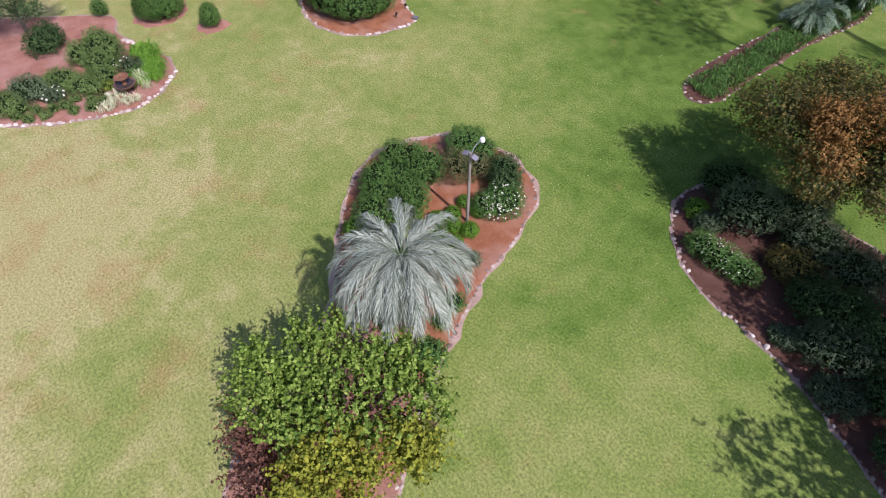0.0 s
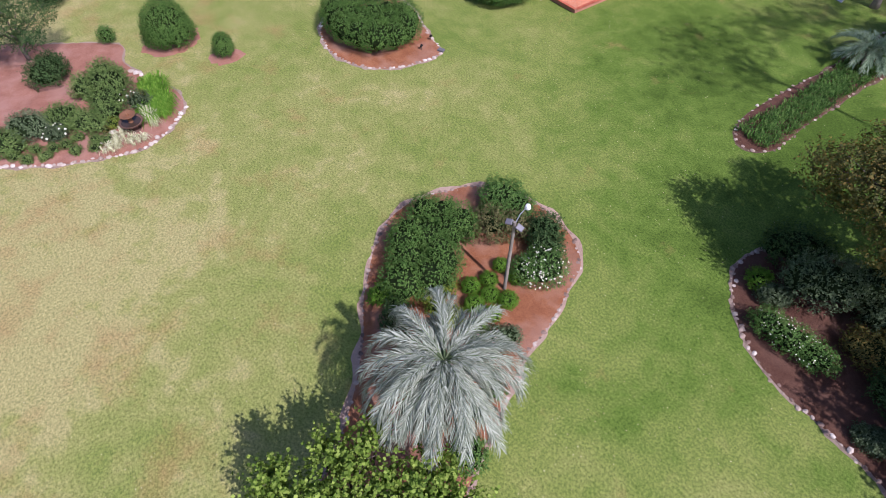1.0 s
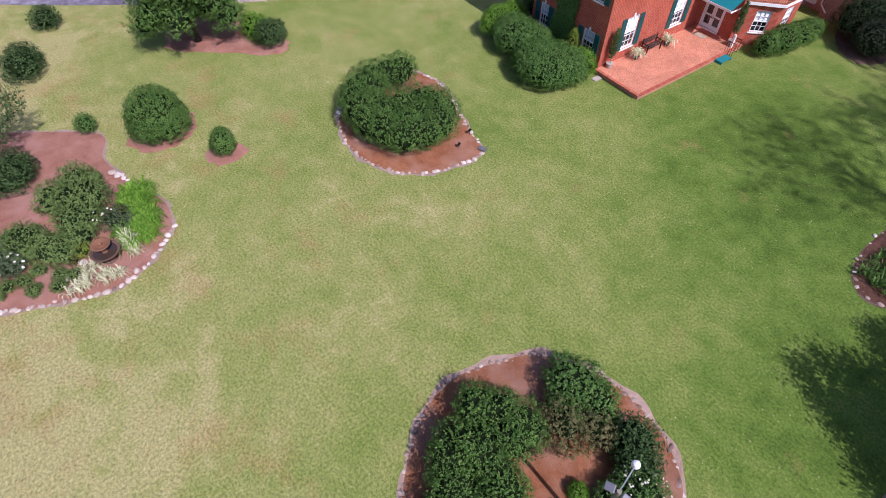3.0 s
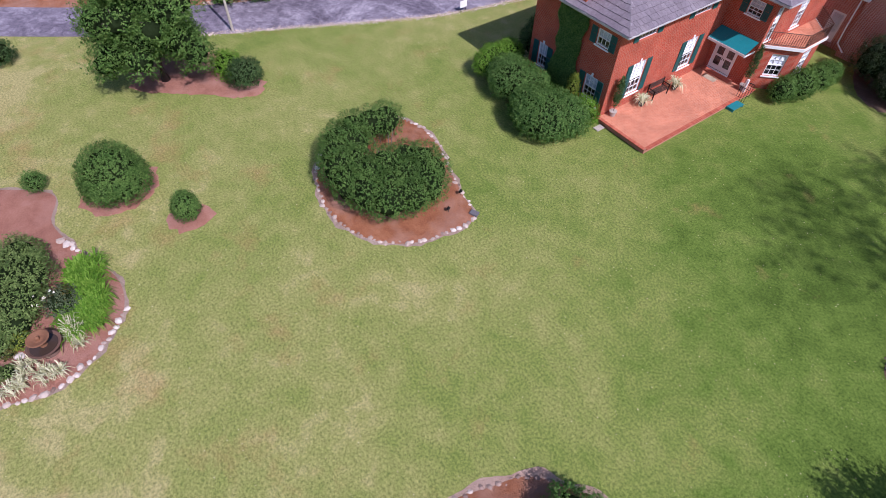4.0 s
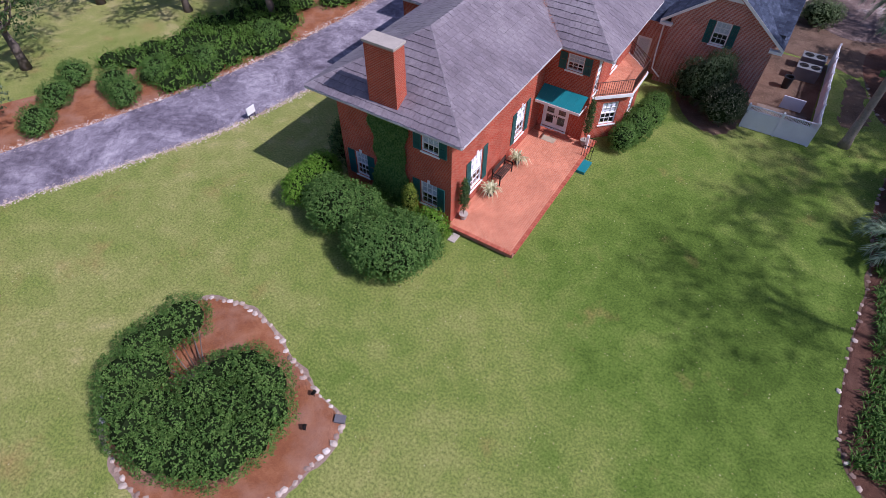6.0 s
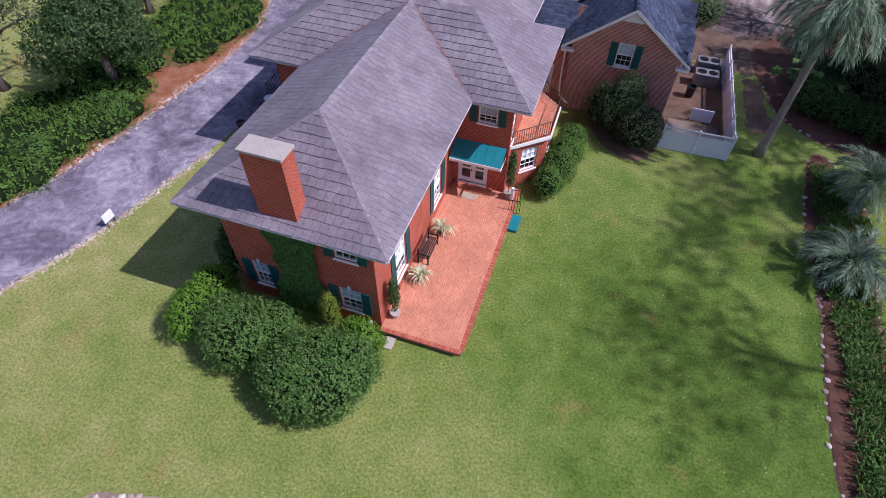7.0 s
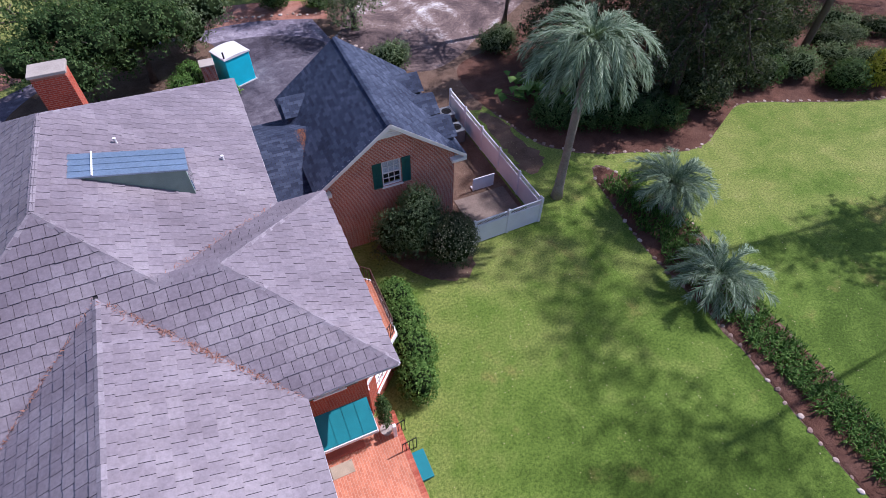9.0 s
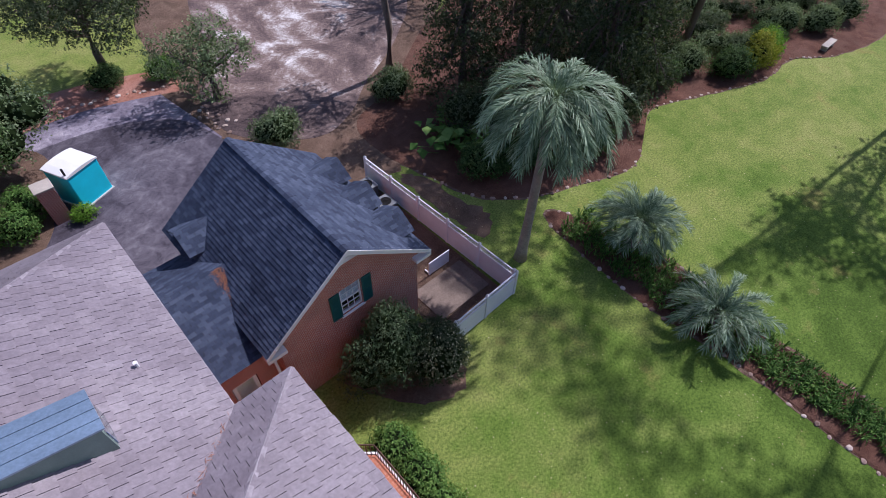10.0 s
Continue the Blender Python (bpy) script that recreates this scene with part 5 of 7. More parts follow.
edging(verge, NEAR_EDGE, .19, .36, .1, .01, .12)
edging(verge, FAR_EDGE, .22, .60, .15, .01, .16)
# crumbled gravel on both margins
gv, gf = [], []
for line, n_, w_ in ((NEAR_EDGE, 2600, .17), (FAR_EDGE, 3000, .24)):
    for _ in range(n_):
        q = line[int(rng.integers(len(line)))]
        x, y, r = q[0] + rng.normal(0, w_), q[1] + rng.normal(0, w_), rng.uniform(.02, .065)
        b = len(gv)
        gv += [(x + r * math.cos(t) * rng.uniform(.7, 1.2), y + r * math.sin(t) * rng.uniform(.7, 1.2), .01) for t in (0, 1.57, 3.14, 4.71)] + [(x, y, .03 + r * .7)]
        gf += [(b, b + 1, b + 4), (b + 1, b + 2, b + 4), (b + 2, b + 3, b + 4), (b + 3, b, b + 4)]
gravel = part("gravel", (gv, gf), STONE)
tagged(gravel, "crumbled pale gravel along the driveway edges", "gravel", kind="stuff")
# pale leaf flecks scattered over the lawn
lx = np.column_stack([rng.uniform(-22, 34, 5200), rng.uniform(-46, 24, 5200), np.full(5200, .03)])
lx = lx[~((lx[:, 0] > -14) & (lx[:, 0] < 1) & (lx[:, 1] > -.5))]
flecks = new("leaf_litter", quads_mesh("leaf_litter", leaf_arrays(lx, np.tile([[0, 0, 1.0]], (len(lx), 1)), .055, .7, spread=.3, up=.5), [leaf_material("dry_leaf_fleck", [(.2, (.30, .24, .13)), (.8, (.55, .50, .36))])]))
tagged(flecks, "scattered pale fallen leaves on the lawn", "leaves", kind="stuff")


# ---- shrubs ----
def row_blobs(points, r, h, jitter=0.15):
    return [(x + rng.normal(0, jitter), y + rng.normal(0, jitter), h * 0.52, r * rng.uniform(.85, 1.15), r * rng.uniform(.85, 1.15), h * 0.5 * rng.uniform(.9, 1.1)) for x, y in points]


def rel(points, at):
    return [(x - at[0], y - at[1]) for x, y in points]


# C-shaped hedge in the heart bed
c = (-6.5, -13)
C_LINE = [(-9.6, -11.4), (-9.8, -12.3), (-9.8, -13.3), (-9.3, -14.4), (-8.8, -13.9), (-8.3, -15.2), (-7.2, -15.6), (-7.2, -14.8), (-6.0, -15.7), (-6.0, -14.5), (-4.9, -15.3), (-4.7, -14.2), (-3.9, -14.5), (-3.5, -13.5),
          (-6.15, -13.3), (-6.15, -12.2), (-5.6, -11.7), (-4.6, -11.8), (-3.9, -12.4), (-4.8, -12.9)]
shrub("hedge", c, row_blobs(rel(C_LINE, c), 1.09, 2.35, .04), 52000, .10, LEAF_HEDGE, "dense dark green evergreen hedge in a C shape", "hedge", rough=.16, depth=.24)
# shrubs of the teardrop bed
c = (11.9, -21.7)
shrub("hedge", c, row_blobs(rel([(10.6, -20.9), (11.1, -20.1), (11.8, -19.8), (10.9, -22.0), (11.6, -22.9), (12.4, -23.5), (13.2, -23.9), (12.2, -20.8), (12.7, -21.7), (13.3, -22.5), (13.9, -23.0), (11.8, -21.9)], c), .98, 1.9), 26000, .10, LEAF_HEDGE, "dense dark green evergreen hedge beside a lamp post", "hedge", rough=.18)
shrub("shrub", (11.9, -17.2), [(0, 0, .8, 1.35, 1.2, .85), (.9, .2, .75, 1.0, .9, .78), (.5, -.9, .6, .9, .7, .6)], 6500, .12, LEAF_MID, "rounded mid-green shrub at the bed edge")
shrub("shrub", (12.8, -18.6), [(0, 0, .75, 1.15, 1.0, .85), (.8, .8, .75, .9, .8, .8), (-.5, -1.1, .5, .8, .7, .55)], 5200, .11, LEAF_TWIGGY, "loose brown-green shrub with dull flowers", core=.45, depth=.5)
shrub("shrub", (14.7, -17.0), [(0, 0, .85, .95, .9, .95), (.7, -.5, .75, .8, .8, .8)], 3800, .12, LEAF_DARK, "dark green rounded shrub")
rose = shrub("rose_shrub", (16.1, -18.3), [(0, 0, .65, 1.1, 1.2, .75), (-.3, -.8, .55, .8, .8, .6)], 5200, .09, LEAF_MID, "rose shrub dotted with small white flowers")


def flowers(parent, blobs, count, mat, size=.07):
    foliage(parent, blobs, count, size, mat, "flowers", aspect=.95, depth=.05, low=.0, spread=.5, up=.8, per=1)["kind"] = "stuff"


BLOSSOM = leaf_material("white_blossom", [(0.2, (.62, .58, .46)), (.8, (.85, .82, .72))], .6, .2)
PINK = leaf_material("pink_blossom", [(0.2, (.50, .16, .18)), (.8, (.70, .36, .36))], .6, .2)
flowers(rose, [(0, 0, .7, 1.1, 1.2, .78), (.1, -.7, .6, .9, .8, .6)], 150, BLOSSOM, .085)
ball_proto = None
for k, (x, y, r) in enumerate([(14.87, -21.54, .40), (15.06, -20.66, .38), (15.74, -21.16, .40), (15.75, -22.05, .42), (16.56, -21.69, .37), (16.44, -20.7, .42), (16.68, -22.7, .42), (14.74, -19.69, .34), (15.68, -19.59, .34), (15.38, -18.7, .36)]):
    if ball_proto is None:
        ball_proto = shrub("ball_shrub", (x, y), [(0, 0, .46, .5, .5, .47)], 2600, .07, LEAF_BRIGHT, "small clipped ball shrub in pine straw", "shrub", "clipped balls round the lamp post", rough=.06, depth=.12, core=.8)
        ball_proto.scale = (r / .5,) * 3
    else:
        o = copy_thing(ball_proto, pose(x, y, 0, 0, 0, k * 50))
        o.scale = (r / .5,) * 3
shrub("shrub", (15.7, -23.2), [(0, 0, .45, .5, .5, .5)], 1600, .11, LEAF_LIME, "small bright yellow-green shrub")
shrub("shrub", (14.2, -22.5), [(0, 0, .45, .6, .6, .5), (-.1, -.8, .4, .6, .55, .42), (.5, -.9, .35, .5, .5, .4)], 3000, .10, LEAF_LIME, "low loose olive-green shrub")
sage = shrub("shrub", (17.6, -22.3), [(0, 0, .35, .65, .6, .4), (.2, .6, .3, .45, .4, .34), (-.3, -.7, .3, .45, .4, .34)], 2400, .10, LEAF_SAGE, "low sage-green shrub with pink flowers")
flowers(sage, [(-.15, -.4, .4, .6, .7, .36)], 40, PINK, .08)
shrub("shrub", (12.8, -24.95), [(0, 0, .35, .45, .6, .4)], 1200, .11, LEAF_BRIGHT, "low bright green plant at the stone edge")
shrub("shrub", (14.4, -25.3), [(0, 0, .4, .7, .6, .45), (-.6, .5, .4, .6, .5, .42)], 2000, .12, LEAF_DARK, "low dark shrub beneath the palm")
shrub("shrub", (19.2, -23.8), [(0, 0, .3, .5, .5, .35), (.4, -1.1, .25, .4, .4, .3)], 900, .10, LEAF_MID, "low leafy plant at the bed edge")
shrub("shrub", (20.6, -26.2), [(0, 0, .45, .7, .7, .5)], 1400, .12, LEAF_MID, "low green shrub under the tree")

# fountain bed
shrub("shrub", (-9.6, -30.5), [(0, .3, .9, 1.6, 1.3, .95), (-1.3, .4, .8, 1.1, 1.0, .85), (-.9, -.9, .7, 1.0, .9, .75), (1.3, -.2, .75, 1.2, 1.1, .8), (2.2, -.5, .55, .9, .8, .6)], 12000, .12, LEAF_OLIVE, "broad rounded green shrub with upright shoots on red straw", "shrub", rough=.30)
for k, (x, y, r, h, mt) in enumerate([(-8.4, -33.1, 1.15, 1.15, LEAF_OLIVE), (-7.2, -32.2, 1.0, 1.05, LEAF_OLIVE), (-8.6, -34.9, 1.2, 1.2, LEAF_SAGE), (-8.0, -36.4, 1.1, 1.0, LEAF_OLIVE), (-9.6, -37.6, 1.3, 1.1, LEAF_SAGE)]):
    shrub("shrub", (x, y), [(0, 0, h * .52, r, r * .9, h * .5), (r * .5, r * .3, h * .42, r * .65, r * .6, h * .42), (-r * .45, -r * .4, h * .45, r * .7, r * .65, h * .42)], 3600, .11, mt, "soft grey-green mounded shrub in a row", "shrub", "mounded shrubs behind the fountain", rough=.32)
shrub("shrub", (-13.4, -33.0), [(0, 0, .8, 1.2, 1.2, .85), (-.8, .5, .7, .9, .9, .8)], 4000, .12, LEAF_DARK, "dark rounded shrub on pine straw")
g = shrub("grey_shrub", (-7.6, -29.2), [(0, 0, .45, .85, .75, .5), (.6, .3, .38, .6, .5, .4)], 1800, .10, LEAF_GREY, "grey-green shrub with a few white flowers")
flowers(g, [(-.5, -.3, .6, .8, .8, .5)], 12, BLOSSOM, .13)
foliage(g, [(-.1, .25, .62, .45, .4, .3)], 260, .09, LEAF_RUST, "seed_heads", label="brown withered shoots")["kind"] = "stuff"
w = shrub("flowering_shrub", (-7.3, -33.9), [(0, 0, .4, .6, .6, .45)], 1400, .10, LEAF_GREY, "low shrub with white flower heads")
flowers(w, [(0, 0, .5, .7, .7, .45)], 16, BLOSSOM, .15)
low_proto = None
for k, (x, y) in enumerate([(-5.75, -32.3), (-5.05, -32.5), (-5.3, -31.75), (-6.5, -33.05), (-5.45, -33.4), (-6.25, -33.75), (-6.3, -34.4), (-6.75, -35.15), (-5.9, -34.85), (-6.25, -35.75), (-6.9, -36.3)]):
    if low_proto is None:
        low_proto = shrub("low_plant", (x, y), [(0, 0, .24, .33, .30, .27), (.14, .08, .20, .22, .24, .22)], 800, .08, LEAF_OLIVE, "small round green bedding plant", "plant", "bedding plants by the fountain", depth=.2)
    else:
        copy_thing(low_proto, pose(x, y, 0, 0, 0, k * 77))
shrub("low_plant", (-6.6, -31.05), [(0, 0, .28, .45, .42, .3)], 900, .08, LEAF_LIME, "low lime-green plant beside the fountain", "plant", depth=.2)
shrub("low_plant", (-6.3, -31.6), [(0, 0, .2, .3, .28, .24)], 500, .07, LEAF_RUST, "small rust-coloured plant beside the fountain", "plant", depth=.2)


def blades(parent, centres, per, length, mat, width=.03, lean=.7, name="blades", seed=3):
    """Arching strap leaves rising from crowns."""
    r = np.random.default_rng(seed)
    quads = []
    for (x, y) in centres:
        for _ in range(per):
            a, L = r.uniform(0, 6.283), length * r.uniform(.6, 1.2)
            tilt = lean * r.uniform(.35, 1.2)
            d = np.array([math.cos(a), math.sin(a), 0])
            s = np.array([-d[1], d[0], 0]) * width * r.uniform(.7, 1.2)
            o = np.array([x, y, .02]) + d * .04
            p = [o, o + d * L * .35 * tilt + np.array([0, 0, L * .5]), o + d * L * .75 * tilt + np.array([0, 0, L * (.80 - .2 * tilt)]), o + d * L * 1.1 * tilt + np.array([0, 0, max(.04, L * (.80 - .75 * tilt))])]
            w = (.7, 1, .8, .08)
            for i in range(3):
                quads += [p[i] - s * w[i], p[i] + s * w[i], p[i + 1] + s * w[i + 1], p[i + 1] - s * w[i + 1]]
    ob = new(name, quads_mesh(name, np.array(quads), [mat]))
    ob.parent, ob["kind"] = parent, "stuff"
    return ob


def clump_plant(name, at, centres, per, length, mat, label, width=.03, lean=.7, category="plant", group="", seed=3):
    ob = thing(name, label, category, (*at, 0.04), group)
    for k in range(0, len(centres), 10):
        blades(ob, centres[k:k + 10], per, length, mat, width, lean, "leaf_tuft", seed + k)
    return ob


r2 = np.random.default_rng(11)
clump_plant("daylily", (-7.3, -28.2), [(r2.uniform(-2.2, 1.5), r2.normal(0, .35)) for _ in range(60)] + [(r2.uniform(.3, 1.7), r2.uniform(-1.2, .2)) for _ in range(25)], 34, .78, LEAF_BRIGHT, "bright green daylilies in a dense drift", .030, .85)
for k, (x, y) in enumerate([(-6.0, -29.25), (-5.5, -29.2), (-5.1, -29.0), (-4.35, -30.65), (-4.35, -30.1), (-4.5, -31.4), (-4.5, -31.9), (-4.8, -31.1), (-5.35, -31.0)]):
    clump_plant("white_leaved_plant", (x, y), [(r2.normal(0, .15), r2.normal(0, .15)) for _ in range(4)], 16, (.95, .85, .55)[min(k, 2)], CREAM_LEAF, "pale cream-striped grassy plant by the fountain", .022, (.5, .5, .75)[min(k, 2)], group="striped plants", seed=20 + k)

# border grass in the strip bed and along other beds
r3 = np.random.default_rng(5)
centres = []
for y in np.arange(-2.2, 18.6, .16):
    x0, x1 = 15.15 + .2 * math.sin(y * .4), 17.35
    if y > 11:
        x1 = 17.9
    for _ in range(7):
        centres.append((r3.uniform(x0 + .25, x1), y + r3.normal(0, .1)))
g = thing("border_grass", "dense dark green border grass", "grass", (0, 0, .06), kind="stuff")
blades(g, centres, 9, .45, leaf_material("border_grass_leaf", [(.2, (.022, .060, .014)), (.5, (.075, .160, .034)), (.85, (.18, .30, .075))]), .022, .8, "grass_blades")

# single round shrubs on the lawn
shrub("round_shrub", (-13.5, -25.3), [(-.1, .1, 1.4, 1.55, 1.5, 1.5), (.0, .1, .95, 1.75, 1.7, 1.05)], 17000, .11, LEAF_HEDGE, "large rounded evergreen shrub", rough=.1, depth=.2, core=.8)
shrub("round_shrub", (-9.75, -22.9), [(0, 0, .80, .62, .62, .84)], 3600, .10, LEAF_HEDGE, "small rounded dark evergreen shrub", rough=.1, depth=.2, core=.8)
shrub("small_shrub", (-16.2, -28.7), [(0, 0, .55, .55, .5, .6)], 1300, .11, LEAF_MID, "small upright green shrub")
shrub("shrub", (-24.6, -30.6), [(0, 0, .8, 1.5, 1.3, .9), (-1.2, .3, .7, 1.0, 1.0, .8)], 4200, .13, LEAF_DARK, "spreading dark shrub on the lawn")
shrub("shrub", (-30.5, -28.2), [(0, 0, .7, 1.0, 1.0, .8)], 2000, .13, LEAF_DARK, "dark shrub on the far lawn")
tree("small_tree", (-17.0, -33.6), 3.6, clumps(9, 2.2, 2.2, 1.1, 4), 12000, .12, LEAF_DARK, "small dark green tree in the bed", .12)

# shrubs against the house
shrub("hedge", (-5.0, -3.2), [(0, 0, 1.15, 2.15, 1.95, 1.25), (.9, .7, 1.1, 1.5, 1.4, 1.15), (-.6, -.3, 1.1, 1.7, 1.6, 1.2)], 24000, .12, LEAF_MID, "large clipped rounded green shrub", "shrub", rough=.1, depth=.2, core=.82)
shrub("hedge", (-8.7, -2.5), [(0, 0, 1.1, 1.7, 1.6, 1.15), (1.0, .5, 1.0, 1.3, 1.3, 1.05), (-.9, .2, 1.0, 1.2, 1.4, 1.05)], 16000, .12, LEAF_MID, "clipped rounded green shrub by the house", "shrub", rough=.1, depth=.2, core=.82)
shrub("hedge", (-11.3, -2.0), [(0, 0, 1.0, .95, 1.5, 1.05), (.1, 1.2, 1.0, .9, 1.0, 1.05)], 8500, .11, LEAF_BRIGHT, "bright yellow-green shrub at the house corner", "shrub", rough=.12, depth=.22, core=.8)
shrub("shrub", (-11.2, 1.6), [(0, 0, 1.4, .9, 1.3, 1.5)], 5000, .13, LEAF_DARK, "tall dark shrub beside the wall")
shrub("shrub", (-4.1, -.9), [(0, 0, .9, 1.0, .6, .95)], 2800, .11, LEAF_BRIGHT, "bright green shrub by the gable wall")
ivy = thing("ivy", "dense green ivy climbing the brick wall", "climber", (-7.35, .10, 0))
u = rng.uniform(0, 6.0, 24000)
half = .98 + .12 * np.sin(u * 1.3 + .6) + .08 * np.sin(u * 4.1) + .22 * (u < 1.6)
pts = np.column_stack([rng.uniform(-1, 1, 24000) * half + .28, rng.uniform(-.16, .02, 24000) - .10 * np.abs(np.sin(u * 2.3)) * rng.random(24000), u])
nr = np.tile(np.array([[0, -1.0, .2]]), (len(pts), 1))
ob = new("leaves", quads_mesh("leaves", leaf_arrays(pts, nr, .10, .8, spread=.6, up=.3), [LEAF_MID]))
ob.parent = ivy
bm = bmesh.new()
for k in range(6):
    x = rng.uniform(-.8, .9)
    tube(bm, [(x, .03, 0), (x + rng.normal(0, .2), .03, 2), (x + rng.normal(0, .3), .03, 5.6)], [.03, .02, .01], 5)
part("stem", bm, BARK, ivy)
cone = shrub("shrub", (-5.75, -.35), [(0, 0, 1.1, .38, .32, 1.2)], 2600, .09, LEAF_LIME, "narrow upright conifer against the wall", rough=.1, depth=.2)
for (x, y, h) in ((-3.22, .8, 2.4), (-.40, 9.85, 2.9)):
    v = thing("potted_climber", "tall narrow climber in a stone pot", "potted plant", (x, y, .34))
    bm = bmesh.new()
    lathe(bm, [(.14, 0), (.16, .02), (.21, .28), (.24, .30), (.24, .34), (.19, .34)], 14)
    part("pot", bm, CONCRETE, v, smooth=False)
    foliage(v, [(0, 0, h * .5 + .25, .17, .17, h * .5)], 1900, .09, LEAF_DARK, rough=.3)
    bm = bmesh.new()
    tube(bm, [(0, 0, .3), (.03, 0, h * .6), (0, .02, h + .2)], [.025, .02, .008], 5)
    part("stem", bm, BARK, v)
for (x, y) in ((-2.92, 3.05), (-2.92, 6.2)):
    v = thing("spider_plant", "cream-striped strap-leaved plant in a dark pot", "potted plant", (x, y, .34), "striped pot plants")
    bm = bmesh.new()
    lathe(bm, [(.14, 0), (.20, .22), (.22, .24), (.16, .24)], 14)
    part("pot", bm, plain("dark_pot", (.06, .05, .05), .6), v)
    o = blades(v, [(rng.normal(0, .04), rng.normal(0, .04)) for _ in range(4)], 26, .62, CREAM_LEAF, .028, .95, "leaf_tuft", seed=int(x * 10 + y * 7) % 97 + 1)
    o.location.z = .2
shrub("shrub", (1.8, 12.6), [(-.1, 0, .85, .95, 1.2, .95), (-.35, -1.4, .75, .75, .9, .85), (.15, 1.4, .8, .9, 1.0, .9), (.2, 2.7, .75, .8, 1.0, .85)], 11000, .12, LEAF_HEDGE, "glossy green clipped hedge round the bay", rough=.14, depth=.22, core=.8)
shrub("camellia", (4.0, 18.1), [(0, 0, 1.7, 1.45, 1.2, 1.75), (-.8, .2, 1.4, 1.1, 1.0, 1.5), (.7, .1, 1.7, 1.1, 1.1, 1.8), (.5, .4, 2.7, 1.0, .8, 1.1)], 12000, .13, CAMELLIA, "tall loose dark camellia against the brick gable", aspect=.38, rough=.30, depth=.4, core=.7)
ca = shrub("camellia", (5.55, 17.0), [(0, 0, 1.25, 1.25, 1.2, 1.3), (.2, .3, 1.2, 1.2, 1.1, 1.25)], 8500, .10, CEDAR, "rounded dark camellia dotted with pale seed heads", rough=.10, depth=.18, core=.84)
flowers(ca, [(0, 0, 1.3, 1.32, 1.27, 1.36)], 420, CREAM_LEAF, .045)

# ---- palms ----
def feather_palm(at, trunk, fronds, length, mat, label, radius=.2, seed=1, name="palm_tree", leaflet=.5, first=1.25, last=.25, end=-1.45, bare=.10, lean=(0, 0), pairs=52, width=.013, sweep=.95, hang=.35, swing=.4):
    """A palm with arching fronds: young ones stand up, old ones hang, and all of them bow to the end angle."""
    r = np.random.default_rng(seed)
    ob = thing(name, label, "palm", (*at, 0))
    top = np.array([lean[0], lean[1], trunk])
    bm = bmesh.new()
    line = [(0, 0, -.1), tuple(top * .08), tuple(top * .3 + np.array([-lean[0] * .04, 0, 0])), tuple(top * .65 + np.array([-lean[0] * .04, 0, 0])), tuple(top)]
    tube(bm, line, [radius * 1.7, radius * 1.25, radius, radius * .95, radius * 1.2], 12)
    part("trunk", bm, PALM_BARK, ob, "rough grey palm trunk", True)
    bm = bmesh.new()
    for k in range(26):                                     # old leaf bases below the crown
        a, z = k * 2.4, trunk - .05 - .035 * k
        o = top * (z / trunk)
        d = np.array([math.cos(a), math.sin(a), 0])
        tube(bm, [o + d * radius, o + d * (radius + .10) + np.array([0, 0, .12]), o + d * (radius + .2) + np.array([0, 0, .26])], [.05, .04, .025], 5)
    part("boot", bm, PALM_BARK, ob, "stubs of old leaf bases")
    quads, ribs = [], bmesh.new()
    for i in range(fronds):
        q = (i + .5) / fronds
        a = i * 2.39996 + r.uniform(-.25, .25)
        rise = first + (last - first) * q + r.uniform(-.1, .1)
        fall = rise - end + r.uniform(-.25, .2)
        L = length * r.uniform(.85, 1.12) * (.78 + .22 * math.sin(math.pi * min(1, q + .25)))
        turn = r.uniform(-swing, swing)
        pts = []
        for k in range(13):
            u = k / 12
            ang = max(rise - fall * u ** 1.1, -1.52)
            aa = a + turn * u * u
            d = np.array([math.cos(aa), math.sin(aa), 0])
            step = np.zeros(3) if k == 0 else (d * math.cos(ang) + np.array([0, 0, math.sin(ang)])) * L / 12
            pts.append((pts[-1] if pts else top) + step)
        side0 = np.array([-math.sin(a), math.cos(a), 0])
        roll = r.uniform(-.5, .5)
        tube(ribs, pts[::2], [.022 * (1 - .85 * k / 6) + .003 for k in range(7)], 4)
        for j in range(pairs):
            u = bare + (.99 - bare) * j / pairs
            k = min(11, int(u * 12))
            p = pts[k] + (pts[k + 1] - pts[k]) * (u * 12 - k)
            t = (pts[k + 1] - pts[k]) / np.linalg.norm(pts[k + 1] - pts[k])
            up0 = np.cross(t, side0)
            if up0[2] < 0:
                up0 = -up0
            side, up = side0 * math.cos(roll) + up0 * math.sin(roll), up0 * math.cos(roll) - side0 * math.sin(roll)
            v = (u - bare) / (1 - bare)
            ll = leaflet * (math.sin(math.pi * (.16 + .70 * v)) ** .6) * r.uniform(.8, 1.15)
            for sg in (-1, 1):
                o = side * sg * .55 + t * sweep + up * .30 + r.normal(0, .16, 3)
                o /= np.linalg.norm(o)
                mid = p + o * ll * .5 + np.array([0, 0, -ll * hang * .12])
                tip = p + o * ll * .95 + np.array([0, 0, -ll * hang])
                w = np.cross(o, up)
                w = w / (np.linalg.norm(w) + 1e-9) * width
                quads += [p - w * .6, p + w * .6, mid + w, mid - w, mid - w, mid + w, tip + w * .15, tip - w * .15]
    part("frond_rib", ribs, LEAF_SAGE, ob)
    f = new("fronds", quads_mesh("fronds", np.array(quads), [mat]))
    f.parent = ob
    return ob


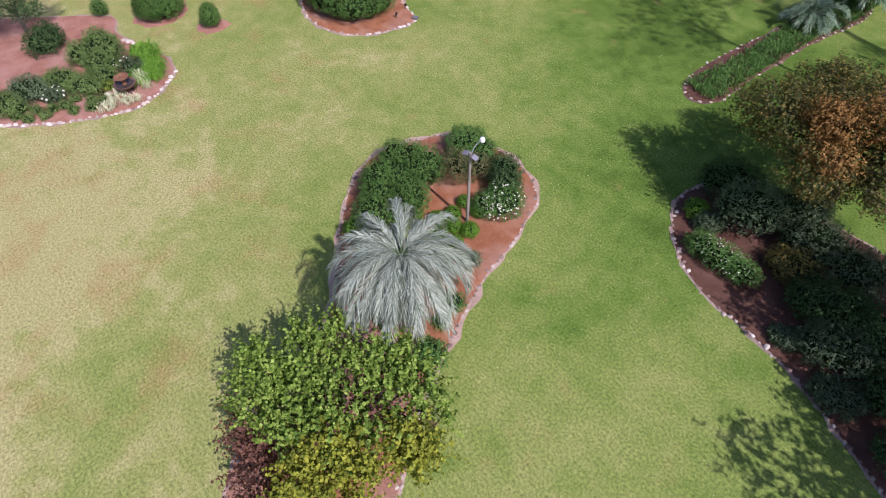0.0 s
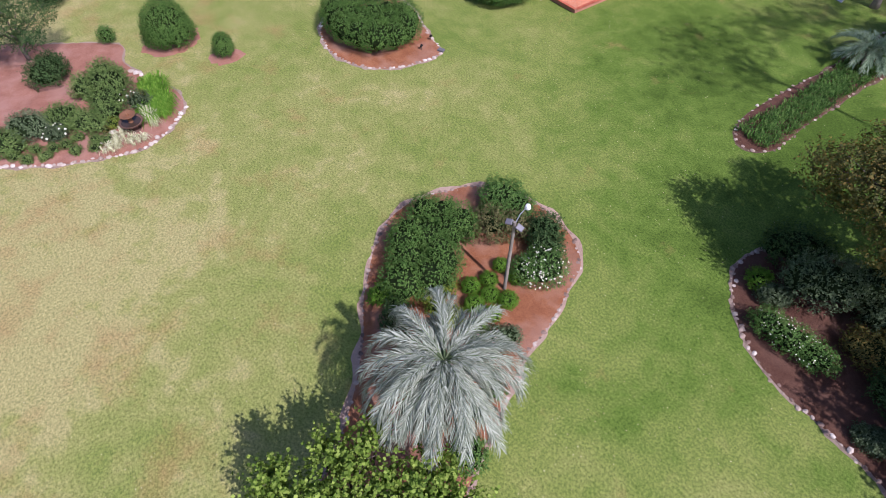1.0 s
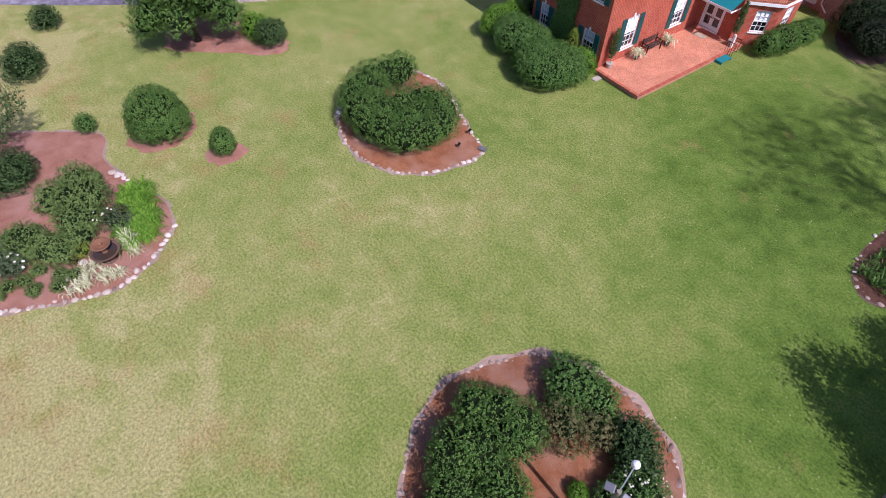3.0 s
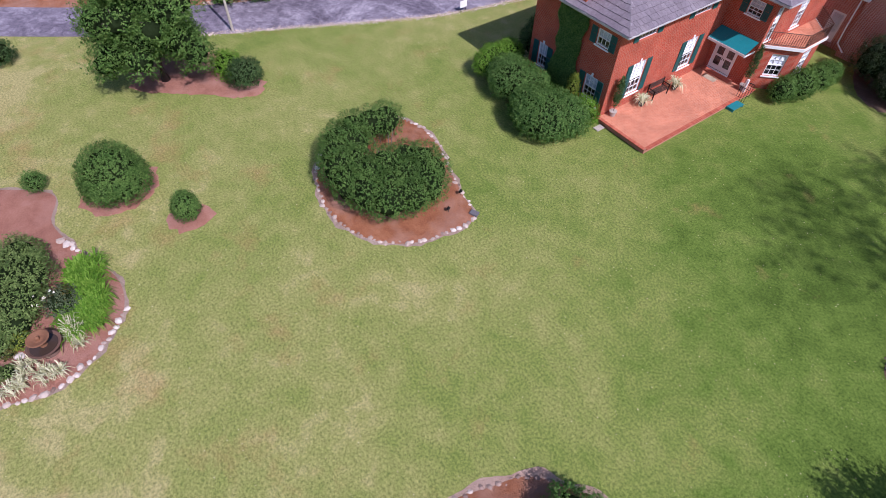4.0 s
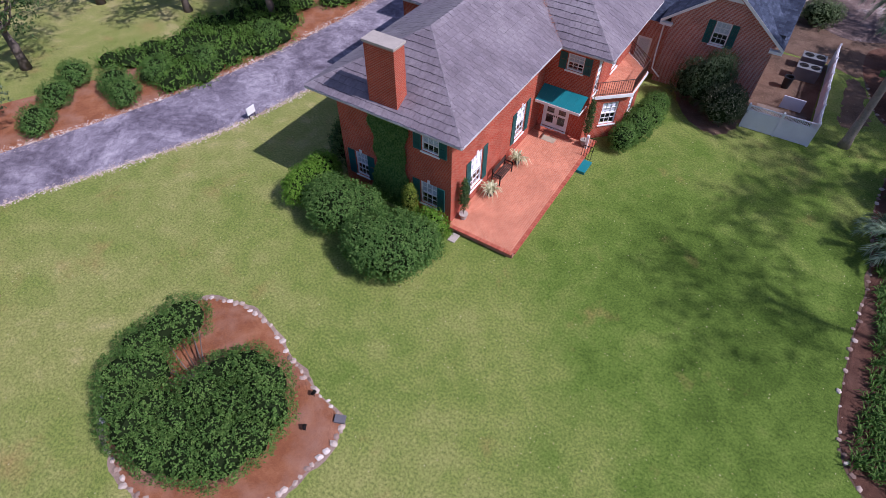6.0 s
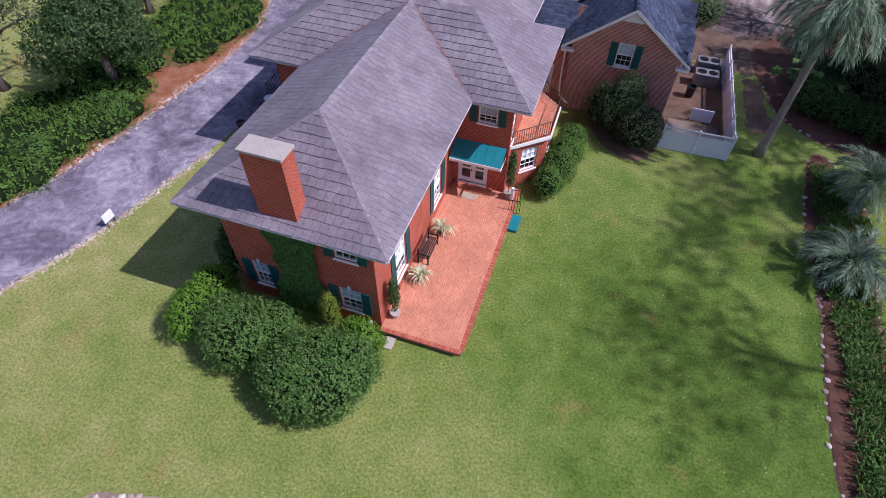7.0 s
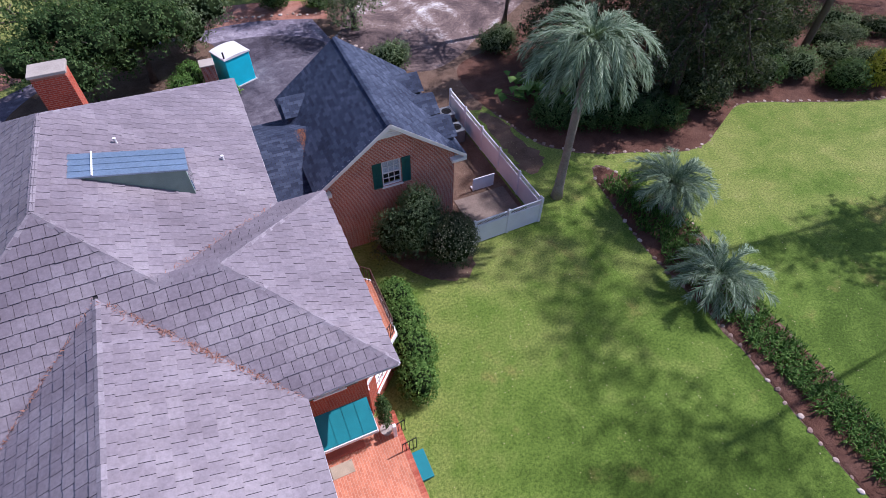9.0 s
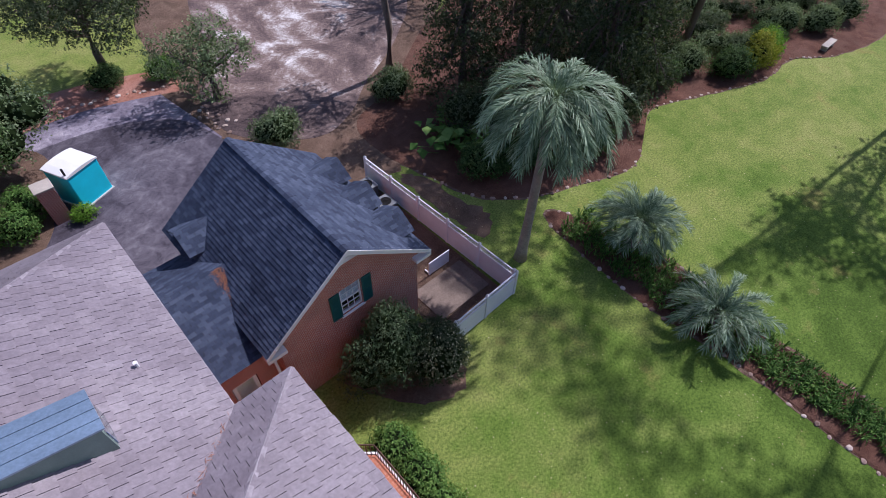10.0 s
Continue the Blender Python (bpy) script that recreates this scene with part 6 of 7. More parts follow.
feather_palm((18.9, -26.1), 5.6, 84, 3.45, FROND_SILVER, "silvery pindo palm with arching drooping fronds", .24, 3, leaflet=.62, first=1.35, last=-.35, end=-1.52, lean=(.35, -.2), sweep=1.25, pairs=56, width=.011, swing=.8, hang=.45)
feather_palm((12.75, 18.72), 9.2, 78, 3.5, FROND_BLUE, "tall palm with drooping grey-green fronds beside a white fence", .21, 4, leaflet=.62, first=1.45, last=-.60, end=-1.32, lean=(-.25, -.35), pairs=44, width=.016, sweep=1.0, hang=.26, swing=.6)
feather_palm((17.25, 15.5), 1.9, 50, 2.5, FROND_BLUE, "short stout palm with arching fronds above border grass", .2, 6, leaflet=.62, first=1.52, last=-.15, end=-.65, pairs=40, width=.017, sweep=.9, hang=.18, swing=.35)
feather_palm((16.1, 10.35), 1.0, 36, 2.55, FROND_BLUE, "small blue-green pindo palm in a bed", .17, 9, leaflet=.58, first=1.4, last=.05, end=-.8, sweep=.95, pairs=42, width=.015, swing=.5, hang=.25)

# ---- trees ----
RED_BROWN = leaf_material("red_brown_leaf", [(.2, (.075, .040, .034)), (.6, (.19, .085, .065)), (.9, (.30, .17, .11))])
LEAF_REDBUD = leaf_material("redbud_leaf", [(0.18, (0.040, 0.080, 0.014)), (0.5, (0.160, 0.250, 0.036)), (0.82, (0.36, 0.46, 0.100))])
LEAF_YELLOW = leaf_material("yellowing_leaf", [(0.12, (0.070, 0.095, 0.018)), (0.45, (0.205, 0.225, 0.028)), (0.78, (0.39, 0.40, 0.050)), (1.0, (0.40, 0.30, 0.06))])
crown = [b for b in clumps(74, 3.35, 4.15, .47, 2, .42) if not (b[1] < -1.6 and -1.4 < b[0] < 1.4)]
green, yellow = [b for b in crown if b[0] - .45 * b[1] < 1.4], [b for b in crown if b[0] - .45 * b[1] >= 1.4]
tree("redbud_tree", (21.85, -30.9), 5.6, green, 19000, .135, LEAF_REDBUD, "spreading tree with green, yellow and red-brown leaves", .16, aspect=.9, rough=.7, depth=.85, shoot=.85, per=16, extra=[(yellow, 12500, LEAF_YELLOW, "yellow_leaves"), ([(-.8, -2.2, 3.0, 1.2, 1.1, .8), (.5, -2.6, 2.7, .9, .9, .7), (-1.8, -2.0, 2.9, .9, .9, .8), (1.7, 1.7, 3.6, .8, .7, .5), (.3, .6, 4.3, .9, .7, .6), (1.0, -.6, 4.2, .7, .7, .5)], 5600, RED_BROWN, "autumn_leaves")])
ORANGE = leaf_material("orange_leaf", [(.2, (.13, .075, .022)), (.6, (.30, .160, .050)), (.9, (.46, .26, .09))])
tree("autumn_tree", (26.1, -5.4), 8.2, [(x - .4, y - 1.1, z, *r) for x, y, z, *r in clumps(34, 4.2, 4.7, 1.15, 7, .75)], 60000, .135, LEAF_RUST, "tree with thinning brown and orange autumn leaves", .22, lean=(-.3, -1.1), aspect=.7, depth=.6, rough=.5, extra=[([(-1.3, -3.4, 6.4, 1.2, 1.1, .8), (.2, -2.2, 6.8, 1.3, 1.2, .8), (1.4, -1.2, 6.7, 1.4, 1.4, .8), (-.4, -4.6, 5.6, 1.0, 1.0, .7), (2.2, -2.6, 6.2, 1.2, 1.2, .7)], 13000, ORANGE, "orange_leaves")])
flecked = shrub("shrub", (24.9, -12.7), [(0, 0, .6, 1.1, .75, .7), (-1.0, .0, .55, .8, .7, .62), (1.0, .1, .55, .9, .7, .6)], 6500, .095, LEAF_MID, "low green shrub flecked with pale flowers behind stone edging", depth=.4, core=.65)
flowers(flecked, [(0, 0, .6, 1.6, .8, .7)], 130, BLOSSOM, .06)
shrub("shrub", (22.3, -10.9), [(0, 0, .4, .55, .55, .48)], 1400, .10, LEAF_BRIGHT, "small bright green shrub at the bed corner", core=.5)
for x, y, r, h, mt, lb in [(24.1, -9.9, 1.35, 3.0, LEAF_SAGE, "loose grey-green shrub with fine leaves in shade"), (25.5, -8.4, 1.3, 2.8, LEAF_SAGE, "loose grey-green shrub beneath the autumn tree"), (22.4, -8.7, 1.3, 2.4, LEAF_DARK, "dark shrub in the tree's shade"), (23.2, -11.2, .6, .9, LEAF_GREY, "small dull shrub on pine straw"),
                           (26.9, -8.9, 1.2, 2.4, LEAF_GREY, "dull green shrub behind bare pine straw"), (27.5, -10.4, 1.35, 1.3, LEAF_RUST, "brown-green straggling shrub on pine straw"), (28.8, -9.0, 1.6, 1.9, LEAF_GREY, "tall dull green shrub in shade"), (29.3, -11.5, 1.55, 1.8, LEAF_DARK, "dark shrub with fine leaves"),
                           (30.6, -13.2, 1.4, 1.6, LEAF_GREY, "dark straggling shrub above red straw"), (31.7, -11.3, 1.7, 2.1, LEAF_DARK, "dense dark green shrub"), (33.4, -13.2, 1.5, 1.9, LEAF_DARK, "broad dark green shrub"), (29.0, -13.9, .6, .6, LEAF_GREY, "low straggly plant at the bed edge"),
                           (31.6, -14.8, .9, .8, LEAF_GREY, "low straggly shrub along the stones"), (34.6, -15.2, 1.2, 1.4, LEAF_DARK, "dark shrub along the stones")]:
    shrub("shrub", (x, y), [(0, 0, h * .5, r, r * .9, h * .5), (r * .5, r * .4, h * .42, r * .7, r * .7, h * .42), (-r * .5, -r * .3, h * .40, r * .6, r * .6, h * .40)], int(3000 + 2600 * r * r), .10, mt, lb, group="shrubs of the shaded bed", depth=.5, rough=.32, core=.62)
# trees east of the lawn whose shadows reach it
for k, (x, y, h, sp, lx, ly, n) in enumerate([(34, 5.0, 28.5, 4.2, 0, 0, 1500), (43.0, 9.6, 35, 4.6, -1.5, 4.6, 9500), (40.5, 9.0, 17, 3.4, 0, 0, 4500), (41.2, -16.4, 8.4, 4.0, 0, 0, 9000), (36.8, -10.6, 8.2, 4.4, 0, 0, 12000), (36.5, 24.0, 27, 4.0, -1.5, -2.0, 5000), (33, 25.5, 22, 3.6, -1.0, -.5, 5500)]):
    cl = [(bx + lx, by + ly, bz, *br) for bx, by, bz, *br in clumps(16, sp, h - 1.2, 1.5, 30 + k)]
    if k == 1:      # ragged lower branches all along the trunk
        cl += [(rng.normal(0, .7), rng.normal(0, .9) + .12 * j, 9 + 2.0 * j, 1.9, 1.8, 1.0) for j in range(9)]
    tree("tall_tree", (x, y), h + 2, cl, n, .26, LEAF_DARK, "tall dark tree beside the lawn", (.13, .13, .2, .24, .22, .2, .24)[k % 7], group="trees east of the lawn", lean=(lx * .85, ly * .85), fork=.86)
ev_blobs = clumps(18, 3.0, 2.4, 1.15, 9, .85) + clumps(14, 2.9, 4.4, 1.1, 29, .85) + clumps(9, 2.0, 6.3, 1.0, 19, .9) + [(0, 0, 8.2, 1.1, 1.1, 1.2)]
ev = tree("evergreen_tree", (-22.5, -20.1), 8.6, ev_blobs, 62000, .145, LEAF_HEDGE, "broad dense evergreen tree near the driveway", .25, rough=.45, depth=.35)
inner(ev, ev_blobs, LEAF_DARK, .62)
shrub("shrub", (-19.2, -15.9), [(0, 0, .8, 1.1, 1.1, .9)], 3600, .12, LEAF_DARK, "rounded dark shrub near the driveway")
shrub("shrub", (-21.0, -16.4), [(0, 0, .7, 1.2, 1.0, .8), (1.0, .2, .6, .9, .9, .7)], 3800, .12, LEAF_BRIGHT, "bright green rounded shrub near the driveway")
for k, (x, y, h, sp, n) in enumerate([(-30.5, -10.8, 6.0, 3.4, 16), (-27.0, 11.4, 7.0, 2.9, 22), (-32, 21, 6.5, 3.8, 16), (-36.5, -3.0, 8.5, 4.2, 16), (-34, 9, 7.5, 4.0, 16), (-41, 6, 9, 4.5, 14), (-44, -10, 9, 4.5, 14), (-40, 22, 9, 4.5, 14)]):
    tree("oak_tree", (x, y), h, clumps(n, sp, h * .55, 1.35, 50 + k, .8), (13000, 34000, 11000)[k] if k < 3 else 7000, .19, LEAF_DARK if k % 2 else LEAF_GREY, "oak tree with dense dark foliage beside the driveway", .3, group="oaks beside the driveway")
road = [(-29.9, -10.0), (-29.4, -6.2), (-27.6, -1.4), (-26.6, 4.2), (-29.2, -1.0), (-32.2, -1.9), (-25.4, 9.4), (-30.9, -12.6), (-28.0, 1.5), (-31.0, -4.0)]
for k, (x, y) in enumerate(road):
    shrub("shrub", (x, y), [(0, 0, .6, 1.1, 1.1, .7), (.7, -.6, .5, .8, .8, .55)], 2600, .13, LEAF_MID, "rounded green shrub on roadside straw", group="roadside shrubs")
hed = thing("ground_cover_hedge", "broad bank of bright green leafy ground cover", "hedge", (0, 0, 0))
blobs = []
for k in range(210):
    y = rng.uniform(0.5, 36)
    x0 = np.interp(y, [0, 3, 8, 11, 13, 14.5, 17, 21.7, 25, 27.8, 30.4, 36], [-26.0, -24.9, -24.0, -23.6, -26.2, -25.6, -23.7, -23.6, -24.6, -26.2, -27.6, -30.4])
    k_ = rng.uniform(.75, 1.25)
    blobs.append((x0 + .45 - rng.uniform(.7, 7.0), y, .35, 1.2 * k_, 1.2 * k_, .55 * rng.uniform(.7, 1.4)))
foliage(hed, blobs, 130000, .125, GROUND_COVER, depth=.3, rough=.3)
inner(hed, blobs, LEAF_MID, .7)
# woodland north and north-west
for k, (x, y, h, sp, n, mt) in enumerate([(4.2, 49.0, 8.0, 3.6, 18000, CEDAR), (8.4, 41.2, 4.6, 2.2, 12000, LEAF_SAGE), (-3.4, 42.4, 5.6, 2.6, 17000, LEAF_SAGE), (-6.4, 39.4, 6.6, 2.8, 24000, LEAF_DARK), (-9.6, 37.2, 7.5, 3.2, 20000, LEAF_DARK), (-11, 43, 8, 4, 9000, LEAF_DARK), (19.0, 36.6, 15, 2.8, 6000, LEAF_DARK), (28, 44, 10, 4.5, 6000, LEAF_DARK), (14, 62, 11, 5, 5000, LEAF_DARK), (34, 46, 11, 5.5, 5000, LEAF_DARK), (40, 32, 10, 5, 7000, LEAF_DARK), (50, 30, 10, 5, 6000, LEAF_DARK), (-2, 60, 10, 5, 5000, LEAF_DARK), (46, 42, 11, 5.5, 5000, LEAF_DARK)]):
    cl = clumps(16, sp, h * .52, 1.3, 80 + k, .85)
    wt_ = tree("woodland_tree", (x, y), h, cl, n, .17, mt, "dark woodland tree behind the garden", .24, group="woodland trees")
    if 2 <= k <= 4:     # dense crowns beside the forecourt
        inner(wt_, cl, mt, .66)
for k, (x, y, h, r) in enumerate([(23.8, 22.9, 15, 2.6), (27.4, 23.2, 16.5, 2.7), (24.6, 26.8, 15, 2.7), (32.4, 26.2, 14, 2.8), (20.2, 30.5, 12, 2.6), (25.8, 30.5, 15, 3.0), (31.0, 31.0, 15, 3.0), (36.5, 27.6, 13, 2.8)]):
    cr = np.random.default_rng(300 + k)
    bl = []
    for j in range(20):
        u = (j + .5) / 20
        a, q = j * 2.4, r * (1.05 - .75 * u)
        c = 1.25 * (1.1 - .5 * u)
        bl.append((q * .72 * math.cos(a), q * .72 * math.sin(a), 1.3 + u * (h - 2), c, c, c * 1.15 * cr.uniform(.8, 1.2)))
    tree("cedar_tree", (x, y), h, bl, 10500, .225, CEDAR, "dense dark drooping evergreen behind the palms", .26, group="dark evergreens", aspect=.45, depth=.6)
for k, (x, y) in enumerate([(34.5, 22.4), (38.7, 20.7), (36.4, 20.0), (45.6, 20.5), (51.4, 18.0), (31.7, 22.9), (8.9, 34.4), (17.0, 33.6), (41.5, 20.2), (48, 18.6), (21.5, 22.5), (25, 23.2)]):
    shrub("shrub", (x, y), [(0, 0, .95, 1.25, 1.15, 1.05), (.7, .6, .8, 1.0, .9, .9), (-.5, .4, .7, .9, 1.0, .8)], 4200, .15, (LEAF_SAGE, LEAF_GREY, LEAF_DARK)[k % 3], "loose shrub on woodland straw", group="woodland shrubs", depth=.45, rough=.3)
for k, (x, y, r, h) in enumerate([(20.8, 24.4, 1.7, 2.6), (25.6, 22.6, 1.5, 2.6), (30.4, 23.4, 1.5, 2.4), (18.4, 27.4, 1.9, 3.2)]):
    bl = [(0, 0, h * .5, r, r, h * .5), (r * .5, -r * .4, h * .4, r * .7, r * .7, h * .4), (-r * .5, r * .3, h * .55, r * .7, r * .7, h * .45)]
    shrub("evergreen_thicket", (x, y), bl, 7000, .15, CEDAR, "dark evergreen thicket behind the palms", "shrub", "evergreen thicket", rough=.35, depth=.5, core=.6)
strip("woodland_floor", [(-29, 37.0), (-22.4, 37.8), (-14, 43.2), (-6, 45.0), (1, 45.4), (6.9, 43.6)], [(-30, 41), (-24, 43), (-16, 47.5), (-6, 49), (2, 48.6), (8.0, 46.6)], 0.012, PINK_MULCH, "faded pine straw and soil under trees", "pine straw")
court_edge = thing("forecourt_stones", "row of rough stones along the forecourt", "stones", (0, 0, 0))
edging(court_edge, smooth_loop([(-6, 45.7), (1, 46.2), (3.6, 45.6), (6.7, 44.5)], .3, False), .26, .34, .3, .01, .10)
edging(court_edge, smooth_loop([(6.9, 40.6), (7.1, 39.0), (7.6, 37.6)], .12, False), .30, .10, .6, .01, .35)
for k, (x, y) in enumerate([(-9, 47.0), (-15.1, 45.5), (-5, 47.5), (3.5, 47), (6.8, 45.6)]):
    shrub("shrub", (x, y), [(0, 0, .7, 1.1, 1.0, .8), (.6, .4, .6, .8, .8, .7)], 2600, .14, (LEAF_MID, LEAF_DARK)[k % 2], "green shrub behind the forecourt", group="forecourt shrubs")
for k, (x, y) in enumerate([(-22.6, 43.6), (-19.0, 42.6), (-24.6, 40.5)]):
    tree("pine_tree", (x, y), 13, clumps(12, 2.8, 9.5, 1.2, 140 + k, .7), 4500, .22, LEAF_DARK, "tall pine with a bare trunk", .24, group="pines beyond the forecourt")
sheet("tree_soil", smooth_loop([(-3.3, 36.0), (-3.2, 38.6), (-1.8, 41.6), (-3, 44), (-7, 44.4), (-13, 41.5), (-15.5, 37), (-12, 33.6), (-6, 33.4)], .6), 0.042, SOIL, "dark bare soil under dense trees", "soil")
shrub("shrub", (-3.9, 37.4), [(0, 0, .9, 1.0, 1.0, .95), (-.7, -1.2, .8, 1.0, 1.0, .85)], 5000, .13, LEAF_MID, "dense green shrub beside the brick pillar")
for k in range(15):
    wr = np.random.default_rng(700 + k)
    x, y, r, h = 31 + k * 1.55 + wr.uniform(-.6, .6), wr.uniform(23.2, 28.5) - k * .22, wr.uniform(.9, 1.5), wr.uniform(1.3, 2.4)
    shrub("understory_shrub", (x, y), [(0, 0, h * .5, r, r, h * .5), (r * .6, -r * .4, h * .38, r * .7, r * .6, h * .4), (-r * .5, r * .5, h * .42, r * .7, r * .7, h * .45)], 2600, .16, (CEDAR, LEAF_GREY, LEAF_SAGE)[k % 3], "loose dull green shrub in woodland shade", "shrub", "woodland understory", rough=.35, depth=.5, core=.55)
shrub("low_shrub", (-1.9, 35.6), [(0, 0, .35, .6, .5, .4)], 900, .12, LEAF_BRIGHT, "low bright green plant by the pillar")
shrub("shrub", (38.4, 19.4), [(0, 0, 1.1, 1.2, 1.1, 1.2), (.5, .3, 1.5, .8, .8, 1.0)], 4200, .16, LEAF_YELLOW, "loose yellow-green shrub at the lawn edge", depth=.5, core=.5)
shrub("shrub", (40.2, 19.6), [(0, 0, 1.0, 1.2, 1.0, 1.1), (.6, .2, 1.2, .8, .8, .9)], 3800, .17, LEAF_BRIGHT, "bright green leafy shrub at the lawn edge", depth=.5, core=.5)
ear = thing("elephant_ear", "large-leaved elephant ear plants", "plant", (16.8, 27.6, 0))
p = np.column_stack([rng.normal(0, 1.3, 90), rng.normal(0, 1.3, 90), rng.uniform(.5, 1.5, 90)])
o = new("leaves", quads_mesh("leaves", leaf_arrays(p, np.tile([[0, 0, 1.0]], (90, 1)), .75, .8, spread=.5, up=.4), [LEAF_MID]))
o.parent = ear
bm = bmesh.new()
for q in p[:60]:
    tube(bm, [(q[0] * .5, q[1] * .5, 0), tuple(q)], [.02, .015], 4)
part("stem", bm, LEAF_MID, ear)
for k in range(5):
    shrub("shrub", (15.8 + k * 1.6, 24.5 - k * .7), [(0, 0, .9, 1.2, 1.2, 1.0)], 3600, .15, LEAF_DARK, "dark shrub under the palms", group="shrubs under the palms")

# ---- fence ----
fence = thing("fence", "white vinyl fence with lattice top round the equipment yard", "fence", (0, 0, 0))


def fence_run(a, b, bays, h=1.55):
    m = frame_of(a, b)
    L = (Vector(b) - Vector(a)).length
    for i in range(bays + 1):
        x = L * i / bays
        post = part("post", boxes_m(m, [(x - .065, x + .065, -.065, .065, 0, h + .06)]), VINYL, fence)
        bm = bmesh.new()
        lathe(bm, [(.09, h + .06), (.09, h + .09), (.01, h + .16)], 4, (0, 0))
        bm.transform(m @ pose(x, 0, 0, 0, 0, 45))
        part("post_cap", bm, VINYL, post)
    for i in range(bays):
        x0, x1 = L * i / bays + .067, L * (i + 1) / bays - .067
        pn = part("panel", boxes_m(m, [(x0, x1, -.018, .018, .08, h - .36)]), VINYL, fence)
        for z0, z1 in ((h - .36, h - .30), (h - .04, h + .02), (.02, .08)):
            part("rail", boxes_m(m, [(x0, x1, -.03, .03, z0, z1)]), VINYL, pn)
        bm = bmesh.new()
        n = int((x1 - x0) / .13)
        for j in range(-3, n + 1):
            for s in (-1, 1):
                xa, xb = x0 + j * .13, x0 + j * .13 + .26
                za, zb = (h - .30, h - .04) if s > 0 else (h - .04, h - .30)
                ca, cb = max(xa, x0), min(xb, x1)
                if cb - ca < .03:
                    continue
                fa, fb = (ca - xa) / .26, (cb - xa) / .26
                z0, z1 = za + (zb - za) * fa, za + (zb - za) * fb
                o = .004 * s
                vs = [bm.verts.new(m @ Vector(q)) for q in ((ca, o, z0 - .014), (cb, o, z1 - .014), (cb, o, z1 + .014), (ca, o, z0 + .014))]
                vs += [bm.verts.new(m @ Vector(q)) for q in ((ca, o + .006, z0 - .014), (cb, o + .006, z1 - .014), (cb, o + .006, z1 + .014), (ca, o + .006, z0 + .014))]
                bm.faces.new(vs[:4]); bm.faces.new(vs[4:][::-1])
                bm.faces.new((vs[3], vs[2], vs[6], vs[7])); bm.faces.new((vs[1], vs[0], vs[4], vs[5]))
        part("lattice", bm, VINYL, pn)["kind"] = "stuff"


def boxes_m(m, dims):
    return mboxes(m, dims)


fence_run((7.0, 17.4), (10.85, 17.5), 2)
fence_run((10.85, 17.65), (10.7, 28.3), 5)
yard = part("yard", boxes((6.86, 10.65, 17.6, 28.3, 0, .012)), SOIL)
tagged(yard, "bare brown earth of the equipment yard", "soil", kind="structure")
part("slab", boxes((7.4, 10.4, 18.6, 20.6, .012, .05)), plain("stained_brown_concrete", (.19, .145, .12), .9, 0, .3, 2.0), yard)
for k, (x, y) in enumerate([(9.45, 25.5), (9.55, 27.2)]):
    ac = thing("air_conditioner", "dark grey outdoor air-conditioning unit with fan grille", "air conditioner", (x, y, .012), "air-conditioning units")
    part("case", bevelled(boxes((-.75, .75, -.45, .45, 0, .85)), .03), plain("grey_metal_case", (.16, .17, .19), .5, .3), ac)
    part("lid", bevelled(boxes((-.77, .77, -.47, .47, .852, .90)), .015), plain("grey_metal_lid", (.20, .21, .225), .55, .3), ac)
    for fx in (-.36, .36):
        bm = bmesh.new()
        lathe(bm, [(.30, .901), (.30, .915), (.27, .915), (.27, .905)], 24, (fx, 0))
        g = part("fan_grille", bm, BLACK_IRON, ac)
        bm = bmesh.new()
        for a in np.linspace(0, math.pi, 8, endpoint=False):
            tube(bm, [(fx + .28 * math.cos(a), .28 * math.sin(a), .922), (fx - .28 * math.cos(a), -.28 * math.sin(a), .922)], .006, 4)
        part("wire", bm, BLACK_IRON, g)
bin_ = thing("bin", "black plastic bin in the yard", "bin", (8.55, 23.6, .012))
bm = bmesh.new()
lathe(bm, [(.24, 0), (.30, .75), (.33, .76), (.33, .80), (.27, .80), (.25, .6)], 16)
part("body", bm, plain("black_plastic", (.012, .012, .014), .4), bin_)
wt = thing("yard_screen", "white plastic screen standing in the yard", "screen", (9.3, 20.9, .05))
part("panel", bevelled(boxes((-.65, .65, -.03, .03, 0, .85)), .01), VINYL, wt)
part("leg", boxes((-.6, -.54, .03, .35, 0, .06), (.54, .6, .03, .35, 0, .06)), VINYL, wt)

# ---- smaller things ----
lamp = thing("street_lamp", "weathered wooden pole with a white lamp and two floodlights", "lamp post", (15.75, -20.3, 0))
bm = bmesh.new()
tube(bm, [(0, 0, -.1), (0, 0, 2.4), (0, 0, 4.6)], [.085, .075, .065], 10)
part("pole", bm, plain("weathered_wood", (.27, .23, .20), .9, 0, .2, 4), lamp)
bm = bmesh.new()
tube(bm, [(0, 0, 4.45), (-.1, .35, 4.75), (-.2, .75, 4.78)], .022, 6)
arm = part("arm", bm, plain("galvanised_steel", (.5, .52, .56), .4, .8), lamp)
bm = bmesh.new()
lathe(bm, [(.04, 4.86), (.10, 4.82), (.13, 4.72), (.11, 4.64), (.03, 4.61)], 14, (-.22, .85))
part("lamp_head", bm, WHITE, arm, "white lamp head")
for s in (-1, 1):
    bm = bevelled(boxes((-.15, .15, -.12, .12, -.05, .05)), .02)
    bm.transform(pose(s * .24, s * .06, 4.45, 25, s * 20, 20))
    part("floodlight", bm, plain("grey_floodlight", (.20, .19, .22), .6, .3), lamp)
pole = thing("utility_pole", "thin pale pole beside the driveway", "pole", (-26.0, -14.2, 0))
bm = bmesh.new()
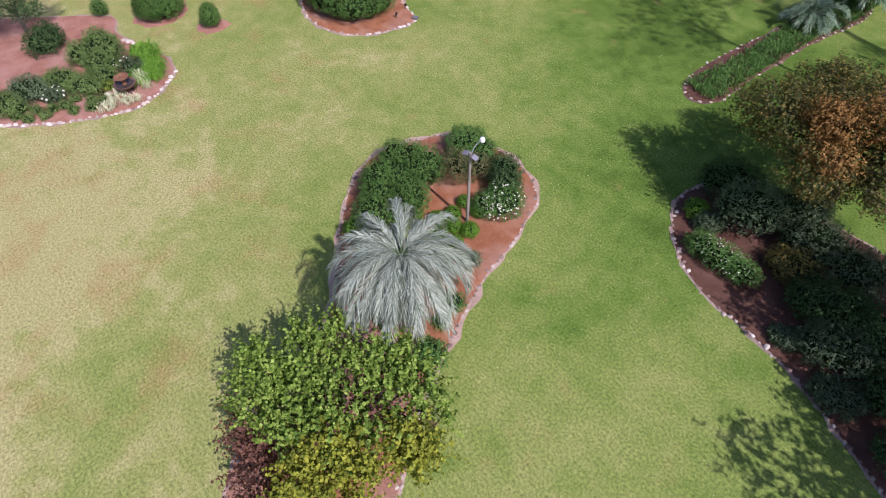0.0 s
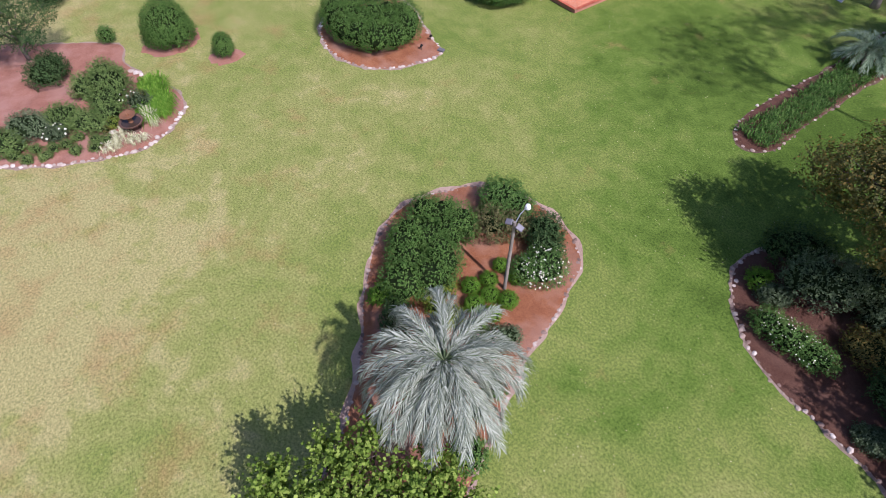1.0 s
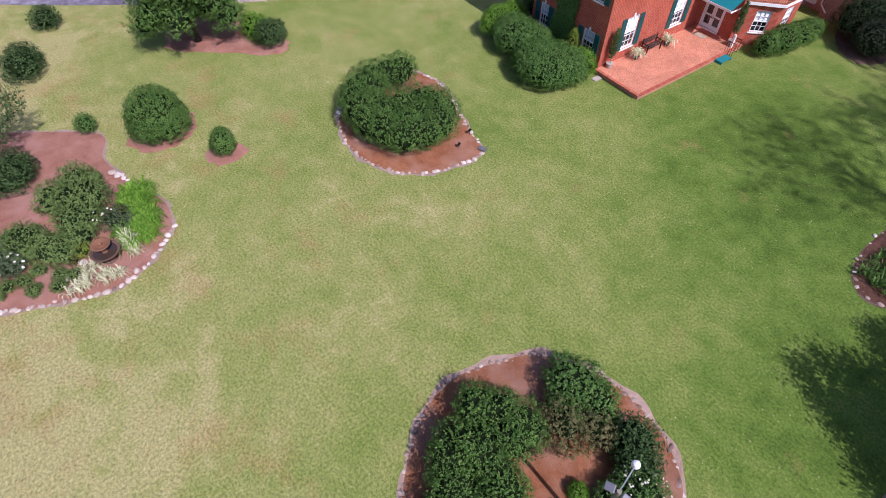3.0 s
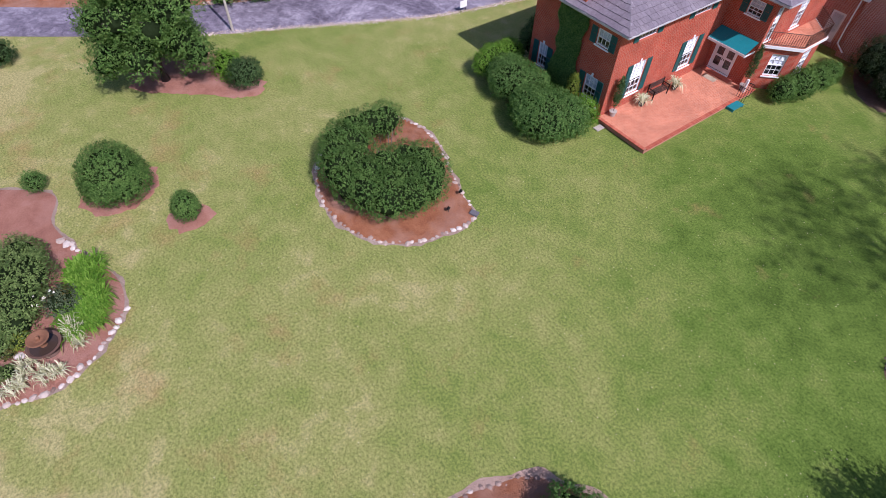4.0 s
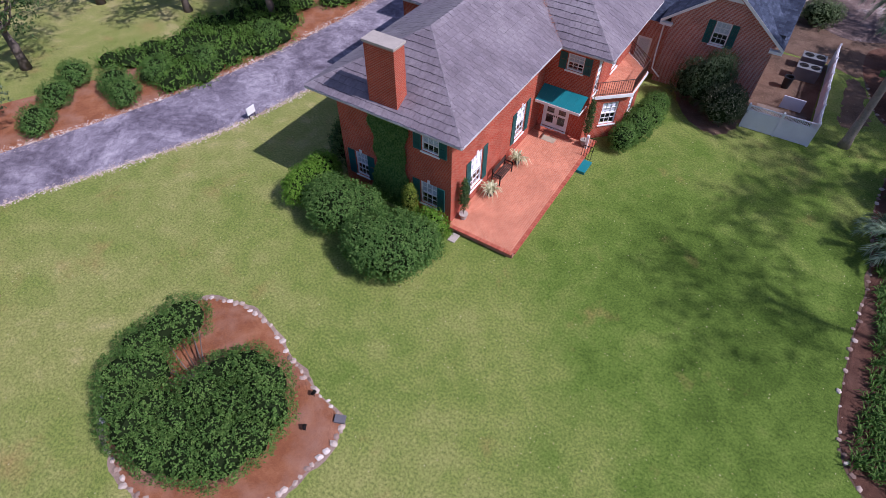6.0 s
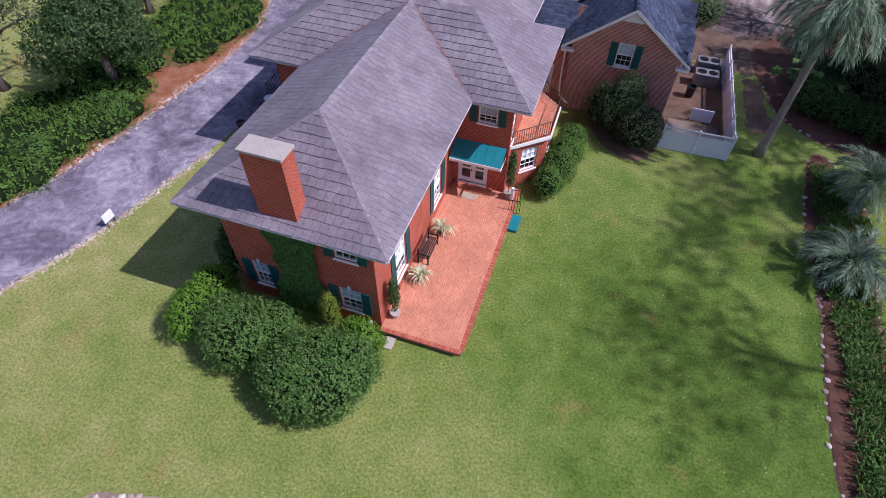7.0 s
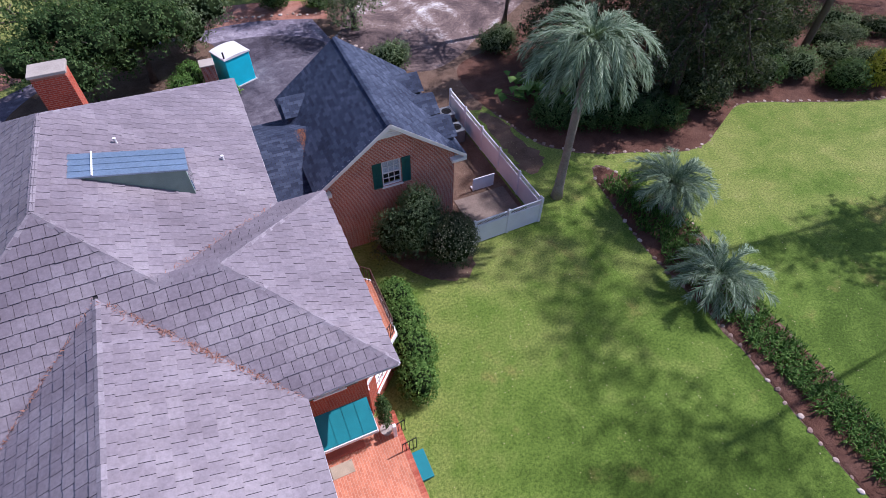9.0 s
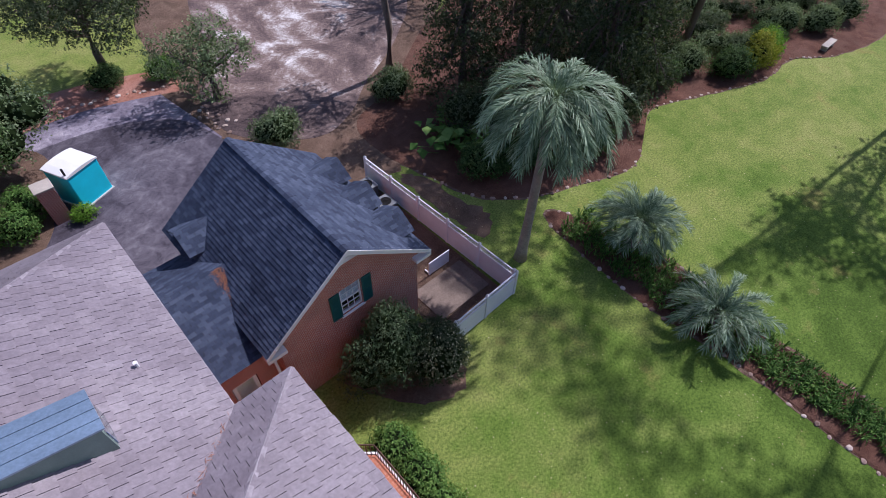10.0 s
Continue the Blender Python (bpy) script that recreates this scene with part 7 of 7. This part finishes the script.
tube(bm, [(0, 0, -.1), (-.1, .05, 4), (-.2, .1, 8)], [.10, .085, .07], 8)
part("shaft", bm, plain("pale_wood", (.42, .38, .34), .9, 0, .15), pole)
sign = thing("sign", "small white sign at the driveway edge", "sign", (-19.05, 1.4, 0))
part("board", bevelled(boxes((-.03, .03, -.32, .32, .35, .85)), .008), WHITE, sign)
part("stake", boxes((-.02, .02, -.25, -.21, 0, .36), (-.02, .02, .21, .25, 0, .36)), BLACK_IRON, sign)

fountain = thing("fountain", "brown tiered stone fountain with a bowl", "fountain", (-5.5, -30.2, .05))
fountain.scale = (1.04, 1.04, 1.1)
RUST = plain("brown_stone", (.125, .068, .050), .7, 0, .25, 4)
bm = bmesh.new()
lathe(bm, [(.30, 0), (.34, .05), (.22, .12), (.20, .30), (.45, .40), (.62, .52), (.64, .58), (.58, .58), (.40, .46), (.16, .42)], 28)
part("bowl", bm, RUST, fountain, smooth=False)
bm = bmesh.new()
lathe(bm, [(.16, .42), (.12, .62), (.11, .80), (.24, .86), (.40, .95), (.42, .99), (.37, 1.0), (.18, .93), (.08, .93), (.08, 1.05), (.03, 1.10)], 24)
part("upper_basin", bm, plain("rust_stone", (.21, .095, .05), .7, 0, .25, 5), fountain)
bm = bmesh.new()
lathe(bm, [(.56, .535), (.17, .54)], 24)
part("water", bm, plain("dark_water", (.055, .036, .028), .12, 0, .1, 3, .5, 0), fountain)
for k, (x, y, s) in enumerate([(-6.4, -31.7, .5), (-6.0, -31.3, .45), (-5.4, -32.1, .4), (-11.3, -28.4, .45), (-11.7, -28.6, .4), (-5.5, -31.0, .42), (-10.9, -28.2, .3)]):
    o = new("boulder", STONES[k % 6])
    o.matrix_world = pose(x, y, .02, 0, 0, k * 55) @ Matrix.Diagonal((s * 1.3, s, s * .6, 1))
    tagged(o, "pale pinkish boulder in the bed", "rock", "boulders by the fountain")

bench = thing("bench", "dark brown slatted garden bench on the patio", "bench", (-3.15, 4.7, .342))
WOOD = plain("dark_bench_wood", (.055, .032, .026), .6, 0, .15, 5)
for k in range(5):
    part("seat_slat", bevelled(boxes((-.12 + k * .10, -.04 + k * .10, -.72, .72, .42, .445)), .006), WOOD, bench)
for k in range(4):
    part("back_slat", bevelled(boxes((-.20, -.175, -.72, .72, .54 + k * .10, .61 + k * .10)), .006), WOOD, bench)
for y in (-.70, .70):
    part("leg", boxes((.28, .34, y - .03, y + .03, 0, .62), (-.21, -.15, y - .03, y + .03, 0, .95)), BLACK_IRON, bench)
    part("armrest", bevelled(boxes((-.18, .36, y - .035, y + .035, .62, .66)), .01), BLACK_IRON, bench)
mat_ = thing("steps", "teal-painted wooden steps at the patio edge", "steps", (.28, 8.25, 0))
part("tread", bevelled(boxes((-.36, .36, -.55, .55, .16, .20)), .008), TEAL_ROOF, mat_)
for y_ in (-.53, .50):
    part("riser", boxes((-.34, .34, y_, y_ + .03, 0, .16)), TEAL_ROOF, mat_)
hr = thing("handrail", "short black iron handrail on the patio steps", "handrail", (0, 0, 0))
railing(hr, [(-.12, 8.9), (.45, 8.95)], .1, .95, .14, "rail")
railing(hr, [(-.12, 9.7), (.30, 9.75)], .1, .95, .14, "rail")
part("post", bevelled(boxes((-.22, -.08, 9.55, 9.69, .335, 1.25)), .01), WHITE, hr)
dm = thing("door_mat", "pale woven door mat", "mat", (-2.35, 9.2, .342))
part("weave", bevelled(boxes((-.42, .42, -.24, .24, 0, .015)), .004), plain("straw_mat", (.42, .34, .25), .95, 0, .2, 8), dm)
sl = thing("splash_block", "white concrete splash block on the grass", "slab", (-3.05, -.40, 0))
part("slab", bevelled(boxes((-.2, .2, -.3, .3, 0, .07)), .015), CONCRETE, sl)
dp = thing("downpipe", "white rainwater downpipe bent at the foot", "pipe", (0, 0, 0))
bm = bmesh.new()
tube(bm, [(.3, 19.45, 3.9), (.35, 19.45, 2.0), (.45, 19.4, .9), (1.1, 19.2, .55)], .05, 8)
part("pipe", bm, WHITE, dp)
hyd = thing("standpipe", "short brown pipe by the gable wall", "pipe", (-3.95, -.12, 0))
bm = bmesh.new()
tube(bm, [(0, 0, 0), (0, 0, .75)], .05, 8)
part("pipe", bm, RUST, hyd)
bm = bmesh.new()
lathe(bm, [(.07, .752), (.07, .84), (.02, .88)], 10)
part("cap", bm, WHITE, hyd)

toilet = thing("portable_toilet", "teal portable toilet with a white roof", "portable toilet", (-1.15, 37.4, .03))
TQ = plain("turquoise_plastic", (.015, .60, .78), .4, 0, .06)
part("body", bevelled(boxes((-.85, .85, -.75, .75, .05, 2.1)), .03), TQ, toilet)
part("base", bevelled(boxes((-.92, .92, -.82, .82, 0, .08)), .01), plain("pale_base", (.5, .5, .5), .6), toilet)
bm = bmesh.new()
pr = [(-.9, 2.1), (-.88, 2.17), (-.5, 2.25), (0, 2.28), (.5, 2.25), (.88, 2.17), (.9, 2.1)]
ra, rb = [bm.verts.new((x, -.8, z)) for x, z in pr], [bm.verts.new((x, .8, z)) for x, z in pr]
for k in range(6):
    bm.faces.new((ra[k], ra[k + 1], rb[k + 1], rb[k]))
bm.faces.new(ra[::-1]); bm.faces.new(rb); bm.faces.new((ra[0], rb[0], rb[-1], ra[-1]))
part("roof", bm, WHITE, toilet, "white domed plastic roof")
part("door", boxes((.852, .875, -.55, .55, .12, 1.95)), TQ, toilet)
bm = bmesh.new()
tube(bm, [(-.75, -.6, 2.1), (-.75, -.6, 2.6)], .05, 8)
part("vent_pipe", bm, DARK, toilet)
toilet.scale = (1.08, 1.12, .98)
toilet.rotation_euler.z = .42
pil = thing("brick_pillar", "square brick gate pillar with a cap", "pillar", (-2.75, 36.4, 0))
bm = bmesh.new()
uv = bm.loops.layers.uv.new("UVMap")
box(bm, -.4, .4, -.4, .4, 0, 2.1)
bm.normal_update()
for f in bm.faces:
    for lp in f.loops:
        c_ = lp.vert.co
        lp[uv].uv = (c_.x, c_.y) if abs(f.normal.z) > .5 else ((c_.x if abs(f.normal.y) > .5 else c_.y), c_.z)
part("shaft", bm, OLD_BRICK, pil)
part("cap", bevelled(boxes((-.46, .46, -.46, .46, 2.1, 2.2)), .02), CONCRETE, pil)
sb = thing("stone_bench", "low white stone bench at the lawn edge", "bench", (45.7, 17.0, 0), "")
part("seat", bevelled(boxes((-.9, .9, -.25, .25, .38, .48)), .02), CONCRETE, sb)
part("support", boxes((-.7, -.5, -.2, .2, 0, .38)), CONCRETE, sb)
part("support", boxes((.5, .7, -.2, .2, 0, .38)), CONCRETE, sb)

# brick terrace west of the house, with pots, a table and an iron gate
ter = part("terrace", boxes((-17.1, -13.31, 10.1, 13.4, 0, .30)), BRICK)
tagged(ter, "small brick terrace beside the driveway", "terrace", kind="structure")
for i in range(13):
    bm = bmesh.new()
    uv = bm.loops.layers.uv.new("UVMap")
    y0 = 10.12 + i * .25
    for f in (bm.faces.new([bm.verts.new(p) for p in q]) for q in (
            ((-17.08, y0, .303), (-13.33, y0, .303), (-13.33, y0 + .235, .303 + .012), (-17.08, y0 + .235, .315)),
            ((-17.08, y0 + .235, .315), (-13.33, y0 + .235, .315), (-13.33, y0 + .245, .303), (-17.08, y0 + .245, .303)))):
        for lp in f.loops:
            lp[uv].uv = lp.vert.co.xy
    part("brick_course", bm, PAVER, ter)
gate = thing("iron_gate", "black iron gate railing beside the terrace", "gate", (0, 0, 0))
railing(gate, [(-17.05, 13.5), (-17.05, 16.2)], .02, 1.35, .14, "rail")
tb = thing("garden_table", "small white iron garden table on the terrace", "table", (-16.35, 12.75, .315))
bm = bmesh.new()
lathe(bm, [(.36, .68), (.38, .69), (.38, .71), (.02, .715)], 20)
part("tabletop", bm, WHITE, tb)
for k in range(3):
    a = k * 2.094
    bm = bmesh.new()
    tube(bm, [(.06 * math.cos(a), .06 * math.sin(a), .68), (.12 * math.cos(a), .12 * math.sin(a), .35), (.30 * math.cos(a), .30 * math.sin(a), 0)], .014, 6)
    part("leg", bm, WHITE, tb)
pt = thing("plant_pot", "dark round plant pot at the terrace corner", "plant pot", (-17.35, 10.7, 0.01))
bm = bmesh.new()
lathe(bm, [(.20, 0), (.27, .30), (.30, .32), (.30, .36), (.25, .36), (.23, .25)], 18)
part("pot", bm, plain("brown_glazed_pot", (.10, .055, .045), .4), pt)

# grey block and garden spotlight at the point of the round bed
gb = thing("concrete_block", "flat dark grey concrete block at the bed edge", "block", (-1.72, -10.95, .02))
bm = bevelled(boxes((-.22, .22, -.16, .16, 0, .14)), .015)
bm.transform(pose(0, 0, 0, 0, 0, 25))
part("block", bm, plain("dark_grey_concrete", (.12, .115, .13), .9, 0, .2, 4), gb)
for x, y, a in ((-2.55, -12.0, 200), (-3.2, -10.75, 160)):
    sp = thing("garden_spotlight", "small black garden spotlight on a stake", "spotlight", (x, y, .06), "garden spotlights")
    bm = bmesh.new()
    tube(bm, [(0, 0, -.08), (0, 0, .24)], .015, 6)
    part("stake", bm, BLACK_IRON, sp)
    bm = bmesh.new()
    lathe(bm, [(.04, -.10), (.07, -.06), (.08, .08), (.085, .10), (.06, .085)], 12)
    bm.transform(pose(0, 0, .30, 50, 0, a))
    part("head", bm, BLACK_IRON, sp)
